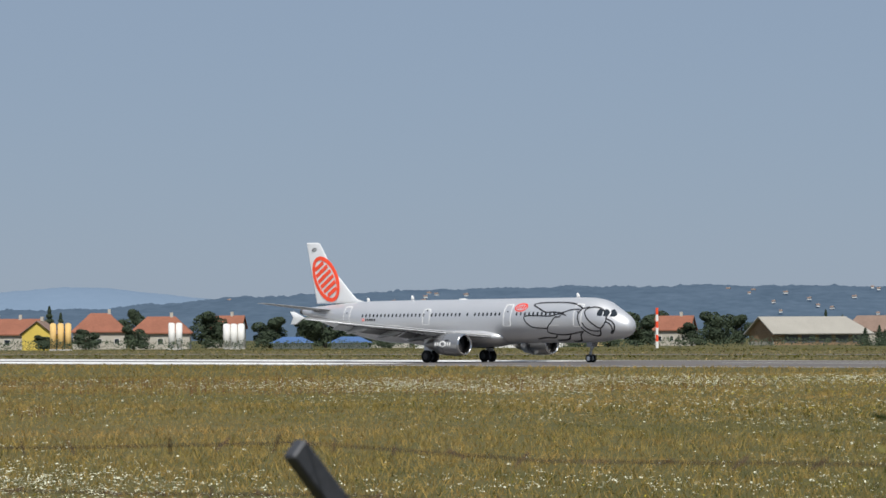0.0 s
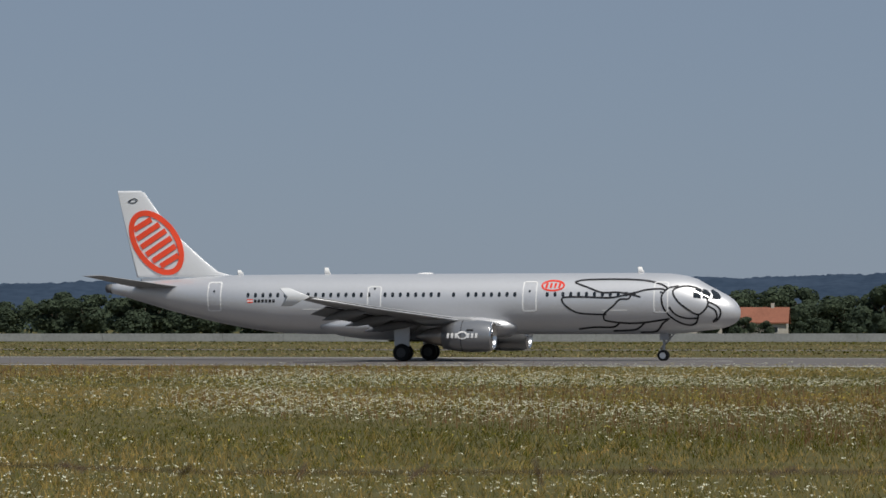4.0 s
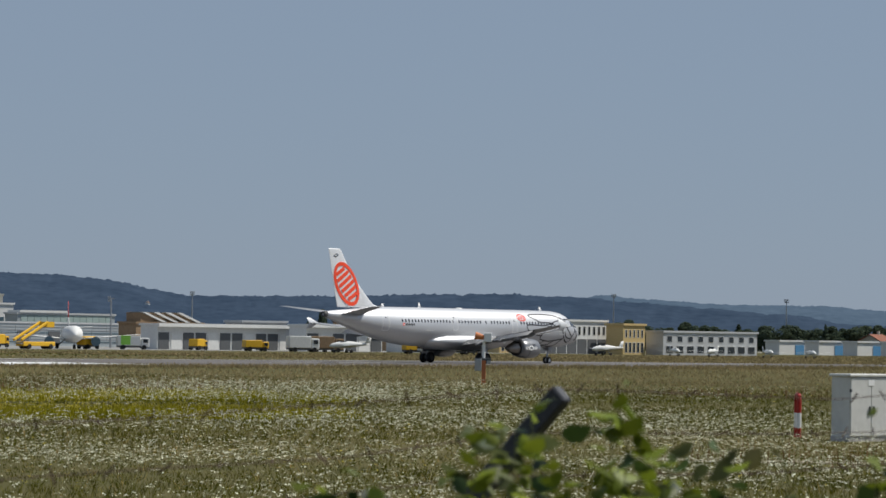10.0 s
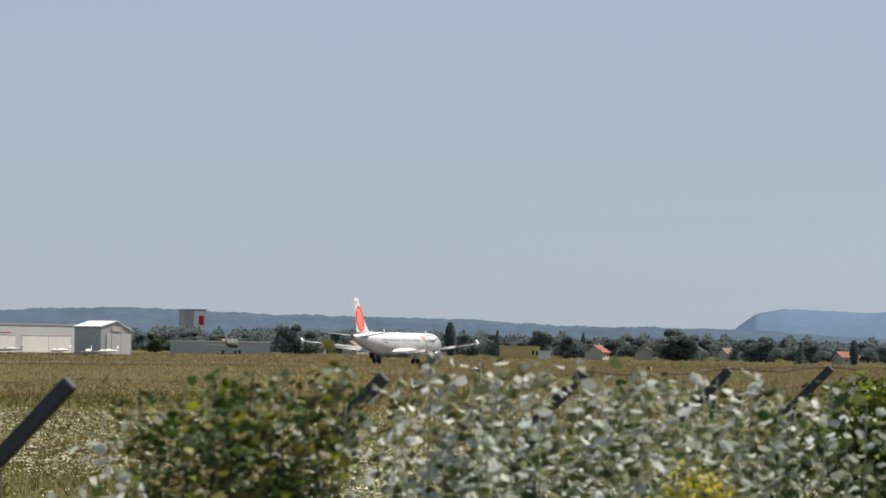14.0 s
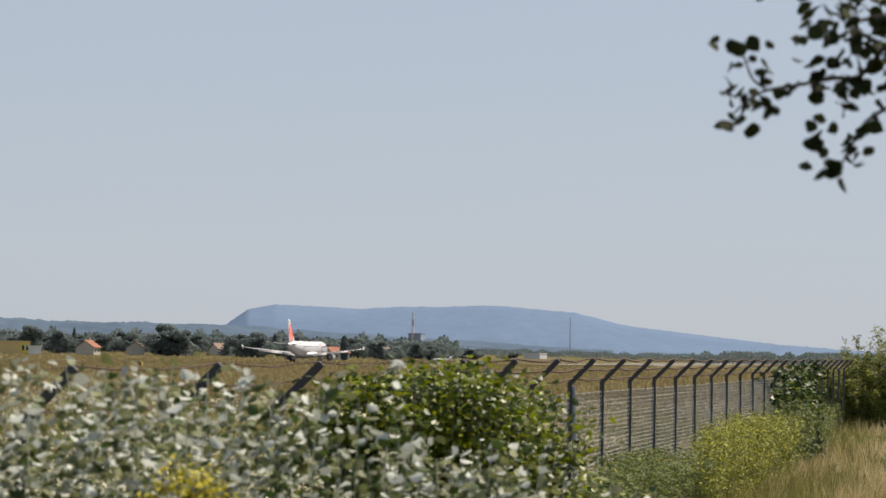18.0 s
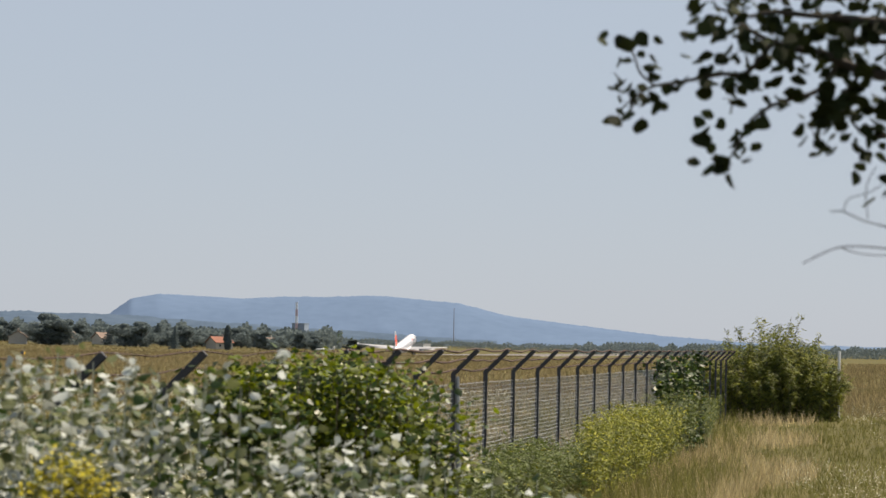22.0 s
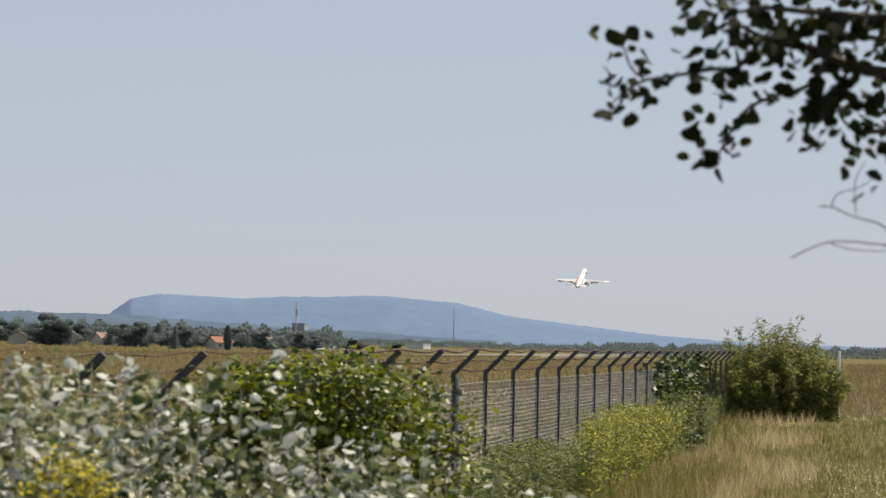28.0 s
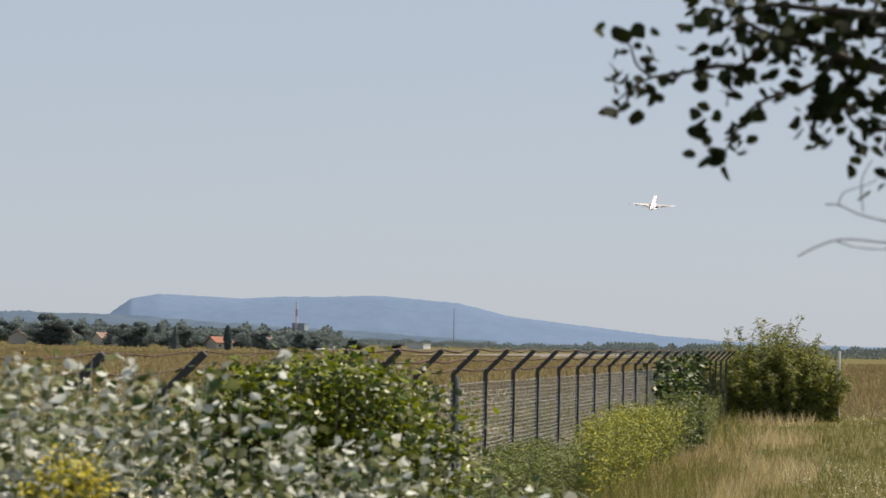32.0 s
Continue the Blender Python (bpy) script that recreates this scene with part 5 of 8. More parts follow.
for bb, dd, w0, h0, mat, n in ((53.18, 700, 8, 6.4, OCHRE_WALL, 4), (54.3, 700, 19.4, 7.1, WHITE_WALL, 14), (55.42, 705, 8.6, 6.4, OCHRE_WALL, 5), (56.8, 720, 25, 5.0, PALE_CLAD, 9)):
    v = radians(bb - 6)
    w0 = (w0 - 5 * math.sin(v)) / math.cos(v)
    b, w = block("airfield_office", bb, dd, w0, 5, h0, mat, ("ochre" if mat is OCHRE_WALL else "white" if mat is WHITE_WALL else "grey") + " two-storey airfield building with rows of windows", turn=-6)
    windows_row(w, -w0 / 2 + 0.3, w0 / 2 - 0.3, h0 * 0.58, h0 * 0.86, n, -2.5, 0.5)
    if mat is WHITE_WALL:
        for i in range(7):
            # dark panel in place of the shaded open ground floor
            part("gate", boxed(-w0 / 2 + w0 * (i + 0.06) / 7, -w0 / 2 + w0 * (i + 0.94) / 7, -2.6, -2.45, 0.05, h0 * 0.46), DARK_CLAD, b, "dark panel painted as an unlit open gate")
    else:
        windows_row(w, -w0 / 2 + 0.3, w0 / 2 - 0.3, 0.4, h0 * 0.42, n, -2.5, 0.7)
LIGHT_BLUE = paint("light_blue_door", (0.10, 0.27, 0.48), 0.6)
for bb in (58.3, 59.0, 59.68, 60.35):
    g = block("round_garage", bb, 860, 11.0, 5, 3.5, WHITE_WALL, "pale low garage with a blue door", "garage", -10, group="garages with blue doors")[0]
    part("door", boxed(0.9, 4.4, -2.65, -2.45, 0.05, 2.6), LIGHT_BLUE, g, "blue roller door")
gable_house(59.9, 950, 11, 9, 3.4, 6.2, PLASTER, TILE_RED, "house with a red roof behind the garages", 10)
hg = thing("hangar", facing(62.15, 900, -10), "large grey metal hangar with sliding doors", "hangar")
part("wall", boxed(-22, 22, -10, 14, 0, 8.2), PALE_CLAD, hg)
for x0, x1 in ((-20, -6), (-3, 9), (9.2, 19.5)):
    part("sliding_door", boxed(x0, x1, -10.25, -9.95, 0.05, 4.9), WHITE_WALL, hg)
    part("door_track", boxed(x0, x1, -10.3, -9.9, 4.9, 5.3), GREY_CLAD, hg)
hg.scale = (1.0, 0.35, 0.95)
part("red_stripe", boxed(-19, -8, -10.12, -9.98, 5.7, 6.0), RED_VEHICLE, hg)
part("side_wing", boxed(-42, -22.1, 0, 14, 0, 6.4), GREY_CLAD, hg)
part("roof_edge", boxed(-22.4, 22.4, -10.5, 14.4, 8.2, 8.6), GREY_CLAD, hg)
hg = thing("gable_hangar", facing(63.7, 870, -18), "grey gabled hangar with folding doors", "hangar")
gv = [(-7, -8, 0), (7, -8, 0), (7, -8, 6.6), (0, -8, 9.0), (-7, -8, 7.6), (-7, 12, 0), (7, 12, 0), (7, 12, 6.6), (0, 12, 9.0), (-7, 12, 7.6)]
part("wall", mesh_of("wall", gv, [(0, 1, 2, 3, 4), (9, 8, 7, 6, 5), (0, 5, 6, 1), (1, 6, 7, 2), (4, 9, 5, 0)], GREY_CLAD), GREY_CLAD, hg)
rf = part("roof", mesh_of("roof", [(-7.5, -8.5, 7.6), (0, -8.5, 9.15), (7.5, -8.5, 6.6), (-7.5, 12.5, 7.6), (0, 12.5, 9.15), (7.5, 12.5, 6.6)], [(0, 1, 4, 3), (1, 2, 5, 4)], WHITE_WALL), WHITE_WALL, hg)
rf.modifiers.new("thick", "SOLIDIFY").thickness = 0.25
for i in range(5):
    part("folding_leaf", boxed(-4.5 + 2.2 * i, -2.4 + 2.2 * i, -8.3 - 0.12 * (i % 2), -8.05 - 0.12 * (i % 2), 0.05, 5.6), PALE_CLAD, hg)
hg.scale = (0.85, 0.5, 1.0)
part("sign_panel", boxed(-2, 2.5, -8.3, -8.0, 6.2, 7.4), PLASTER, hg)
b, w = block("concrete_silo", 65.25, 1720, 12, 12, 22, GREY_CLAD, "square grey silo tower with a red and white panel", "silo", -50)
part("white_panel", boxed(-1.0, 5.8, -6.25, -6.0, 8, 21.4), WHITE_WALL, b)
part("red_panel", boxed(1.8, 4.6, -6.35, -6.25, 14, 19), SIGN_RED, b)
b, w = block("shop_hall", 71.15, 1150, 13, 8, 4.0, OCHRE_WALL, "yellow and sand-coloured low shop building", turn=-60)
part("yellow_end", boxed(3, 6.7, -4.2, -3.95, 0, 4.2), YELLOW_WALL, b)
windows_row(w, 3.4, 6.4, 1, 3, 2, -4.2, 0.7)
b, w = block("white_container", 71.6, 1140, 4, 3, 2.5, WHITE_WALL, "white container beside the shop", "container", -60)
for bb, dd, w0 in ((67.4, 1250, 12), (68.2, 1280, 12), (69.0, 1300, 10), (72.55, 1180, 9), (73.4, 1250, 7), (74.3, 1300, 7), (74.9, 1400, 8), (77.0, 1350, 12), (65.9, 1200, 8), (75.4, 1350, 6), (77.9, 1500, 7)):
    gable_house(bb, dd, w0 * 0.75, 7, 2.8, 5.4, PLASTER, TILE_RED if bb in (72.55, 77.0) else TILE_BROWN, "pale village house with a %s roof" % ("red" if bb in (72.55, 77.0) else "dark"), -40 + 9 * (int(bb * 10) % 7), wins=2)
# tall works chimney and masts under the mountain
# paints of chimney and boiler house hold the distance haze, paler and bluer
HAZY_WHITE, HAZY_RED = paint("hazy_white", (0.66, 0.71, 0.78)), paint("hazy_red", (0.46, 0.36, 0.40))
ch = thing("power_station_chimney", facing(78.38, 3000), "tall chimney with red and white bands", "chimney")
for i in range(6):
    part("band", rod(bmesh.new(), (0, 0, 6.5 * i), (0, 0, 6.5 * i + 6.5), 1.7 - 0.12 * i, 1.58 - 0.12 * i, 12), HAZY_WHITE if i % 2 else HAZY_RED, ch)
b, w = block("boiler_house", 78.45, 3010, 20, 12, 19, paint("hazy_grey", (0.22, 0.28, 0.36)), "grey boiler house under the chimney")
ms = thing("lattice_mast", facing(81.22, 3000), "thin distant radio mast", "mast")
part("mast_tube", rod(bmesh.new(), (0, 0, 0), (0, 0, 36), 0.55, 0.3, 6), paint("pale_mast", (0.30, 0.31, 0.38)), ms)
b, w = block("far_greenhouse", 80.6, 2000, 28, 10, 3.0, PALE_CLAD, "long pale low building far off")


# ---- vehicles and aircraft on the apron ----
def truck(bearing, dist, l, h, mat, label, category="truck", cab_mat=None, turn=0.0, group="service vehicles on the apron", name="service_truck"):
    t = thing(name, facing(bearing, dist, turn), label, category, group)
    part("body", boxed(-l / 2, l * 0.22, -1.15, 1.15, 0.75, h, 0.08), mat, t)
    c = part("cab", boxed(l * 0.24, l / 2, -1.1, 1.1, 0.5, h * 0.86, 0.12), cab_mat or mat, t)
    part("side_window", boxed(l * 0.3, l * 0.45, -1.14, -1.08, h * 0.5, h * 0.76), DARK_GLASS, c)
    part("windscreen", boxed(l / 2 - 0.05, l / 2 + 0.03, -0.95, 0.95, h * 0.48, h * 0.78), DARK_GLASS, c)
    part("chassis", boxed(-l / 2, l / 2, -0.9, 0.9, 0.4, 0.75), DARK_CLAD, t)
    for x in (-l * 0.32, l * 0.33):
        for s in (-1, 1):
            part("wheel", rod(bmesh.new(), (x, s * 0.95, 0.45), (x, s * 1.2, 0.45), 0.45, sides=14), RUBBER, t)
    return t


for bb, dd, l, h in ((33.6, 590, 3.2, 2.0), (33.95, 590, 3.4, 2.1), (34.3, 590, 3.4, 2.0), (34.7, 590, 4, 2.4), (35.15, 590, 3.8, 2.2), (35.45, 590, 3.8, 2.2), (33.0, 590, 5, 2.2), (30.5, 580, 6, 2.4), (28.8, 575, 5, 2.2), (27.4, 570, 6.5, 2.6),
                     (41.45, 690, 3.6, 1.9), (41.85, 690, 3.8, 2.5), (42.25, 690, 3.6, 2.3), (39.15, 600, 4.2, 2.0), (37.6, 600, 4.2, 2.2), (44.15, 620, 4, 2.6), (45.75, 600, 4, 2.4), (47.72, 612, 3, 2.2), (29.6, 600, 7, 2.8), (50.0, 610, 3.4, 2.0)):
    truck(bb, dd, l, h, YELLOW_PAINT, "yellow airport service truck on the apron")
van = truck(46.55, 600, 6, 2.6, WHITE_WALL, "white tank lorry with a green band", "tanker", turn=-40, name="fuel_tanker")
part("green_sash", boxed(-2.4, -0.6, -1.2, 1.2, 0.9, 2.65), GREEN_PAINT, van)
truck(51.65, 590, 5, 2.2, YELLOW_PAINT, "yellow utility truck before a hangar", group="", turn=-30).name = "utility_truck"
truck(48.75, 600, 4.6, 2.1, YELLOW_PAINT, "yellow pickup before a hangar", turn=-30)
truck(49.6, 600, 6, 3.0, WHITE_WALL, "white box van before a hangar", turn=-30)
truck(50.0, 605, 7, 3.0, TIMBER, "brown and white striped lorry before a hangar", turn=-30)
truck(37.2, 585, 9, 3.4, RED_VEHICLE, "red and white airport fire engine", "fire engine", WHITE_WALL, name="fire_engine")
van = truck(35.9, 585, 4.5, 2.2, WHITE_WALL, "white van before the terminal", "van", name="van")
def car(bearing, dist, mat, label, turn=0.0):
    c = thing("car", facing(bearing, dist, turn), label, "car", "cars parked by the perimeter wall")
    prof = [(-2.1, 0.35), (-2.15, 0.8), (-1.9, 0.95), (-1.5, 1.38), (0.2, 1.45), (0.95, 0.98), (1.95, 0.82), (2.1, 0.55), (2.05, 0.3)]
    part("body", loft([[(x, y, z) for x, z in prof] for y in (-0.85, 0.85)], mat, "body", smooth=False), mat, c)
    for s in (-1, 1):
        win = [(-1.45, 0.98), (-1.3, 1.32), (0.15, 1.38), (0.75, 0.98)]
        part("side_window", loft([[(x, s * y, z) for x, z in win] for y in (0.84, 0.87)], DARK_GLASS, "side_window", smooth=False), DARK_GLASS, c)
        for x in (-1.35, 1.3):
            part("wheel", rod(bmesh.new(), (x, s * 0.7, 0.32), (x, s * 0.9, 0.32), 0.32, sides=16), RUBBER, c)
        part("headlight", boxed(2.0, 2.12, s * 0.62 - 0.16, s * 0.62 + 0.16, 0.6, 0.76), WHITE_PAINT, c)
    return c


car(-29.8, 545, WHITE_PAINT, "white hatchback parked by the perimeter wall", 30)
car(-26.2, 540, DARK_CLAD, "dark estate car parked by the perimeter wall", 20)
# tanker with a green tank
tk = truck(52.2, 585, 11, 2.2, WHITE_WALL, "white fuel tanker with a green painted tank", "tanker", turn=150, name="fuel_tanker")
part("tank", rod(bmesh.new(), (-5.4, 0, 2.0), (1.8, 0, 2.0), 1.25, sides=18), WHITE_WALL, tk)
part("green_sash", rod(bmesh.new(), (-1.6, 0, 2.0), (0.6, 0, 2.0), 1.27, sides=18), GREEN_PAINT, tk)
# boarding stairs
st = thing("boarding_stairs", facing(44.85, 575), "yellow mobile boarding stairs", "boarding stairs")
bm = bmesh.new()
for i in range(14):
    box(bm, -5 + 0.45 * i, -4.5 + 0.45 * i, -0.9, 0.9, 0.9 + 0.22 * i, 1.0 + 0.22 * i)
part("steps", bm, STRUT, st)
for s in (-1, 1):
    bm = rod(bmesh.new(), (-5, s * 0.95, 1.6), (1.5, s * 0.95, 4.8), 0.28, sides=6)
    part("side_rail", bm, YELLOW_PAINT, st)
part("platform", boxed(1.3, 3.2, -1, 1, 3.9, 4.9), YELLOW_PAINT, st)
part("chassis", boxed(-4.5, 3.5, -1, 1, 0.5, 1.3, 0.1), YELLOW_PAINT, st)
for x in (-3, 2.4):
    part("wheel", rod(bmesh.new(), (x, -1.1, 0.45), (x, 1.1, 0.45), 0.45, sides=12), RUBBER, st)


def light_aircraft(bearing, dist, l, turn, label, mat=WHITE_WALL, high_tail=False, group="light aircraft on the grass"):
    a = thing("light_aircraft", facing(bearing, dist, turn), label, "aircraft", group)
    rings = [[(x * l, r * l * math.cos(t), l * 0.17 + r * l * math.sin(t) + zz * l) for t in [2 * math.pi * i / 14 for i in range(14)]]
             for x, r, zz in ((0.5, 0.012, -0.01), (0.44, 0.05, 0), (0.25, 0.075, 0.02), (0.0, 0.075, 0.03), (-0.3, 0.035, 0.03), (-0.5, 0.012, 0.04))]
    body = part("fuselage", loft(rings, mat, "fuselage"), mat, a)
    part("canopy", boxed(0.08 * l, 0.26 * l, -0.05 * l, 0.05 * l, 0.22 * l, 0.27 * l, 0.02 * l), DARK_GLASS, body)
    for s in (-1, 1):
        part("wing", loft([foil(0.18 * l, -0.02 * l, s * 0.03 * l, 0.15 * l, 0.06, 6), foil(0.13 * l, 0.0, s * 0.62 * l, 0.19 * l, 0.05, 6)], mat, "wing"), mat, a)
        part("tailplane", loft([foil(-0.38 * l, -0.5 * l, 0, (0.36 if high_tail else 0.21) * l, 0.05, 5), foil(-0.42 * l, -0.5 * l, s * 0.2 * l, (0.36 if high_tail else 0.21) * l, 0.05, 5)], mat, "tailplane"), mat, a)
        part("wheel", rod(bmesh.new(), (0.02 * l, s * 0.14 * l, 0.04 * l), (0.02 * l, s * 0.17 * l, 0.04 * l), 0.04 * l, sides=10), RUBBER, a)
        part("gear_leg", rod(bmesh.new(), (0.02 * l, s * 0.15 * l, 0.04 * l), (0.04 * l, s * 0.05 * l, 0.13 * l), 0.01 * l, sides=6), STRUT, a)
    part("fin", loft([upright_foil(-0.34 * l, -0.5 * l, 0.2 * l, 0.05, 5), upright_foil(-0.45 * l, -0.53 * l, 0.37 * l, 0.05, 5)], mat, "fin"), mat, a)
    part("nose_wheel", rod(bmesh.new(), (0.38 * l, -0.02 * l, 0.035 * l), (0.38 * l, 0.02 * l, 0.035 * l), 0.035 * l, sides=10), RUBBER, a)
    part("nose_leg", rod(bmesh.new(), (0.38 * l, 0, 0.035 * l), (0.38 * l, 0, 0.12 * l), 0.01 * l, sides=6), STRUT, a)
    return a


light_aircraft(50.45, 585, 8, 150, "white turboprop parked before the hangars", high_tail=True)
light_aircraft(53.6, 590, 7.5, 170, "small white aircraft parked before a brown hall")
light_aircraft(52.75, 580, 6, 160, "small white aircraft beside the tanker")
light_aircraft(55.1, 640, 8, 165, "white jet parked before the offices")
for bb in (56.3, 57.0, 57.97, 58.73, 61.0, 62.0, 62.9, 63.4, 63.75):
    light_aircraft(bb, 660 if bb < 59 else 790, 6.5, 120 + 37 * (int(bb * 10) % 4), "small white propeller aircraft parked on the grass")
light_aircraft(65.95, 1000, 17, 12, "dark green military transport aircraft parked far off", paint("dull_green_paint", (0.085, 0.10, 0.08)), group="")
b, w = block("long_hangar", 65.75, 1120, 34, 8, 4.0, GREY_CLAD, "long low hangar with a white roof", "hangar", turn=-50, roof=WHITE_WALL)
light_aircraft(78.9, 1300, 8, 100, "small white aircraft on the far grass")
light_aircraft(28.0, 560, 14, 160, "white aircraft at the terminal", high_tail=True)
def parked_airliner(bearing, dist, turn, label, fin_mat, base_mat):
    pj = thing("parked_airliner", facing(bearing, dist, turn), label, "airliner", "airliners parked nose to the runway")
    pj.scale = (1.2, 1.2, 1.2)
    rings = [[(x, r * math.cos(t), 2.3 + r * math.sin(t) + zz) for t in [2 * math.pi * i / 20 for i in range(20)]]
             for x, r, zz in ((12, 0.1, -0.2), (11, 0.8, -0.1), (9, 1.3, 0), (-6, 1.3, 0), (-10, 0.7, 0.4), (-12, 0.2, 0.6))]
    part("fuselage", loft(rings, WHITE_WALL, "fuselage"), WHITE_WALL, pj)
    for s in (-1, 1):
        part("wing", loft([foil(3, -1, s * 0.5, 1.5, 0.07, 6), foil(-1.5, -3, s * 11, 2.4, 0.05, 6)], WHITE_WALL, "wing"), WHITE_WALL, pj)
        part("tailplane", loft([foil(-9, -11.5, s * 0.2, 3.2, 0.05, 6), foil(-11, -12.4, s * 4, 3.6, 0.05, 6)], WHITE_WALL, "tailplane"), WHITE_WALL, pj)
        part("engine", rod(bmesh.new(), (0.3, s * 3.6, 1.2), (3.4, s * 3.6, 1.2), 0.6, 0.75, 16), BLUE_GLASS, pj)
        part("wheel", rod(bmesh.new(), (-1, s * 1.9, 0.45), (-1, s * 2.4, 0.45), 0.45, sides=12), RUBBER, pj)
    part("nose_wheel", rod(bmesh.new(), (9, -0.2, 0.35), (9, 0.2, 0.35), 0.35, sides=12), RUBBER, pj)
    part("nose_leg", rod(bmesh.new(), (9, 0, 0.35), (9, 0, 1.2), 0.09, sides=6), STRUT, pj)
    part("gear_leg", rod(rod(bmesh.new(), (-1, 2.1, 0.45), (-0.8, 1.0, 1.4), 0.1), (-1, -2.1, 0.45), (-0.8, -1.0, 1.4), 0.1), STRUT, pj)
    part("fin", loft([upright_foil(-8, -11.5, 3.3, 0.06, 6), upright_foil(-11, -12.6, 7.6, 0.06, 6)], fin_mat, "fin"), fin_mat, pj)
    part("fin_base", loft([upright_foil(-7.9, -11.55, 3.3, 0.07, 6), upright_foil(-9.2, -11.9, 5.0, 0.07, 6)], base_mat, "fin_base"), base_mat, pj)


parked_airliner(38.45, 610, 270 - 38.45 + 12, "white parked airliner with an orange and blue fin", paint("orange_fin", (0.62, 0.22, 0.05)), BLUE_DOOR)
parked_airliner(45.45, 600, 270 - 45.45 + 3, "white parked airliner with a slim red fin", RED_VEHICLE, WHITE_WALL)


# ---- small things by the runway ----
def runway_sign(bearing, dist, w, h, label, turn=0.0):
    s = thing("runway_sign", facing(bearing, dist, turn), label, "sign", "yellow signs beside the runway")
    part("box", boxed(-w / 2, w / 2, -0.2, 0.2, 0.12, 0.12 + h, 0.04), YELLOW_PAINT, s)
    part("back", boxed(-w / 2 - 0.03, -w / 2 + 0.2 * w, -0.24, 0.24, 0.1, 0.15 + h, 0.03), DARK_CLAD, s)
    for x in (-w * 0.35, w * 0.35):
        part("foot", rod(bmesh.new(), (x, 0, 0), (x, 0, 0.15), 0.05, sides=6), DARK_CLAD, s)


for bb, dd, w, h in ((32.65, 176, 0.9, 0.26), (33.85, 178, 0.95, 0.26), (35.45, 172, 0.95, 0.26), (36.3, 186, 0.9, 0.5), (37.05, 170, 1.0, 0.26), (37.35, 178, 1.7, 0.5), (40.75, 262, 0.7, 0.62), (41.3, 262, 1.1, 0.62), (21.05, 345, 1.3, 0.5), (21.69, 345, 1.3, 0.5), (22.38, 345, 1.3, 0.5), (23.1, 345, 1.3, 0.5), (31.9, 330, 1.0, 0.4), (31.0, 174, 0.9, 0.26), (73.5, 420, 0.5, 0.4), (65.3, 420, 0.5, 0.4)):
    runway_sign(bb, dd, w, h, "low yellow runway sign standing in the grass", -20)


def approach_unit(bearing, dist, h, label, hood_mat):
    u = thing("visual_range_unit", facing(bearing, dist, -bearing), label, "instrument", "instrument posts beside the runway")
    part("leg", boxed(-0.11, 0.11, -0.1, 0.1, 0, h * 0.5, 0.01), paint("orange_leg", (0.48, 0.16, 0.07)), u)
    part("cabinet", boxed(-0.5, -0.12, -0.22, 0.14, h * 0.26, h * 0.5, 0.02), GREY_CLAD, u)
    part("bracket", boxed(-0.5, 0.42, -0.12, 0.12, h * 0.47, h * 0.52, 0.01), DARK_CLAD, u)
    part("junction_box", boxed(0.16, 0.4, -0.12, 0.12, h * 0.4, h * 0.47, 0.01), GREY_CLAD, u)
    part("mast_tube", rod(bmesh.new(), (0, 0, h * 0.5), (0, 0, h * 0.86), 0.09, sides=10), WHITE_PAINT, u)
    head = part("head", boxed(0.0, 0.42, -0.22, 0.22, h * 0.84, h * 1.02, 0.02), WHITE_PAINT, u)
    bm = bmesh.new()
    rod(bm, (0.0, 0, h * 0.93), (-0.5, 0, h * 0.97), 0.12, 0.22, 12)
    part("hood", bm, hood_mat, head)


approach_unit(29.65, 108, 2.55, "orange and white instrument post in the grass", GREY_CLAD)
approach_unit(52.87, 175, 2.75, "orange and white instrument post with an orange hood", paint("orange_hood", (0.55, 0.20, 0.08)))
wx = thing("weather_mast", facing(28.45, 106), "slim white weather mast with a crossbar", "weather mast")
part("mast_tube", rod(bmesh.new(), (0, 0, 0), (0, 0, 2.45), 0.03, sides=8), WHITE_PAINT, wx)
part("crossbar", boxed(-0.6, 0.6, -0.03, 0.03, 2.42, 2.5), WHITE_PAINT, wx)
part("sensor", boxed(0.1, 0.24, -0.05, 0.05, 2.5, 2.65), WHITE_PAINT, wx)
part("box", boxed(-0.1, 0.3, -0.2, 0.05, 0.4, 0.75, 0.02), GREY_CLAD, wx)
ub = thing("ground_box", facing(27.85, 104), "small grey instrument box on a leg", "instrument")
part("case", boxed(-0.22, 0.22, -0.15, 0.15, 0.12, 0.6, 0.02), WHITE_PAINT, ub)
part("side_case", boxed(-0.36, -0.24, -0.12, 0.12, 0.1, 0.62, 0.02), DARK_CLAD, ub)
part("leg", boxed(-0.05, 0.05, -0.05, 0.05, 0, 0.2), DARK_CLAD, ub)
mk = thing("marker_stake", facing(28.75, 106), "thin red and white marker stake", "stake")
for i in range(4):
    part("band", rod(bmesh.new(), (0, 0, 0.22 * i), (0, 0, 0.22 * i + 0.22), 0.03, sides=8), RED_PAINT if i % 2 else WHITE_PAINT, mk)

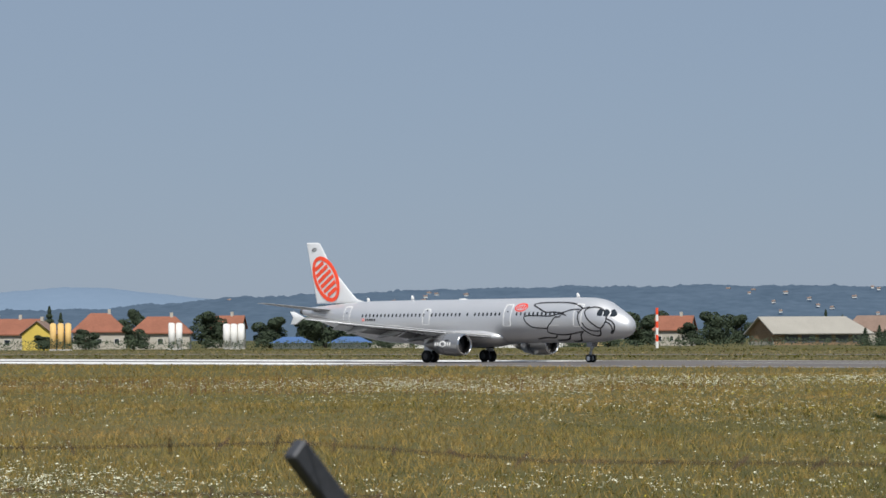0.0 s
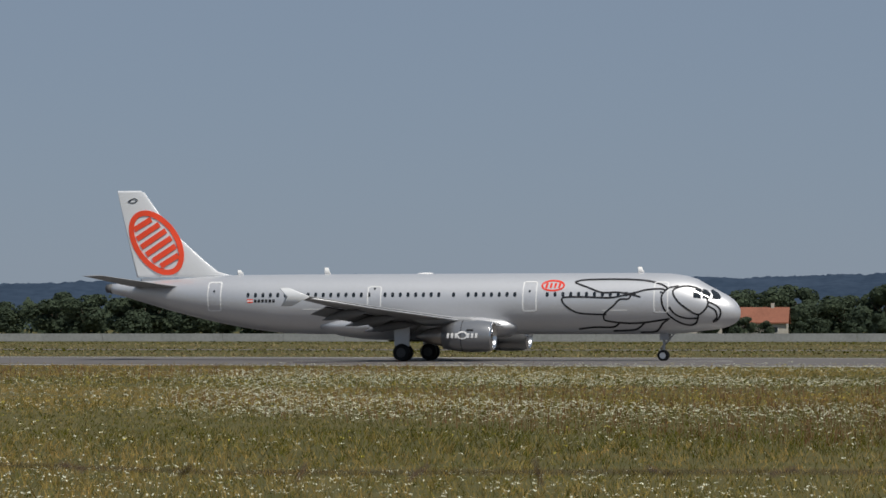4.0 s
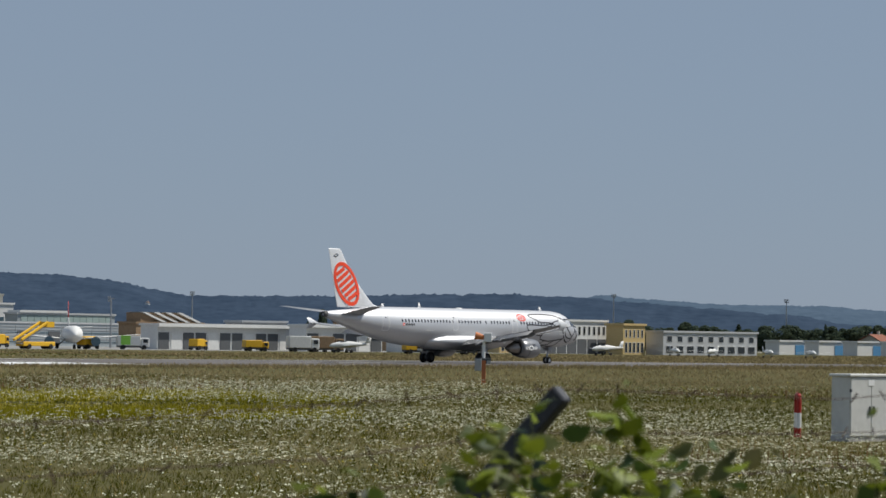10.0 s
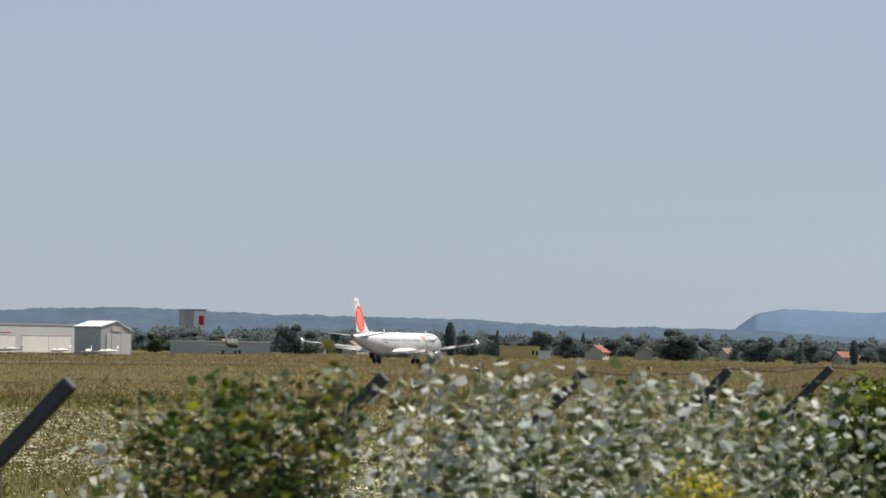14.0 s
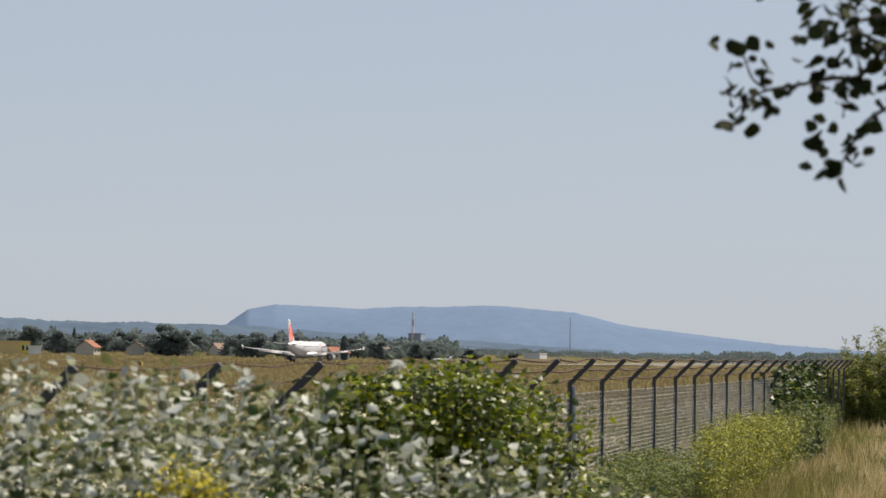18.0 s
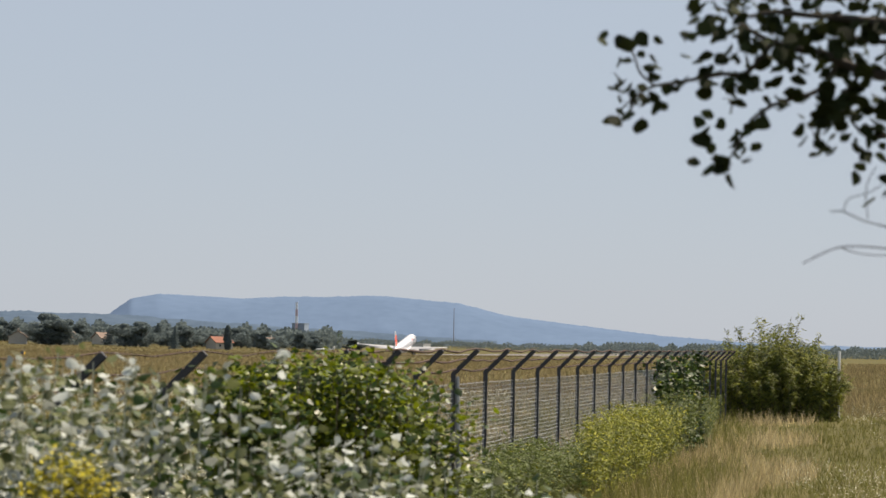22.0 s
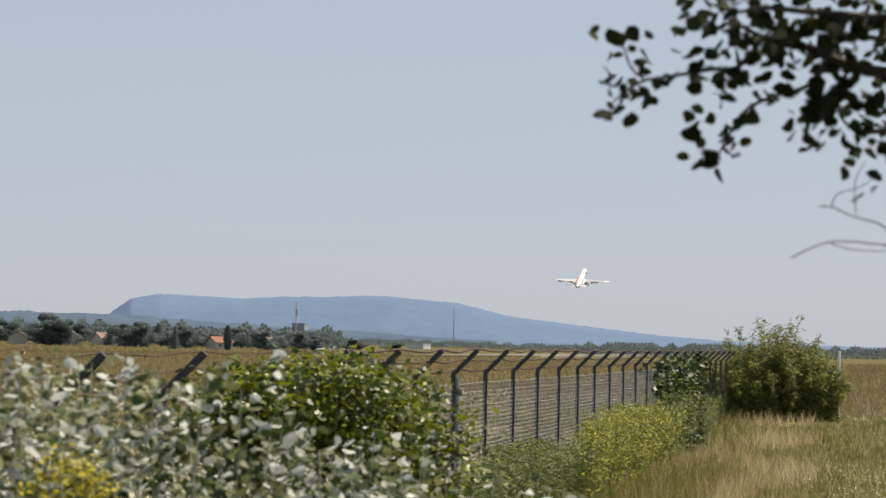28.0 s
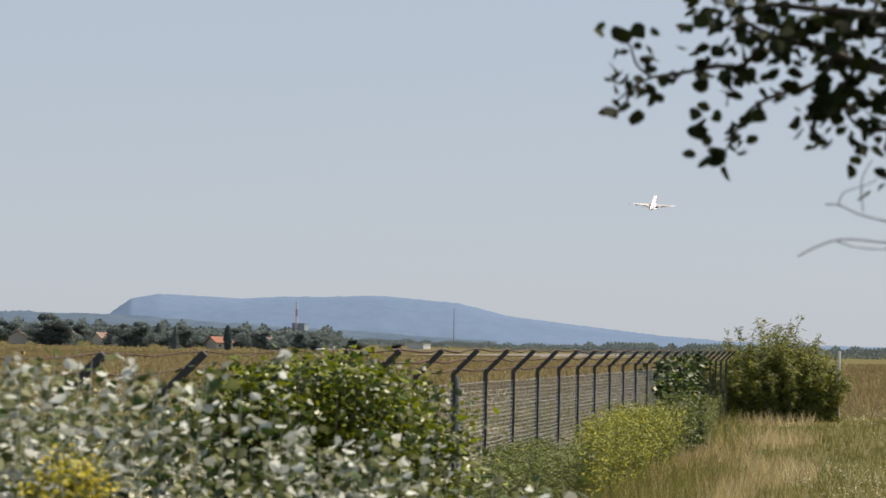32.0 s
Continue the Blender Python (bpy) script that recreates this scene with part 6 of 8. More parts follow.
# electrical cabinet with its hoops
cab_m = at(59.65, 78.6)
cb = thing("electrical_cabinet", pose(cab_m.x, cab_m.y, 0, 0, 0, -12), "pale grey electrical cabinet in the meadow", "cabinet")
part("plinth", boxed(-0.77, 0.77, -0.30, 0.30, 0, 0.12), CONCRETE, cb)
PALE_STEEL = paint("pale_grey_steel", (0.60, 0.60, 0.57), 0.5, scale=0.8, fine=6)
part("case", boxed(-0.75, 0.75, -0.31, 0.31, 0.1, 1.58, 0.02), PALE_STEEL, cb)
part("lid", boxed(-0.8, 0.8, -0.36, 0.36, 1.58, 1.65, 0.015), PALE_STEEL, cb)
for s in (-1, 1):
    d = part("door", boxed(0.01 if s > 0 else -0.73, 0.73 if s > 0 else -0.01, -0.33, -0.305, 0.14, 1.55, 0.008), PALE_STEEL, cb)
    part("handle", boxed(s * 0.07 - 0.025, s * 0.07 + 0.025, -0.37, -0.325, 0.66, 0.86, 0.01), DARK_CLAD, d, "black handle")
    part("hinge", boxed(s * 0.735 - 0.02, s * 0.735 + 0.02, -0.35, -0.30, 1.2, 1.28), DARK_CLAD, d)
part("notice", boxed(-0.12, 0.1, -0.338, -0.328, 1.36, 1.5), WHITE_PAINT, cb, "white notice plate")


HOOP_RED = paint("dark_red_enamel", (0.36, 0.025, 0.018), 0.4)


def hoop(bearing, dist, turn, label):
    p = at(bearing, dist)
    h = thing("hoop_barrier", pose(p.x, p.y, 0, 0, 0, turn), label, "barrier", "red and white hoops round the cabinet")
    for s in (-1, 1):
        for k, (z0, z1) in enumerate(((0, 0.24), (0.24, 0.62), (0.62, 0.92))):
            part("leg_band", rod(bmesh.new(), (s * 0.26, 0, z0), (s * 0.26, 0, z1), 0.055, sides=10), WHITE_PAINT if k == 1 else HOOP_RED, h)
    bm = bmesh.new()
    pts = [(-0.26, 0.92), (-0.23, 1.02), (-0.15, 1.07), (0.15, 1.07), (0.23, 1.02), (0.26, 0.92)]
    for (xa, za), (xb, zb) in zip(pts, pts[1:]):
        rod(bm, (xa, 0, za), (xb, 0, zb), 0.055, sides=10)
    part("top_bend", bm, HOOP_RED, h)


for bb, dd, turn in ((58.52, 81, 40), (60.88, 77, 72), (61.68, 75.5, 37)):
    hoop(bb, dd, turn, "red and white steel hoop guarding the cabinet")


# ---- trees and hedges far off ----
def crown_mesh(name, kind, n, seed, mat):
    rnd = random.Random(seed)
    verts, faces = [], []
    lobes = [(rnd.uniform(-0.26, 0.26), rnd.uniform(-0.26, 0.26), 0.16 + 0.066 * i, rnd.uniform(0.15, 0.26) * (1.15 - 0.045 * i)) for i in range(11)]
    while len(faces) < n:
        if kind == "cone":
            z = 0.03 + 0.97 * rnd.random() ** 1.4
            r = (1 - z) * 0.30 * (0.75 + 0.35 * math.sin(z * 50)) + 0.01
            a = rnd.uniform(0, 6.283)
            c = Vector((r * math.cos(a), r * math.sin(a), z))
            out = Vector((math.cos(a), math.sin(a), 0.7))
        elif kind == "column":
            z = 0.02 + 0.98 * rnd.random()
            r = 0.11 * math.sqrt(max(0, math.sin(math.pi * (0.08 + 0.9 * z)))) * rnd.uniform(0.7, 1.1)
            a = rnd.uniform(0, 6.283)
            c = Vector((r * math.cos(a), r * math.sin(a), z))
            out = Vector((math.cos(a), math.sin(a), 0.5))
        else:
            lx, ly, lz, lr = rnd.choice(lobes)
            out = Vector((rnd.gauss(0, 1), rnd.gauss(0, 1), rnd.gauss(0, 1))).normalized()
            c = Vector((lx, ly, lz)) + out * lr * (1 - 0.3 * rnd.random() ** 2)
            if c.z < 0.03:
                continue
        out = out + Vector((rnd.gauss(0, 0.38), rnd.gauss(0, 0.38), rnd.gauss(0, 0.38)))
        u = out.cross(Vector((rnd.gauss(0, 1), rnd.gauss(0, 1), rnd.gauss(0, 1)))).normalized() * rnd.uniform(0.018, 0.036)
        w = out.cross(u).normalized() * rnd.uniform(0.016, 0.034)
        k = len(verts)
        verts += [c - u, c + w, c + u, c - w]
        faces.append((k, k + 1, k + 2, k + 3))
    return mesh_of(name, verts, faces, mat)


def far_tree(kind, seed, label, mat=LEAF_FAR):
    t = thing("tree", pose(0, 0, 0), label, "tree", "trees beyond the airfield")
    bm = rod(bmesh.new(), (0, 0, 0), (0, 0, 0.5 if kind == "round" else 0.9), 0.035, 0.012, 7)
    if kind == "round":
        for a in range(5):
            rod(bm, (0, 0, 0.3), (0.2 * math.cos(a * 1.26), 0.2 * math.sin(a * 1.26), 0.62), 0.016, 0.006, 5)
    part("trunk", bm, BARK, t)
    part("crown", crown_mesh("crown", kind, 3600 if kind == "round" else 1800, seed, mat), mat, t)
    return t


KINDS = [far_tree("round", 1, "broad dark green tree far off"), far_tree("round", 2, "broad dark green tree far off"), far_tree("round", 3, "broad dark green tree far off"),
         far_tree("cone", 4, "dark conifer far off"), far_tree("column", 5, "slim dark column-shaped tree far off")]
# copies of the kinds with haze painted into the leaf colour
for kind_, seed_, label_ in (("round", 1, "broad distant tree, haze painted into its leaves"), ("round", 2, "broad distant tree, haze painted into its leaves"), ("round", 3, "broad distant tree, haze painted into its leaves"), ("cone", 4, "distant conifer, haze painted into its leaves"), ("column", 5, "slim distant tree, haze painted into its leaves")):
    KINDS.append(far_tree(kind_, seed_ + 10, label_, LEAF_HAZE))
used = set()


def plant_tree(k, bearing, dist, h, wide=1.0, turn=0.0):
    m = facing(bearing, dist, turn)
    # beyond 1100 m the haze-tinted copy is planted
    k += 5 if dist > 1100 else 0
    src = KINDS[k]
    ob = src if k not in used else copy_thing(src, m)
    used.add(k)
    ob.matrix_basis = m
    ob.scale = (h * wide, h * wide, h)


rt = random.Random(5)
def stand(*rows):
    """Single trees: kind, bearing, distance, height, breadth."""
    for k, b0, d0, h0, wd in rows:
        plant_tree(k, b0, d0, h0, wd, rt.uniform(0, 360))


stand((3, -52.85, 790, 10.5, 0.9), (3, -52.65, 800, 9, 0.9), (0, -51.35, 790, 10.5, 0.9), (1, -51.35, 720, 5.5, 1.4), (2, -50.05, 780, 9.5, 1.3), (0, -52.2, 720, 5, 1.6), (1, -52.95, 700, 3.5, 1.8), (0, -48.9, 760, 8, 1.5), (1, -48.2, 780, 7.5, 1.5), (2, -47.4, 800, 8, 1.5), (0, -42.3, 780, 9, 1.4), (1, -41.3, 780, 6, 1.5), (2, -40.85, 860, 9.5, 1.3), (0, -40.4, 900, 9, 1.3))
stand((1, -42.0, 900, 10, 1.5), (3, -38.9, 950, 10, 0.8), (3, -38.6, 950, 8.5, 0.8), (4, -37.25, 790, 10.5, 2.2), (3, -37.95, 700, 4.5, 1.3), (3, -37.7, 700, 4.5, 1.2), (3, -37.5, 700, 4, 1.2), (3, -37.1, 700, 4, 1.2), (3, -36.7, 700, 5, 1.2), (3, -36.45, 700, 3.6, 1.4), (3, -38.2, 700, 4, 1.6), (3, -37.85, 690, 3.6, 1.5), (0, -25.25, 900, 10.5, 1.4), (1, -24.8, 900, 9.5, 1.4))
stand((2, -24.3, 920, 9.5, 1.4), (0, -28.5, 1000, 8.5, 1.5), (1, -28.0, 1000, 9.5, 1.5), (2, -27.1, 1050, 9, 1.3), (0, -26.9, 1050, 8, 1.3), (3, -26.75, 1000, 9, 1.0), (1, -26.3, 1000, 7, 1.5), (1, -29.1, 820, 5, 2.0), (0, -28.7, 820, 5, 2.0), (3, -27.9, 1000, 9, 1), (3, -23.6, 860, 10, 1.0), (3, -22.9, 860, 11, 1.0), (0, -22.3, 860, 9, 1.4), (3, 18.2, 520, 6.5, 0.8))
stand((3, 18.3, 530, 5, 0.8), (0, 24.5, 640, 7, 1.4), (1, 26.1, 640, 7, 1.4), (0, 48.9, 760, 6, 1.4), (0, 49.65, 760, 7.6, 0.9), (4, 49.95, 760, 9.5, 1.1), (1, 50.45, 760, 8.5, 1.1), (0, 47.9, 760, 6, 1.2), (1, 55.2, 800, 8, 1.5), (0, 55.35, 800, 9, 1.2), (0, 59.4, 980, 8.5, 1.2), (1, 60.0, 980, 9.5, 1.2), (2, 60.5, 980, 9, 1.2), (3, 59.0, 980, 9, 1))
stand((0, 64.6, 1100, 7, 1.4), (1, 67.1, 1150, 11.5, 1.4), (2, 67.35, 1150, 9, 1.4), (4, 69.9, 1250, 13, 1.5), (3, 69.2, 1200, 9, 1), (3, 70.75, 1200, 10, 1), (0, 69.3, 1200, 8, 1.3), (1, 70.3, 1220, 9, 1.5), (0, 72.0, 1200, 9, 1.5), (2, 71.5, 1250, 11, 1.5), (3, 72.3, 1250, 10, 1), (0, 73.95, 1250, 13, 1.6), (1, 74.15, 1250, 11, 1.6), (0, 75.6, 1300, 11, 1.6))
stand((2, 75.3, 1300, 10, 1.6), (3, 76.2, 1250, 9, 1), (4, 77.15, 1300, 10, 1.5), (0, 76.4, 1350, 10, 1.8), (0, 79.4, 1600, 6, 2.5), (1, 80.1, 1600, 5, 2.5), (0, 39.9, 690, 6.6, 1.4), (1, 40.62, 700, 4.8, 1.5), (0, -23.75, 860, 17, 0.7), (1, -23.4, 865, 12, 0.9))
stand((0, -47.9, 770, 11, 1.2), (1, -47.45, 780, 11.5, 1.2), (2, -47.2, 740, 5, 1.6), (0, -45.15, 790, 9.5, 1.2), (1, -44.8, 785, 9.3, 1.2), (2, -44.45, 800, 9.8, 0.9), (0, -44.3, 790, 7, 1.5),
      (3, -43.4, 720, 5.2, 1.5), (3, -43.15, 720, 4.6, 1.6), (0, -42.8, 720, 5, 1.5), (1, -46.2, 800, 5.5, 1.8), (2, -46.75, 720, 3.4, 2.0), (0, 59.3, 960, 6.5, 1.5), (1, 60.3, 960, 7, 1.5))
stand((0, -36.1, 700, 4.6, 1.0), (1, -35.7, 700, 3.8, 1.1), (2, -35.25, 705, 4.4, 0.9), (0, -34.95, 700, 3.6, 1.1), (1, -34.6, 700, 3.2, 1.2), (2, -33.35, 700, 4.8, 0.9), (0, -33.1, 705, 4.4, 1.0), (1, -32.75, 700, 4.2, 1.0), (2, -36.5, 700, 3.4, 1.2), (0, -37.0, 690, 3.6, 1.3))
for i in range(22):
    plant_tree(rt.choice((0, 1, 2, 3)), 55.9 + i * 0.31, rt.uniform(940, 1010), rt.uniform(7, 10.5), rt.uniform(1.3, 1.7), rt.uniform(0, 360))
# rows of trees behind the perimeter wall and before the mountain
for i in range(46):
    b0 = -21 + i * 0.62 + rt.uniform(-0.15, 0.15)
    plant_tree(rt.choice((0, 1, 2, 0, 1, 2, 3)), b0, rt.uniform(700, 800), rt.uniform(9, 13.5) if b0 < -10 or -4 < b0 < 3 else rt.uniform(10, 14), rt.uniform(1.2, 1.6), rt.uniform(0, 360))
for i in range(34):
    plant_tree(rt.choice((0, 1, 2)), -14.5 + i * 0.5 + rt.uniform(-0.15, 0.15), rt.uniform(600, 650), rt.uniform(3.4, 5.6), rt.uniform(1.2, 1.6), rt.uniform(0, 360))
for i in range(16):
    plant_tree(rt.choice((0, 1, 2)), 8.5 + i * 0.55, rt.uniform(640, 720), rt.uniform(5, 7.5), 1.5, rt.uniform(0, 360))
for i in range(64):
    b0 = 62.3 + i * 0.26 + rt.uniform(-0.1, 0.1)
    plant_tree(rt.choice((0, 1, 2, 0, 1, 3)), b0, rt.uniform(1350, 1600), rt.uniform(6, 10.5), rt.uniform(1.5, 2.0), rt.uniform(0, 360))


def wood_strip(name, b0, b1, dist, h, label, n, seed, mat=LEAF_FAR, depth=40):
    """A far wood as one body of many clumps."""
    g = np.random.default_rng(seed)
    b = np.radians(g.uniform(b0, b1, n))
    d = dist + g.uniform(-depth, depth, n)
    top = h * (0.84 + 0.16 * np.sin(b * 500 + 3 * np.sin(b * 241))) * (0.93 + 0.07 * np.sin(b * 5200))
    z = top * g.uniform(0, 1, n) ** 0.6
    x, y = d * np.sin(b), d * np.cos(b)
    c = np.stack([x, y, z + ground_z(x, y)], 1)
    face = np.stack([-np.sin(b), -np.cos(b), 0.35 + 0.9 * z / h], 1) + 0.55 * g.normal(size=(n, 3))
    u = np.cross(face, g.normal(size=(n, 3))); u /= np.linalg.norm(u, axis=1)[:, None]
    w = np.cross(face, u); w /= np.linalg.norm(w, axis=1)[:, None]
    s = (h * g.uniform(0.04, 0.09, n))[:, None]
    quad_object(name, c, u * s, w * s * 0.8, mat, label, "wood")


def quad_object(name, c, u, w, mat, label, category, parent=None, kind="stuff"):
    n = len(c)
    v = np.stack([c - u, c + w, c + u, c - w], 1).reshape(-1, 3)
    me = bpy.data.meshes.new(name)
    me.vertices.add(4 * n), me.loops.add(4 * n), me.polygons.add(n)
    me.vertices.foreach_set("co", v.astype(np.float32).ravel())
    me.loops.foreach_set("vertex_index", np.arange(4 * n, dtype=np.int32))
    me.polygons.foreach_set("loop_start", np.arange(0, 4 * n, 4, dtype=np.int32))
    me.materials.append(mat)
    me.update()
    ob = new(name, me)
    if parent is not None:
        ob.parent = parent
        return tagged(ob, label, kind=kind)
    return tagged(ob, label, category, kind=kind)


# woods in LEAF_HAZE carry the distance haze in their colour
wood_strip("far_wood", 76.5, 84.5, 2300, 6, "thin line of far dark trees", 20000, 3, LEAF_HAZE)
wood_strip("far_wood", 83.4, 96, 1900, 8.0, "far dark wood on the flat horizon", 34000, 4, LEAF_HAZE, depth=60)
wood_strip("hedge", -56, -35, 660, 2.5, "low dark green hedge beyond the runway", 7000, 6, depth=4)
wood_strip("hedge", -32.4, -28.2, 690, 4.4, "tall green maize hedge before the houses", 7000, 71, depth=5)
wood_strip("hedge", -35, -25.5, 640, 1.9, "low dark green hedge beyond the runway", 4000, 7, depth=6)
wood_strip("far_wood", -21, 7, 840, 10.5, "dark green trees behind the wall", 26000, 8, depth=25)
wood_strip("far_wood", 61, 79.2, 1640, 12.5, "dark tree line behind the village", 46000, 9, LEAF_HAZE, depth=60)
# scattered small houses on the hillsides
rnd = random.Random(55)
for i in range(34):
    bb = rnd.choice((rnd.uniform(-51.5, -28.5), rnd.uniform(-47.2, -45.2), rnd.uniform(-40.5, -36)))
    u = rnd.uniform(0.25, 0.8)
    crest = PXM * float(np.interp(bb, [-53, -51, -49.5, -45, -41, -37, -33, -28], [55, 64, 78, 92, 95, 90, 86, 76]))
    gable_house(bb, 3900 + 500 * u - 14, rnd.uniform(3.2, 5.5), 4, 2.2, 3.6, WHITE_WALL, TILE_BROWN, "small white house on the wooded hillside", rnd.uniform(10, 60), wins=0).location.z = crest * math.sin(u * math.pi / 2) ** 0.9 - 1
for bb, u in ((25.2, 0.5), (24.9, 0.55), (0.6, 0.6), (43.6, 0.5), (46.8, 0.4), (51.0, 0.4)):
    gable_house(bb, 3800 + 500 * u - 14, 4.5, 4, 2.2, 3.6, WHITE_WALL, TILE_BROWN, "small white house on the wooded hillside", 20, wins=0).location.z = 72 * math.sin(u * math.pi / 2) ** 0.9 - 1

# ---- meadow ----
def blades_object(name, x, y, h, width, lean, mat, label, category, seed, per=3):
    """Tufts of narrow blades, each one triangle, at the given spots."""
    g = np.random.default_rng(seed)
    n = len(x) * per
    x, y, h, width = (np.repeat(a, per) for a in (x, y, h, width))
    x, y = x + g.normal(0, 0.05, n), y + g.normal(0, 0.05, n)
    h = h * g.uniform(0.55, 1.15, n)
    a = g.uniform(0, 2 * np.pi, n)
    tilt = h * lean * g.uniform(0.2, 1.0, n)
    dirs = np.stack([np.cos(a), np.sin(a)], 1)
    t2 = g.uniform(0, 2 * np.pi, n)
    base = np.stack([x, y, ground_z(x, y)], 1)
    side = np.stack([np.cos(t2), np.sin(t2), np.zeros(n)], 1) * width[:, None] / 2
    tip = base + np.stack([dirs[:, 0] * tilt, dirs[:, 1] * tilt, h], 1)
    v = np.stack([base - side, base + side, tip], 1).reshape(-1, 3)
    me = bpy.data.meshes.new(name)
    me.vertices.add(3 * n), me.loops.add(3 * n), me.polygons.add(n)
    me.vertices.foreach_set("co", v.astype(np.float32).ravel())
    me.loops.foreach_set("vertex_index", np.arange(3 * n, dtype=np.int32))
    me.polygons.foreach_set("loop_start", np.arange(0, 3 * n, 3, dtype=np.int32))
    me.materials.append(mat)
    me.update()
    return tagged(new(name, me), label, category, kind="stuff")


def spread(n, b0, b1, d0, d1, seed, power=1.0):
    """Spots between two bearings and distances, denser near by."""
    g = np.random.default_rng(seed)
    b = np.radians(g.uniform(b0, b1, n))
    d = d0 * (d1 / d0) ** (g.uniform(0, 1, n) ** power)
    return d * np.sin(b), d * np.cos(b), d


def patches(x, y, sx, sy, seed):
    """A smooth field of patches between 0 and 1."""
    g = np.random.default_rng(seed)
    out = np.zeros(len(x))
    for k in range(9):
        a, f, p = g.uniform(0, 6.28), g.uniform(0.6, 2.2), g.uniform(0, 6.28)
        out += np.sin((x * np.cos(a) / sx + y * np.sin(a) / sy) * f + p)
    return 1 / (1 + np.exp(-out * 1.3))


def keep(sel, *arrays):
    return [a[sel] for a in arrays]


def heads(name, x, y, z0, z1, size, mat, label, seed, flat=0.45, florets=4):
    """Flower heads: each a few small flat florets side by side."""
    g = np.random.default_rng(seed)
    k = len(x) * florets
    d = np.repeat(np.hypot(x, y), florets)
    r = (size + d * 0.00005) * np.repeat(g.uniform(0.55, 1.5, len(x)), florets)
    z = np.repeat(g.uniform(z0, z1, len(x)), florets) + g.normal(0, 0.35, k) * r
    c = np.stack([np.repeat(x, florets) + g.normal(0, 2.0, k) * r, np.repeat(y, florets) + g.normal(0, 2.0, k) * r, z], 1)
    a = g.uniform(0, 6.28, k)
    u = np.stack([np.cos(a) * r, np.sin(a) * r, g.normal(0, flat, k) * r], 1)
    w = np.stack([-np.sin(a) * r, np.cos(a) * r, g.normal(0, flat, k) * r], 1)
    return quad_object(name, c, u, w, mat, label, "flowers")


def belt(b, d, b0, b1, d0, d1, soft=0.25):
    """One inside a stretch of bearings and distances, falling off outside."""
    s = soft * (d1 - d0) + 1e-6
    return np.clip(1 - np.maximum(0, np.maximum(b0 - b, b - b1)) / 3.0, 0, 1) * np.clip(1 - np.maximum(0, np.maximum(d0 - d, d - d1)) / s, 0, 1)


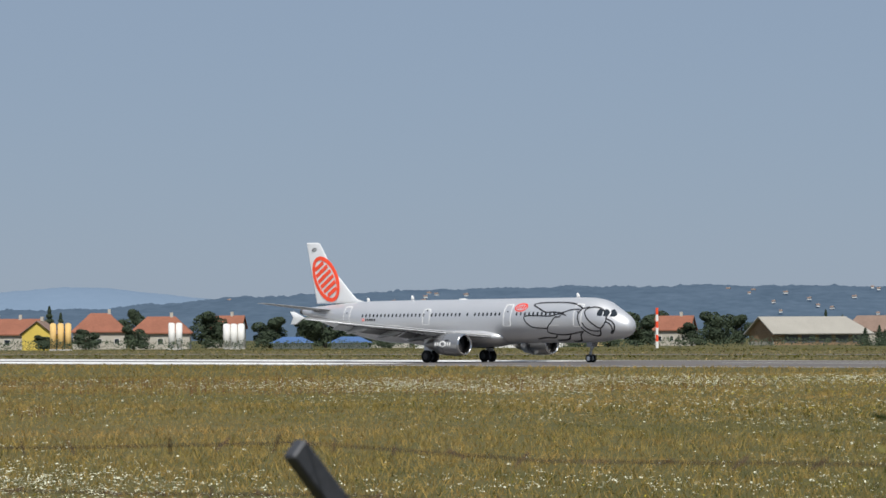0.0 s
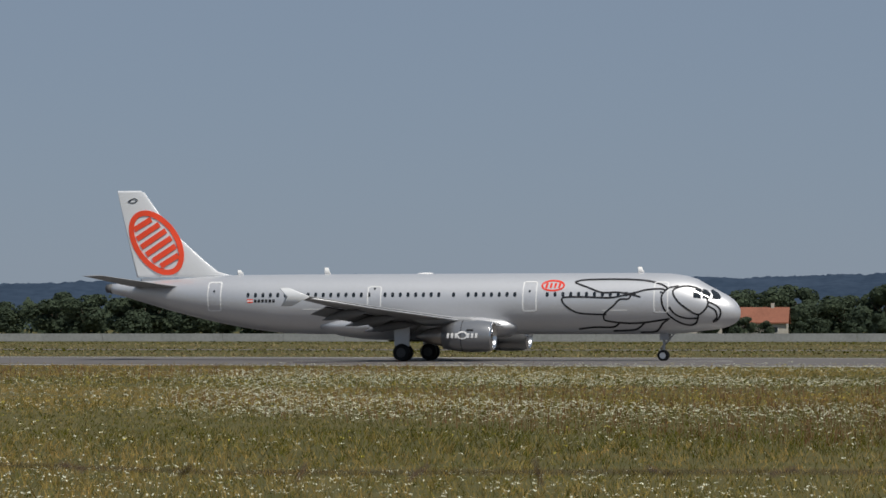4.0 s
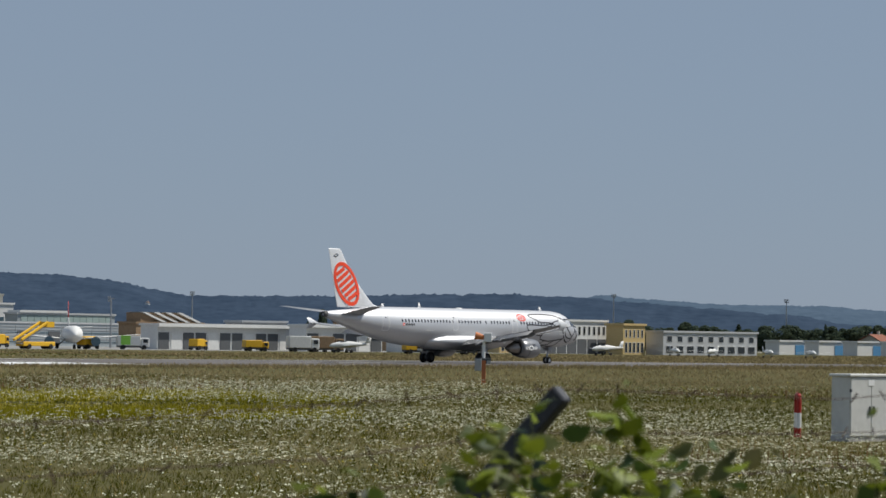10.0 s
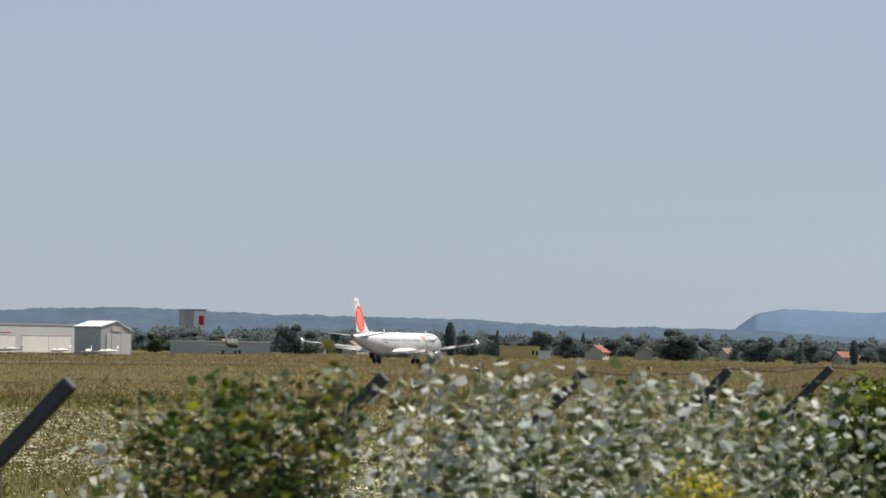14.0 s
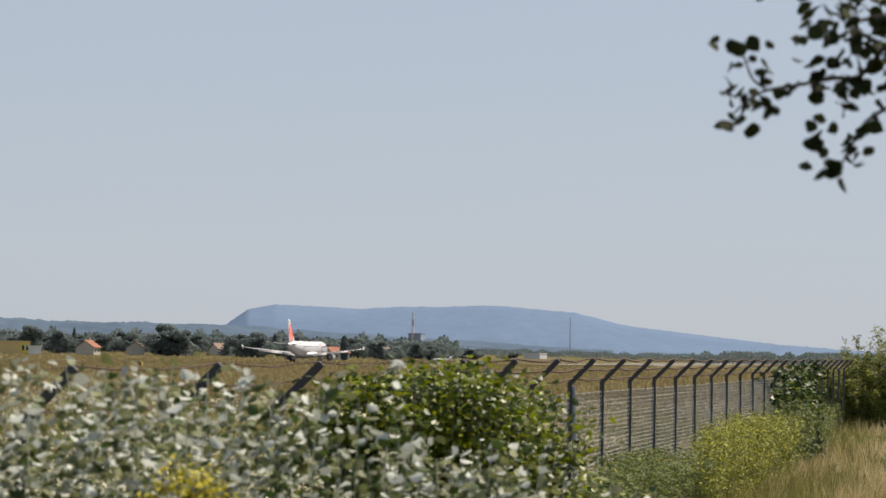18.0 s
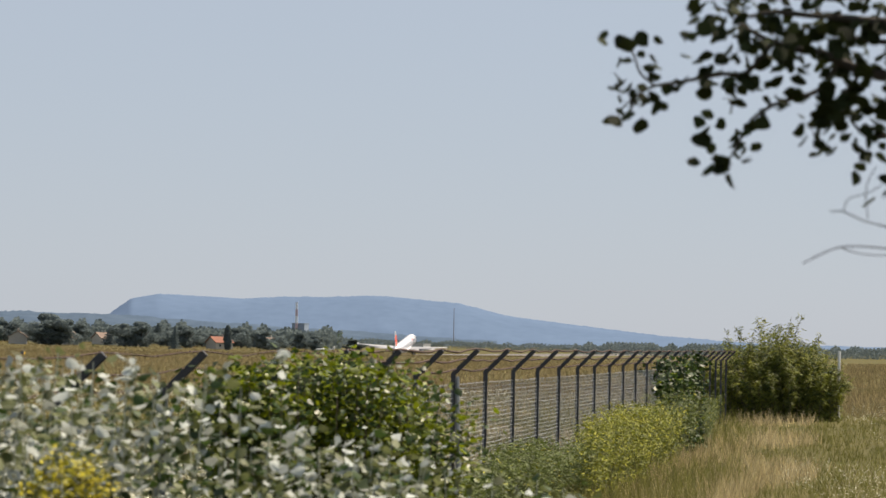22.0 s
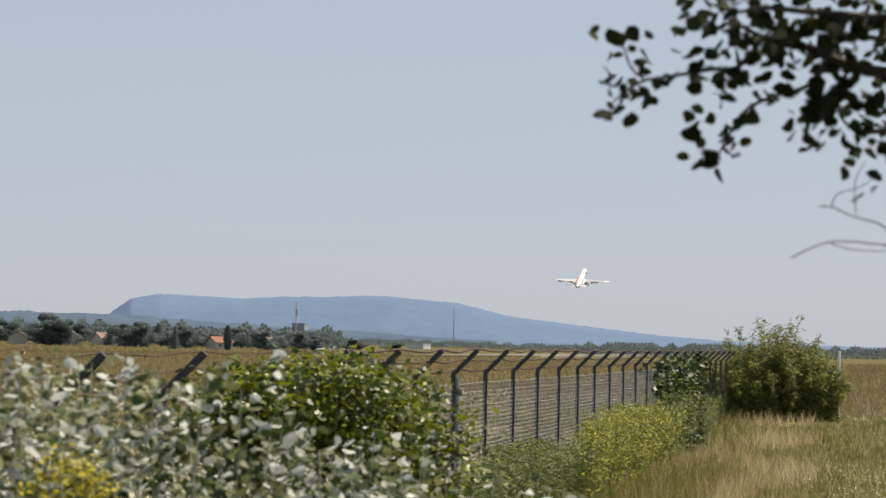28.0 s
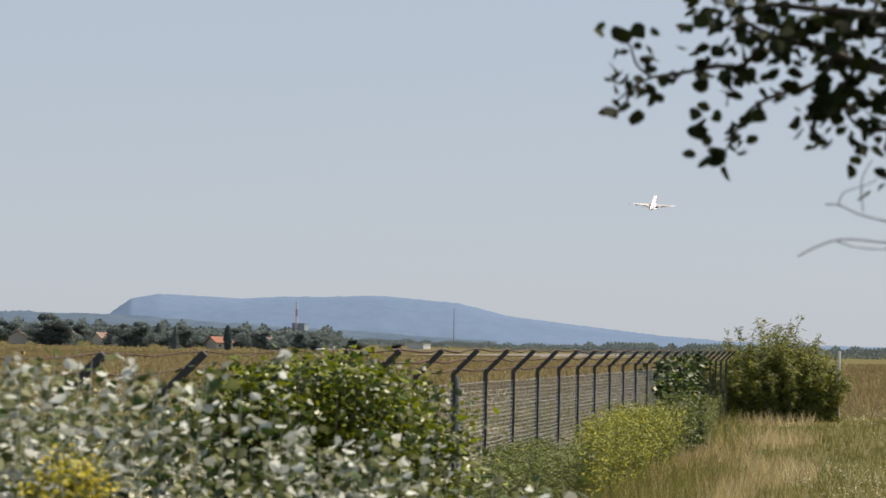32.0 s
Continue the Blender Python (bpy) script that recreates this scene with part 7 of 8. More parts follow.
def build_meadow():
    x, y, d = spread(330000, -56, 92, 25, 195, 11, 0.55)
    ok = (y > 6.5) & (y < 178.5)
    x, y, d = keep(ok, x, y, d)
    tall = patches(x, y, 9, 5, 77)
    h = np.random.default_rng(1).uniform(0.06, 0.17, len(x)) * (0.7 + 0.8 * tall)
    dry = x + 25 * np.sin(y * 0.11) + np.random.default_rng(7).normal(0, 28, len(x)) < -18
    far = x + 20 * np.sin(y * 0.07) + np.random.default_rng(8).normal(0, 25, len(x)) > 140
    for sel, nm, mat, label in ((far, "straw_meadow_grass", STRAW_GRASS, "straw-coloured and green meadow grass"), (~dry & ~far, "meadow_grass", GRASS_GREEN, "dense dark green meadow grass"), (dry, "dry_meadow_grass", GRASS, "dense green and straw-brown meadow grass")):
        blades_object(nm, x[sel], y[sel], h[sel], 0.006 + d[sel] * 0.00012, 1.1, mat, label, "grass", 12, 3)
    # seed stalks that stand above the sward
    x, y, d = spread(34000, -56, 92, 26, 178, 14, 0.6)
    ok = (y > 6.5) & (y < 178.5) & (patches(x, y, 12, 7, 6) > 0.35)
    x, y, d = keep(ok, x, y, d)
    blades_object("seed_stalks", x, y, np.random.default_rng(15).uniform(0.22, 0.42, len(x)), 0.003 + d * 0.00006, 0.4, VERGE_GREEN, "thin straw-green seed stalks in the meadow", "grass", 16, 1)
    # reddish sorrel stalks
    x, y, d = spread(60000, -56, 92, 28, 178, 21, 0.7)
    ok = (y > 6.5) & (y < 176) & (patches(x, y, 16, 16, 3) + np.interp(x, [-150, -60, -30, 60, 150], [0.3, 0.0, -0.3, -0.3, 0.05]) > 0.62)
    x, y, d = keep(ok, x, y, d)
    blades_object("sorrel", x, y, np.random.default_rng(2).uniform(0.3, 0.55, len(x)), 0.006 + d * 0.0001, 0.25, SORREL, "brownish red sorrel stalks in the meadow", "sorrel", 22, 2)
    # far strips of grass beyond the runway
    x, y, d = spread(76000, -56, 92, 232, 700, 31, 1.0)
    ok = (y > 232) & ((y < 398) | (x < 60)) & (y < 470) & ~((x > 60) & (x < 226) & (y > 400))
    x, y, d = keep(ok, x, y, d)
    strip = y + 14 * np.sin(x * 0.013) + np.random.default_rng(30).normal(0, 9, len(x))
    green = ((strip > 262) & (strip < 300)) | (strip > 395)
    for sel, nm, mat, label in ((green, "far_green_grass", GRASS_GREEN, "green strips of grass beyond the runway"), (~green, "far_straw_grass", STRAW_GRASS, "straw-brown strips of grass beyond the runway")):
        blades_object(nm, x[sel], y[sel], np.random.default_rng(3).uniform(0.06, 0.18, len(x))[sel], 0.04 + d[sel] * 0.0006, 1.2, mat, label, "grass", 32, 2)
    g = np.random.default_rng(61)
    x = 300 * (1600 / 300) ** g.uniform(0, 1, 60000)
    y = g.uniform(232, 252 + 0.22 * x)
    blades_object("far_field_grass", x, y, g.uniform(0.12, 0.3, len(x)), 0.05 + 0.0006 * x, 1.2, STRAW_GRASS, "straw-coloured grass beyond the runway's far end", "grass", 62, 2)
    # grass along the runway's near edge
    x, y, d = spread(30000, -56, 86, 120, 500, 33, 1.0)
    ok = (y > 160) & (y < 179)
    x, y, d = keep(ok, x, y, d)
    blades_object("verge_grass", x, y, np.where(x > 230, 0.45, 0.26) * np.random.default_rng(4).uniform(0.6, 1.2, len(x)), 0.015 + d * 0.0002, 0.4, VERGE_GRASS, "straw-coloured grass along the runway edge", "grass", 34, 2)
    # the outer ends of the meadow
    g = np.random.default_rng(38)
    for nm, x0, x1, n, mat, label in (("outer_meadow_grass", 95, 480, 52000, STRAW_GRASS, "straw and green grass of the outer meadow"), ("outer_dry_meadow_grass", -330, -95, 26000, GRASS, "green and brown grass of the outer meadow")):
        x, y = g.uniform(x0, x1, n), g.uniform(20, 178, n)
        ok = np.hypot(x, y) > 175
        x, y = keep(ok, x, y)
        blades_object(nm, x, y, g.uniform(0.12, 0.36, len(x)), 0.02 + 0.0001 * np.hypot(x, y), 1.2, mat, label, "grass", 39, 3)
    # tall straw along the runway where it is seen at a low angle
    g = np.random.default_rng(35)
    x, y = g.uniform(150, 1300, 40000), g.uniform(164, 177.6, 40000)
    blades_object("tall_straw", x, y, np.interp(x, [150, 300], [0.3, 0.5]) * g.uniform(0.7, 1.15, len(x)), 0.03 + 0.00012 * x, 0.4, STRAW_GRASS, "tall straw along the runway edge", "grass", 36, 3)
    x, y = 110 * 8 ** g.uniform(0, 1, 60000), g.uniform(-1, 1, 60000)
    y = np.where(y > 0, 7 + (0.32 * x + 10) * y, fence_y(x) + 0.14 * x * y)
    ok = y < 160
    x, y = keep(ok, x, y)
    blades_object("open_field_grass", x, y, g.uniform(0.15, 0.5, len(x)), 0.012 + 0.0002 * x, 0.7, STRAW_GRASS, "straw and green grass of the open field", "grass", 37, 3)
    # white umbels, in drifts
    g = np.random.default_rng(5)
    x, y, d = spread(560000, -56, 92, 27, 176, 41, 0.72)
    p = patches(x, y, 10, 6, 8) * (0.35 + 0.65 * patches(x, y, 2.6, 1.6, 18))
    b = np.degrees(np.arctan2(x, y))
    lush = 0.12 + 0.7 * belt(b, d, -54, -40, 28, 47) + 0.4 * belt(b, d, -47, -37, 118, 165) + 0.55 * belt(b, d, -16, 9, 82, 150) + 0.6 * belt(b, d, 27, 52, 92, 150) + 0.24 * belt(b, d, 27, 56, 30, 92) + 0.3 * belt(b, d, 56, 66, 34, 100) + 0.65 * belt(b, d, 68, 80, 30, 120)
    ok = (y > 6.5) & (y < 174) & (g.uniform(0, 1, len(x)) < lush * np.clip(p * 2.8 - 0.3, 0.07, 1.6))
    x, y, d = keep(ok, x, y, d)
    heads("white_blooms", x, y, 0.18, 0.40, 0.0068, BLOOM_WHITE, "white yarrow and wild carrot heads across the meadow", 42)
    # dense daisy belt nearer to the fence
    x, y, d = spread(240000, 12, 78, 31, 72, 45, 1.0)
    p = patches(x, y, 9, 4, 19) * (0.4 + 0.6 * patches(x, y, 2.2, 1.3, 20))
    ok = (y > 7) & (g.uniform(0, 1, len(x)) < np.clip(p * 2.6 - 0.5, 0.03, 1) * np.interp(np.degrees(np.arctan2(x, y)), [12, 22, 40, 50, 64, 70], [0, 1, 1, 0.5, 0.45, 0.9]) * np.interp(d, [31, 52, 68], [0.8, 0.7, 0.1]))
    x, y, d = keep(ok, x, y, d)
    heads("daisy_belt", x, y, 0.16, 0.36, 0.0072, BLOOM_WHITE, "dense white daisies in the near meadow", 46)
    # yellow-green drifts of bedstraw
    x, y, d = spread(60000, 22, 52, 82, 132, 48, 1.0)
    ok = g.uniform(0, 1, len(x)) < np.clip(patches(x, y, 9, 5, 49) * 2.4 - 0.7, 0, 1) * belt(np.degrees(np.arctan2(x, y)), d, 25, 48, 90, 124)
    x, y, d = keep(ok, x, y, d)
    blades_object("bedstraw", x, y, g.uniform(0.2, 0.38, len(x)), 0.012 + d * 0.0002, 0.6, BEDSTRAW, "yellow-green flowering bedstraw in the meadow", "flowers", 50, 3)
    # yellow drifts
    x, y, d = spread(190000, -52, 62, 40, 174, 51, 0.75)
    p = patches(x, y, 11, 6, 13)
    b = np.degrees(np.arctan2(x, y))
    ok = (y > 7) & (g.uniform(0, 1, len(x)) < 0.02 * (p > 0.5) + np.clip(p * 2 - 0.9, 0, 1) * (0.16 * belt(b, d, -40, 8, 95, 165) + 1.0 * belt(b, d, 27, 46, 88, 124)))
    x, y, d = keep(ok, x, y, d)
    heads("yellow_blooms", x, y, 0.2, 0.4, 0.0075, BLOOM_YELLOW, "small yellow flowers across the meadow", 52)


BEDSTRAW = material("flowering_bedstraw", (0.34, 0.29, 0.018), 0.85, 0, 0.0, 0.3, 2, island=0.5, second=(0.17, 0.165, 0.012), spec=0.05, through_light=0.3)
SORREL = material("sorrel_stalk", (0.20, 0.085, 0.05), 0.9, 0, 0.0, 0.2, 2, island=0.35, second=(0.14, 0.08, 0.03), through_light=0.2)
build_meadow()


# ---- the verge outside the fence ----
def build_verge():
    g = np.random.default_rng(61)
    n = 84000
    x = 20 * (110 / 20) ** g.uniform(0, 1, n)
    y = g.uniform(-6, 1, n) * 0.11 * x + fence_y(0) * 0.95 + 0.012 * x
    d = np.hypot(x, y)
    dry = patches(x, y, 5, 1.2, 5)
    near_track = y < (0.05 + 0.012 * np.sin(x * 0.3)) * x
    tall = np.where(near_track, 0.22, 0.5) * g.uniform(0.6, 1.2, n)
    sel = (dry + g.normal(0, 0.25, n) > 0.38) & ~near_track
    green = ~sel
    blades_object("dry_verge_grass", x[sel], y[sel], tall[sel] * 0.85, 0.004 + d[sel] * 0.00016, 0.7, DRY_GRASS, "tall straw-coloured grass outside the fence", "grass", 62, 4)
    sel = green
    blades_object("green_verge_grass", x[sel], y[sel], tall[sel], 0.004 + d[sel] * 0.00015, 0.7, VERGE_GREEN, "short green grass of the verge", "grass", 63, 3)
    m = 30000
    x = 30 * (120 / 30) ** g.uniform(0, 1, m)
    y = x * g.uniform(-0.09, 0.05, m)
    sel = patches(x, y, 7, 1.5, 9) > 0.62
    x, y = x[sel], y[sel]
    d, k = np.hypot(x, y), len(x)
    r = (0.004 + d * 0.00007) * g.uniform(0.6, 1.5, k)
    quad_object("verge_blooms", np.stack([x, y, g.uniform(0.12, 0.4, k)], 1), np.stack([r, 0 * r, g.normal(0, 0.3, k) * r], 1), np.stack([0 * r, r, g.normal(0, 0.5, k) * r], 1),
                BLOOM_WHITE, "white daisies along the verge", "flowers")


build_verge()


# ---- leafy plants ----
def leaf_cloud(name, c, size, mat, parent, label, seed, droop=0.3, ratio=0.75):
    """Leaves of four corners with a fold, at the places c; each leaf is a kite bent along its rib."""
    g = np.random.default_rng(seed)
    n = len(c)
    s = size * g.uniform(0.6, 1.25, n)
    a = g.uniform(0, 6.283, n)
    u = np.stack([np.cos(a), np.sin(a), -droop + g.normal(0, 0.45, n)], 1)
    u /= np.linalg.norm(u, axis=1)[:, None]
    w = np.cross(u, np.stack([g.normal(0, 0.7, n), g.normal(0, 0.7, n), np.ones(n)], 1))
    w /= np.linalg.norm(w, axis=1)[:, None]
    nn = np.cross(u, w)
    su, sw = s[:, None], s[:, None] * ratio / 2
    fold = s[:, None] * 0.10
    p = [c, c + u * su * 0.18 + w * sw * 0.72 + nn * fold, c + u * su * 0.5 + w * sw + nn * fold, c + u * su * 0.82 + w * sw * 0.5 + nn * fold * 0.4, c + u * su - nn * fold,
         c + u * su * 0.82 - w * sw * 0.5 + nn * fold * 0.4, c + u * su * 0.5 - w * sw + nn * fold, c + u * su * 0.18 - w * sw * 0.72 + nn * fold]
    v = np.stack(p, 1).reshape(-1, 3)
    base = np.arange(n)[:, None] * 8
    quads = np.concatenate([base + np.array(q)[None] for q in ((0, 1, 2, 3), (0, 3, 4, 5), (0, 5, 6, 7))], 1).reshape(-1)
    me = bpy.data.meshes.new(name)
    me.vertices.add(8 * n), me.loops.add(12 * n), me.polygons.add(3 * n)
    me.vertices.foreach_set("co", v.astype(np.float32).ravel())
    me.loops.foreach_set("vertex_index", quads.astype(np.int32))
    me.polygons.foreach_set("loop_start", np.arange(0, 12 * n, 4, dtype=np.int32))
    me.materials.append(mat)
    me.update()
    ob = new(name, me)
    ob.parent = parent
    return tagged(ob, label, kind="stuff")


def stems_mesh(name, lines, r0, r1, mat, parent, sides=5):
    bm = bmesh.new()
    for pts in lines:
        for i, (a, b) in enumerate(zip(pts, pts[1:])):
            t0, t1 = i / (len(pts) - 1), (i + 1) / (len(pts) - 1)
            rod(bm, a, b, r0 + (r1 - r0) * t0, r0 + (r1 - r0) * t1, sides)
    return part(name, bm, mat, parent)


def shoot(rnd, base, h, lean, bend=0.12, n=5):
    a = rnd.uniform(0, 6.283)
    pts, p = [], Vector(base)
    d = Vector((lean * math.cos(a), lean * math.sin(a), 1)).normalized()
    for i in range(n + 1):
        pts.append(p.copy())
        d = (d + Vector((rnd.gauss(0, bend), rnd.gauss(0, bend), 0.05))).normalized()
        p = p + d * h / n
    return pts


def leafy(name, label, category, spots, mats, leaf, per_stem, seed, lean=0.25, r0=0.008, stem_mat=None, group="", ratio=0.75, start=0.15, spread_r=0.05, bend=0.12):
    """A plant of many upright shoots: spots are (x, y, height)."""
    rnd = random.Random(seed)
    t = thing(name, pose(0, 0, 0), label, category, group)
    lines = [shoot(rnd, (x, y, 0), h, lean, bend) for x, y, h in spots]
    tagged(stems_mesh("stemwork", lines, r0, r0 * 0.3, stem_mat or STEM, t), kind="stuff")
    cs = [[] for _ in mats]
    for pts in lines:
        for k in range(per_stem):
            u = start + (1 - start) * rnd.random() ** 0.8 if rnd.random() < 0.82 else rnd.uniform(0.1, start + 0.02)
            i = min(int(u * (len(pts) - 1)), len(pts) - 2)
            p = pts[i].lerp(pts[i + 1], u * (len(pts) - 1) - i)
            p = p + Vector((rnd.gauss(0, spread_r), rnd.gauss(0, spread_r), rnd.gauss(0, spread_r * 0.6)))
            which = rnd.choices(range(len(mats)), [m[1] for m in mats])[0]
            cs[which].append(p)
    for i, (mat, _, nm) in enumerate(mats):
        if cs[i]:
            leaf_cloud(nm, np.array([tuple(c) for c in cs[i]]), leaf, mat, t, "", seed * 7 + i, ratio=ratio)
    return t


def spots_along(seed, n, b0, b1, d0, d1, top, rag=0.07):
    """Shoots between bearings and distances whose tips reach the height that top(bearing) gives below or above the eye at that distance."""
    rnd = random.Random(seed)
    out = []
    for _ in range(n):
        b, d = rnd.uniform(b0, b1), rnd.uniform(d0, d1)
        p = at(b, d)
        out.append((p.x, p.y, max(0.25, EYE + math.tan(radians(top(b))) * d + min(0.6 * rag, rnd.gauss(0, rag)) - 0.05)))
    return out


# white poplar thicket between the camera and the fence
def thicket_top(b):
    return float(np.interp(b, [64, 66, 68, 70, 73, 76, 76.6, 77.2, 78, 79.4, 80.4, 81.2, 82.5, 84], [-2.9, -1.4, -0.6, -0.42, -0.5, -0.62, -0.75, -1.2, -1.45, -1.7, -2.1, -2.3, -2.45, -2.7]))


saplings = []
for k, (b0, b1, d0, d1, n) in enumerate(((67.9, 72, 8.6, 10.5, 34), (70, 76, 8.8, 11.5, 64), (74, 80, 9.2, 12.5, 60), (78.5, 83.6, 9.5, 12.5, 40))):
    # leaf mix paints light and shade: first two groups paler, the rest darker
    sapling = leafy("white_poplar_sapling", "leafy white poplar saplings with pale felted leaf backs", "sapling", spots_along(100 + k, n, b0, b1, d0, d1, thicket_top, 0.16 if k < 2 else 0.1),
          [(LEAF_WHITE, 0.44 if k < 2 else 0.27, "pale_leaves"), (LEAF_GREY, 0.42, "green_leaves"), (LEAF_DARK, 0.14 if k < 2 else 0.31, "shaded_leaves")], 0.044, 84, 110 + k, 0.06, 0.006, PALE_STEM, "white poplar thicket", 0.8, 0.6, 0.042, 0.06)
    saplings.append(sapling)
# dark bush before the fence
leafy("dark_bush", "dense dark green bush beside a fence post", "bush",
      spots_along(120, 36, 65.5, 66.75, 8.2, 9.0, lambda b: float(np.interp(b, [65.4, 65.7, 66.2, 66.7, 67.1], [-1.3, -0.8, -0.5, -0.45, -0.75])), 0.1),
      [(LEAF_DARK, 0.6, "dark_leaves"), (LEAF_OLIVE, 0.28, "olive_leaves"), (LEAF_BRIGHT, 0.12, "light_leaves")], 0.036, 110, 121, 0.08, 0.006, BARK, "", 0.75, 0.74, 0.05, 0.06)
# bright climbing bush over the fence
# the dark leaf share paints shade inside the bush
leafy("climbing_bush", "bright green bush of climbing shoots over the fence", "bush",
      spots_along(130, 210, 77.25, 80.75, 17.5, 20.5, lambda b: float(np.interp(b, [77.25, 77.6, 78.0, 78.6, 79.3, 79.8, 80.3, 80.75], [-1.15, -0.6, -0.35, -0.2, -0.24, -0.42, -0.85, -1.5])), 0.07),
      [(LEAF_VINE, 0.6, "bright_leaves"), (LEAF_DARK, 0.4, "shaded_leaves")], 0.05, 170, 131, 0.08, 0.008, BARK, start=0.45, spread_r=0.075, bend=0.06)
# goldenrod and weeds along the outer foot of the fence
def fence_dist(b):
    return 4.76 * math.tan(radians(b)) / (1 - 0.017 * math.tan(radians(b))) / math.sin(radians(b))


for k, (b0, b1, share, el, n, bloom) in enumerate(((83.75, 85.2, 0.84, 0.92, 330, 0.24), (84.9, 85.9, 0.86, 0.62, 150, 0.08), (81.8, 83.9, 0.9, 1.62, 230, 0.03), (80.2, 82.0, 0.86, 2.2, 130, 0.03))):
    rnd = random.Random(140 + k)
    sp = []
    for _ in range(n):
        b = rnd.uniform(b0, b1)
        d = fence_dist(b) * rnd.uniform(share, 0.985)
        edge = min(1, (b - b0 + 0.15) / 0.5, (b1 - b + 0.15) / 0.5)
        p = at(b, d)
        sp.append((p.x, p.y, max(0.3, (2.3 - d * math.tan(radians(el))) * rnd.uniform(0.7, 1.0) * (0.72 + 0.28 * edge))))
    leafy("goldenrod", "yellow-green goldenrod clump at the foot of the fence" if k == 0 else "tall green weeds at the foot of the fence", "weeds", sp,
          [(LEAF_SHRUB if k == 0 else LEAF_WEED, 1 - bloom, "leaves"), (BLOOM_OLIVE, bloom, "bloom")], 0.075, 80, 150 + k, 0.12, 0.006, STEM, "goldenrod along the fence", 0.26, 0.3, 0.05)
# yellow flowering weed in the thicket
leafy("yellow_weed", "yellow flowering weed among the saplings", "weeds", [(at(b, 8.3).x, at(b, 8.3).y, 1.93 + 0.03 * (i % 3)) for i, b in enumerate((73.9, 74.05, 74.2, 74.35, 74.5, 74.65, 74.8))],
      [(MUSTARD, 0.7, "bloom"), (LEAF_GREY, 0.3, "leaves")], 0.017, 320, 160, 0.03, 0.005, STEM, "", 0.6, 0.9, 0.035, 0.02)
# broom-like shrub at the end of the verge
rnd = random.Random(170)
sp = []
for _ in range(330):
    a, r = rnd.uniform(0, 6.283), math.sqrt(rnd.random())
    p = at(86.97 + 1.18 * r * math.cos(a), 104 + 2.0 * r * math.sin(a))
    sp.append((p.x, p.y, 3.2 * (1 - 0.45 * r * r) * (0.9 + 0.14 * math.sin(7 * a + 5 * r)) * rnd.uniform(0.7, 1.1)))
# a few dark leaves paint the shrub's inner shade
leafy("broom_shrub", "tall broom-like green shrub beside the track", "shrub", sp, [(LEAF_SHRUB, 0.85, "leaves"), (LEAF_DARK, 0.15, "shaded_leaves")], 0.19, 170, 171, 0.14, 0.012, BARK, "", 0.14, 0.08, 0.06)
rnd = random.Random(175)
sp = []
for _ in range(50):
    p = at(rnd.uniform(85.1, 85.8), rnd.uniform(67, 73))
    sp.append((p.x, p.y, rnd.uniform(1.6, 2.3)))
leafy("dark_bush", "dark broad-leaved bush before the shrub", "bush", sp, [(LEAF_DARK, 0.88, "dark_leaves"), (LEAF_BRIGHT, 0.12, "light_leaves")], 0.13, 80, 176, 0.2, 0.01, BARK)
st = thing("track_post", pose(*at(88.15, 104)), "slim pale post beside the track", "post")
part("stake", rod(bmesh.new(), (0, 0, 0), (0, 0, 2.3), 0.045, sides=8), WHITE_PAINT, st)

# sprigs rising before the fence as the view sweeps by
EARLY_SPRIGS = (("thistle_sprig", -37.6, 6.2, -1.0, 0.3, 60, LEAF_OLIVE),
                ("thistle_sprig", -37.2, 6.2, -1.5, 0.3, 60, LEAF_OLIVE),
                ("thistle_sprig", -34.2, 6.4, -0.75, 0.3, 60, LEAF_OLIVE),
                ("thistle_sprig", -33.5, 6.3, -0.9, 0.35, 70, LEAF_OLIVE),
                ("thistle_sprig", -32.7, 6.3, -1.1, 0.3, 60, LEAF_OLIVE),
                ("thistle_sprig", -35.0, 6.3, -1.6, 0.25, 40, LEAF_OLIVE),
                ("thistle_sprig", -31.9, 6.3, -1.9, 0.2, 30, LEAF_OLIVE))
MIDDLE_SPRIGS = (("bramble_sprig", 4.7, 4.2, -2.5, 0.3, 60, LEAF_BRAMBLE),
                ("bramble_sprig", 6.6, 4.2, -2.0, 0.3, 70, LEAF_BRAMBLE),
                ("bramble_sprig", 7.5, 4.2, -1.9, 0.25, 60, LEAF_BRAMBLE),
                ("bramble_sprig", 8.15, 4.1, -1.35, 0.2, 60, LEAF_BRAMBLE),
                ("bramble_sprig", 8.8, 4.2, -2.1, 0.25, 50, LEAF_BRAMBLE),
                ("bramble_sprig", 9.75, 4.2, -2.3, 0.2, 40, LEAF_BRAMBLE),
                ("bramble_sprig", 12.0, 4.2, -2.5, 0.2, 30, LEAF_BRAMBLE),
                ("dry_flower_stalk", 16.85, 5.2, -0.55, 0.05, 34, LEAF_OLIVE),
                ("bramble_sprig", 33.5, 5.2, -1.6, 0.08, 30, LEAF_OLIVE),
                ("bramble_sprig", 39.0, 5.3, -2.3, 0.1, 20, LEAF_OLIVE))
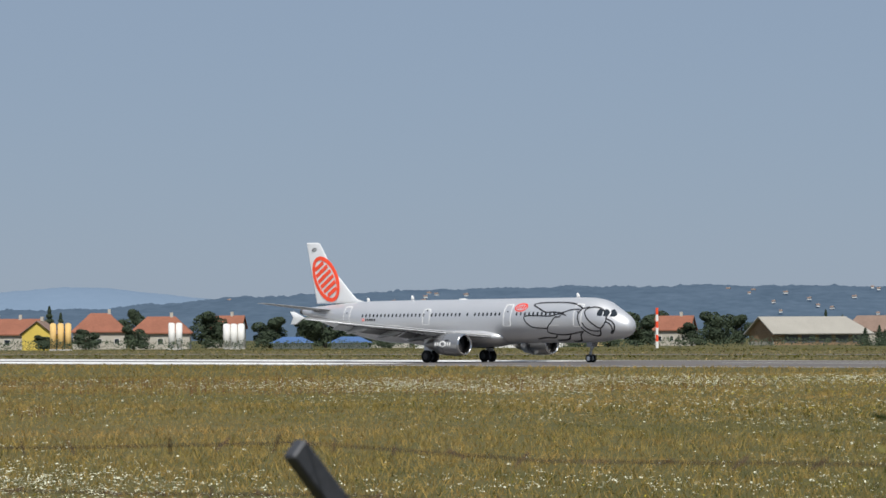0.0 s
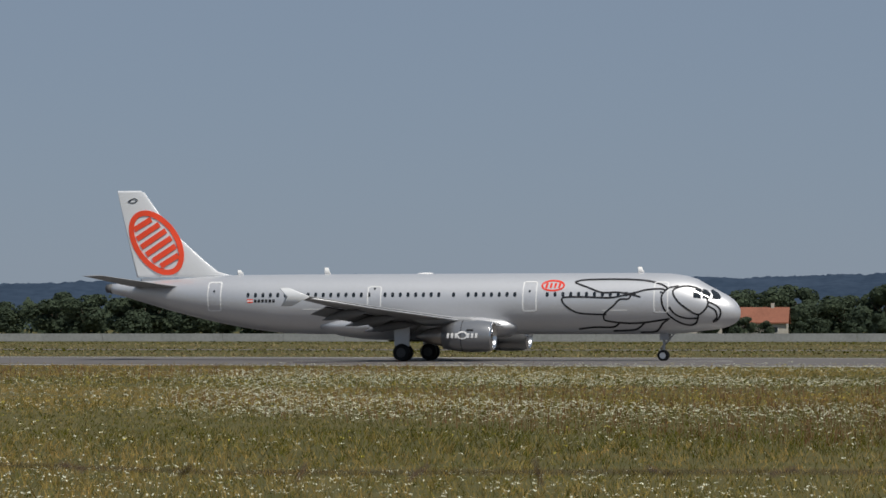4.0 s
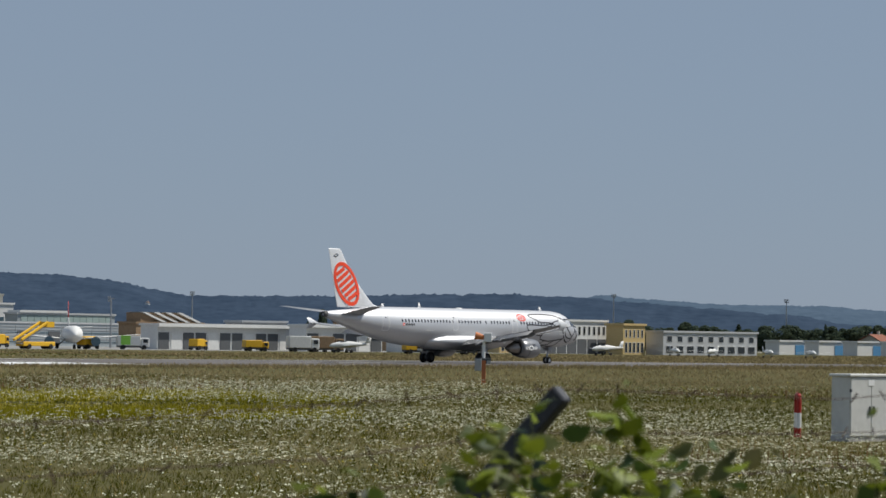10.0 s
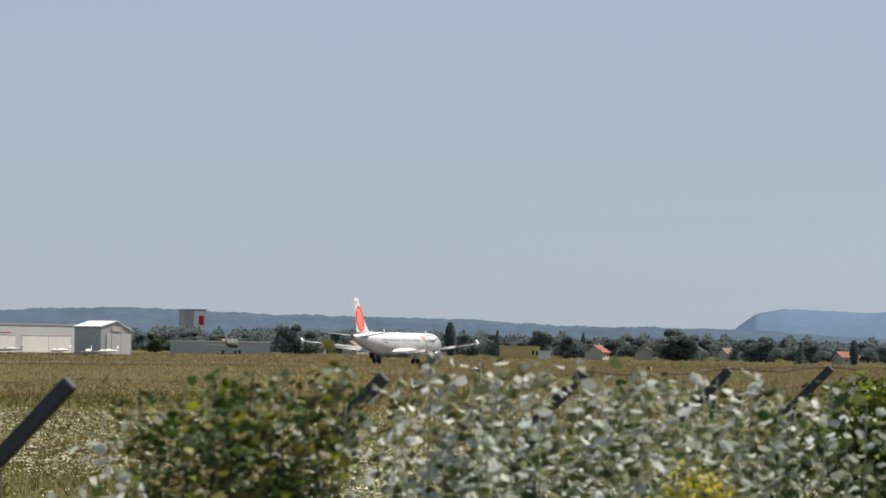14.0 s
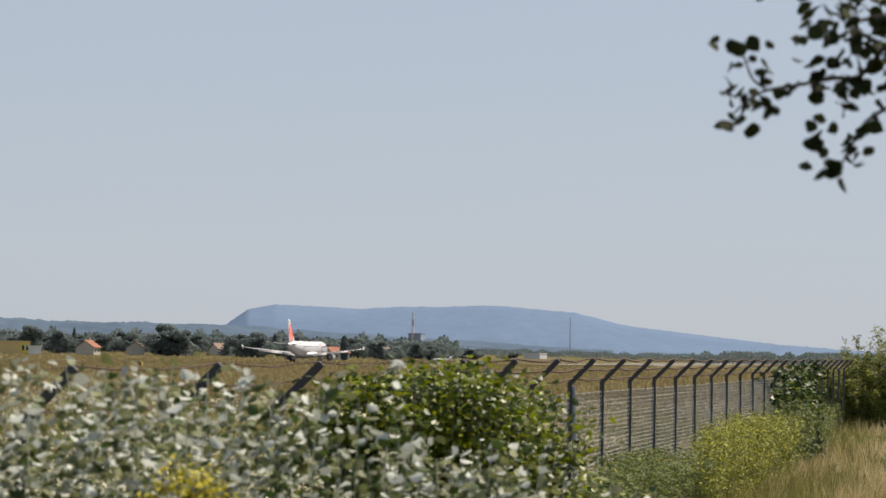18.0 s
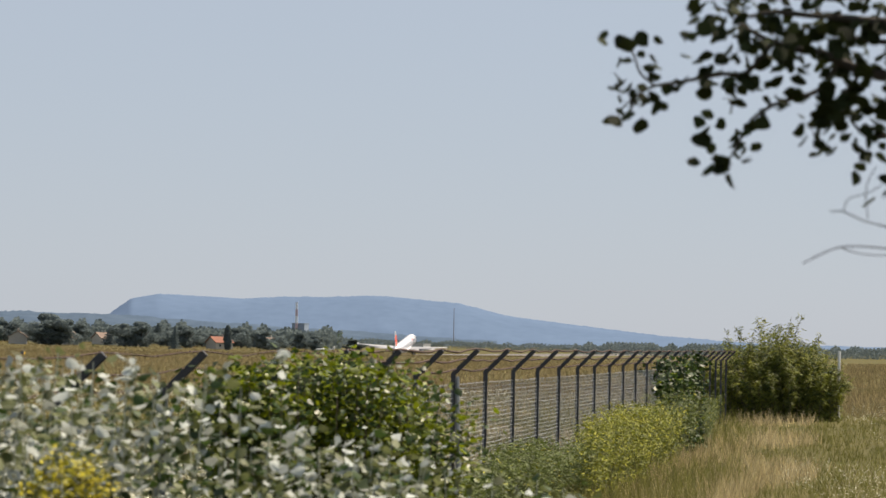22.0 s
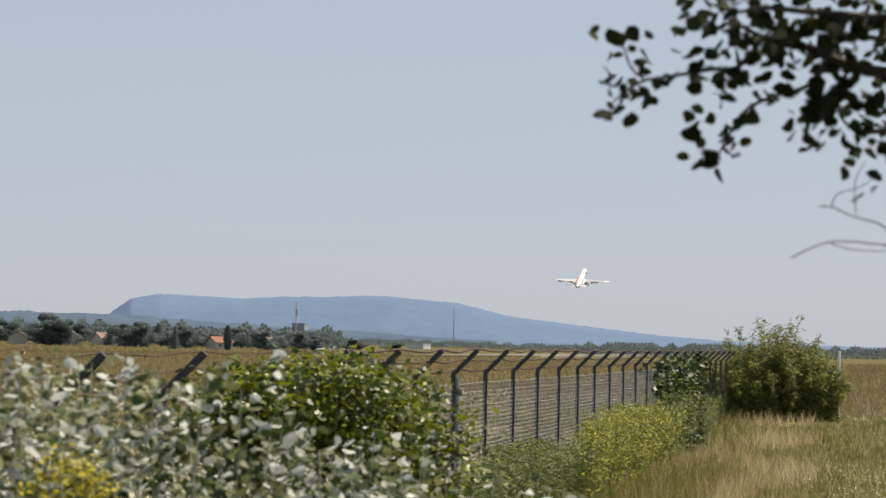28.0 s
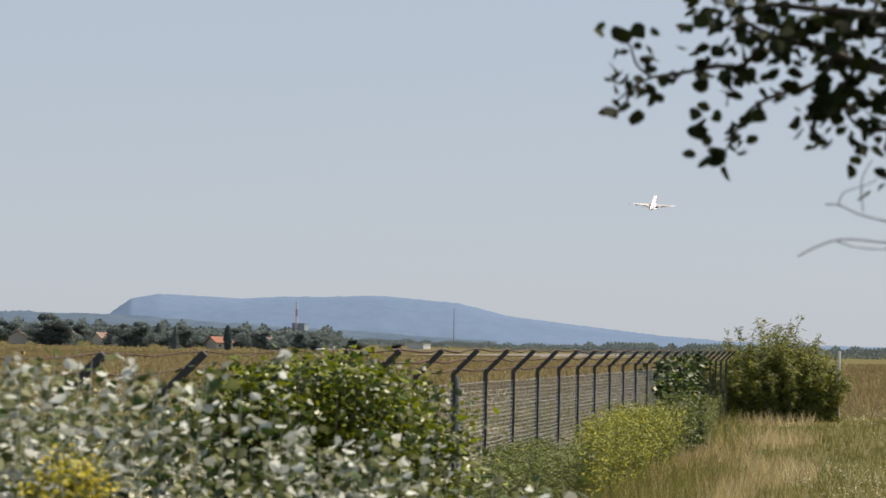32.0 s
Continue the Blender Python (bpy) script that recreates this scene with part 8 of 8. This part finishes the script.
LATE_SPRIGS = (("vine_sprig", 52.3, 6.0, -1.45, 0.3, 60, LEAF_BRIGHT),
                ("vine_sprig", 53.4, 6.1, -1.3, 0.3, 60, LEAF_GREY),
                ("vine_sprig", 54.6, 6.2, -1.0, 0.3, 50, LEAF_BRIGHT),
                ("vine_sprig", 55.6, 6.2, -0.75, 0.2, 40, LEAF_BRIGHT),
                ("vine_sprig", 55.1, 6.2, -1.6, 0.3, 60, LEAF_GREY),
                ("vine_sprig", 59.0, 6.4, -2.0, 0.2, 40, LEAF_OLIVE),
                ("vine_sprig", 60.3, 6.6, -1.75, 0.2, 40, LEAF_BRIGHT),
                ("pale_sprig", 63.2, 7.6, -1.5, 0.12, 60, LEAF_WHITE),
                ("tall_twig", 67.85, 8.6, 0.05, 0.05, 26, LEAF_OLIVE),
                ("tall_twig", 69.55, 9.0, -0.1, 0.06, 30, LEAF_WHITE),
                ("tall_twig", 75.4, 9.0, -0.25, 0.05, 24, LEAF_WHITE),
                ("tall_twig", 77.95, 9.4, -0.2, 0.06, 24, LEAF_WHITE))
swaying = []
for i, (nm, b0, d0, el, wide, n, mat) in enumerate(EARLY_SPRIGS + MIDDLE_SPRIGS + LATE_SPRIGS):
    rnd = random.Random(200 + i)
    p = at(b0, d0)
    top = EYE + math.tan(radians(el)) * d0
    sp = [(p.x + rnd.gauss(0, wide * 0.24), p.y + rnd.gauss(0, wide * 0.24), top * (1 if k == 0 else rnd.uniform(0.88, 0.99))) for k in range(5 if wide > 0.1 else 1)]
    # the LEAF_DARK share paints shade among the sprig's leaves
    sprig = leafy(nm, {"thistle_sprig": "grey-green thistle sprig before the fence", "bramble_sprig": "leafy bramble shoots before the fence", "dry_flower_stalk": "tall withered flower stalk before the fence",
               "vine_sprig": "leafy vine shoots on the fence", "pale_sprig": "pale felted poplar shoot", "tall_twig": "tall leafy poplar twig above the thicket"}[nm], "plant", sp,
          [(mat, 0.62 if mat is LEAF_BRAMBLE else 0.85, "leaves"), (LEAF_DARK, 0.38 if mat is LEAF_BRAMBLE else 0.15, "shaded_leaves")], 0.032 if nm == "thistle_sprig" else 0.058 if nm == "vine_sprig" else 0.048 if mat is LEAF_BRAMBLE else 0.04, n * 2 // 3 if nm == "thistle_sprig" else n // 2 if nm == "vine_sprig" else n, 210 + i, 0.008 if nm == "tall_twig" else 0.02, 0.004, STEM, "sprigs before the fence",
          0.5 if nm == "thistle_sprig" else 0.7, 0.84, 0.03 if nm == "thistle_sprig" else 0.014 if nm == "tall_twig" else 0.04, 0.006 if nm == "tall_twig" else 0.025)
    swaying.append((sprig, 0.35, i))


# ---- tree branch overhead ----
def build_branch():
    tree = thing("poplar_tree", pose(0, 0, 0), "poplar tree whose leafy branches, painted dark as if backlit, hang over the view", "tree")
    rnd = random.Random(300)
    base = at(99, 8.2)
    trunk = [Vector((base.x, base.y, 0.0)), Vector((base.x + 0.05, base.y, 2.0)), Vector((base.x, base.y + 0.05, 4.5)), Vector((base.x + 0.1, base.y, 7.0))]
    stems_mesh("trunk", [trunk], 0.13, 0.05, BRANCH_BARK, tree, 10)

    def spot(px, py, d):
        """A place in the crown by its bearing and elevation in degrees."""
        q = at(px - 0.1, d)
        q.z = EYE + math.tan(radians(py)) * d
        return q
    leaves, wood = [], []

    def limb(r, dense, q, *pts):
        fine = smooth_line([spot(*p, 7.1) for p in pts], step=5)
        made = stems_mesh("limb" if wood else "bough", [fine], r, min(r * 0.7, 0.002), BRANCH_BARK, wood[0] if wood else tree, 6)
        wood.append(made)
        for p in fine if dense else ():
            for _ in range(int(dense * 0.46 * rnd.uniform(0.3, 1.4) + 0.5)):
                leaves.append(p + Vector((rnd.gauss(0, q), rnd.gauss(0, q), rnd.gauss(-0.015, q * 0.7))))

    def sprays(s0, n, *spots):
        for b0, e0 in spots:
            c = spot(b0, e0, 7.1)
            leaves.extend(c + Vector((rnd.gauss(0, s0), rnd.gauss(0, s0), rnd.gauss(0, s0))) for _ in range(n))
    limb(0.017, 7, 0.055, (96.5, 5.0), (90.77, 4.86), (88.98, 4.99), (88.52, 5.08), (88.11, 5.24), (87.78, 5.4), (87.32, 5.46), (86.92, 5.59), (86.65, 5.71), (86.31, 5.91), (86.04, 6.17))
    limb(0.006, 2, 0.02, (86.92, 5.59), (86.46, 5.05), (86.0, 5.01), (85.6, 4.93), (85.21, 4.86), (84.81, 4.79), (84.48, 4.62), (84.22, 4.38))
    limb(0.003, 1, 0.015, (84.81, 4.79), (84.54, 5.01), (84.37, 5.41), (84.07, 5.64))
    limb(0.006, 2, 0.02, (88.11, 5.24), (87.73, 4.74), (87.33, 4.6), (86.87, 4.43), (86.54, 4.19), (86.35, 3.85), (86.22, 3.62), (86.09, 3.32))
    limb(0.014, 9, 0.08, (96.5, 6.2), (90.75, 5.98), (88.96, 5.95), (88.3, 6.01), (87.64, 6.06), (86.91, 6.12), (86.38, 6.04), (85.84, 6.23))
    limb(0.014, 10, 0.09, (96.5, 7.2), (90.74, 6.78), (88.95, 6.48), (88.09, 6.4), (87.17, 6.45), (86.1, 6.57))
    limb(0.01, 7, 0.07, (90.75, 5.98), (89.4, 5.6), (88.7, 5.62), (88.0, 5.75), (87.4, 5.85))
    limb(0.005, 3, 0.025, (88.52, 5.08), (88.13, 4.61), (87.8, 4.28), (87.74, 3.74))
    limb(0.009, 8, 0.05, (96.5, 4.4), (90.78, 4.13), (89.0, 3.93), (88.67, 3.89), (88.4, 4.09), (88.26, 4.28))
    limb(0.002, 0, 0, (96.5, 3.9), (90.8, 3.07), (89.49, 2.12), (89.03, 2.28), (88.56, 2.4), (88.19, 2.56), (87.96, 2.56))
    limb(0.0013, 0, 0, (88.19, 2.56), (88.29, 2.79), (88.62, 2.9), (88.88, 3.04))
    limb(0.0013, 0, 0, (88.63, 2.44), (88.59, 2.9), (88.65, 3.16), (88.78, 3.37))
    limb(0.002, 0, 0, (96.5, 2.2), (90.83, 1.74), (89.5, 1.85), (89.03, 1.9), (88.17, 1.93), (87.48, 1.63))
    limb(0.0013, 0, 0, (88.17, 1.91), (88.57, 1.8), (89.24, 1.78))
    sprays(0.022, 5, (84.35, 4.75), (84.15, 4.42), (84.4, 5.54), (86.07, 4.91), (86.47, 4.78), (85.89, 3.7), (87.7, 4.21), (88.4, 4.15), (88.79, 4.36), (86.73, 4.99))
    sprays(0.014, 2, (84.02, 4.6), (84.07, 5.6), (84.87, 5.05), (85.08, 4.76), (84.98, 4.49), (85.44, 4.68), (85.67, 4.7), (85.76, 5.33), (85.53, 5.2), (85.95, 5.67), (86.17, 4.68), (86.41, 4.12))
    sprays(0.014, 2, (86.01, 4.34), (85.78, 4.11), (85.69, 3.91), (86.25, 3.62), (86.24, 3.34), (85.8, 3.31), (86.8, 4.52), (87.83, 4.74), (88.15, 4.91), (87.47, 4.47), (87.84, 3.73), (87.66, 3.69), (88.82, 2.64), (88.98, 3.1))
    leaf_cloud("leaves", np.array([(q.x, q.y, q.z + 0.018) for q in leaves]), 0.037, LEAF_TREE, wood[0], "poplar leaves painted dark as a backlit silhouette", 301, droop=0.9, ratio=1.0)
    return wood[0]


BOUGH = build_branch()

motions()
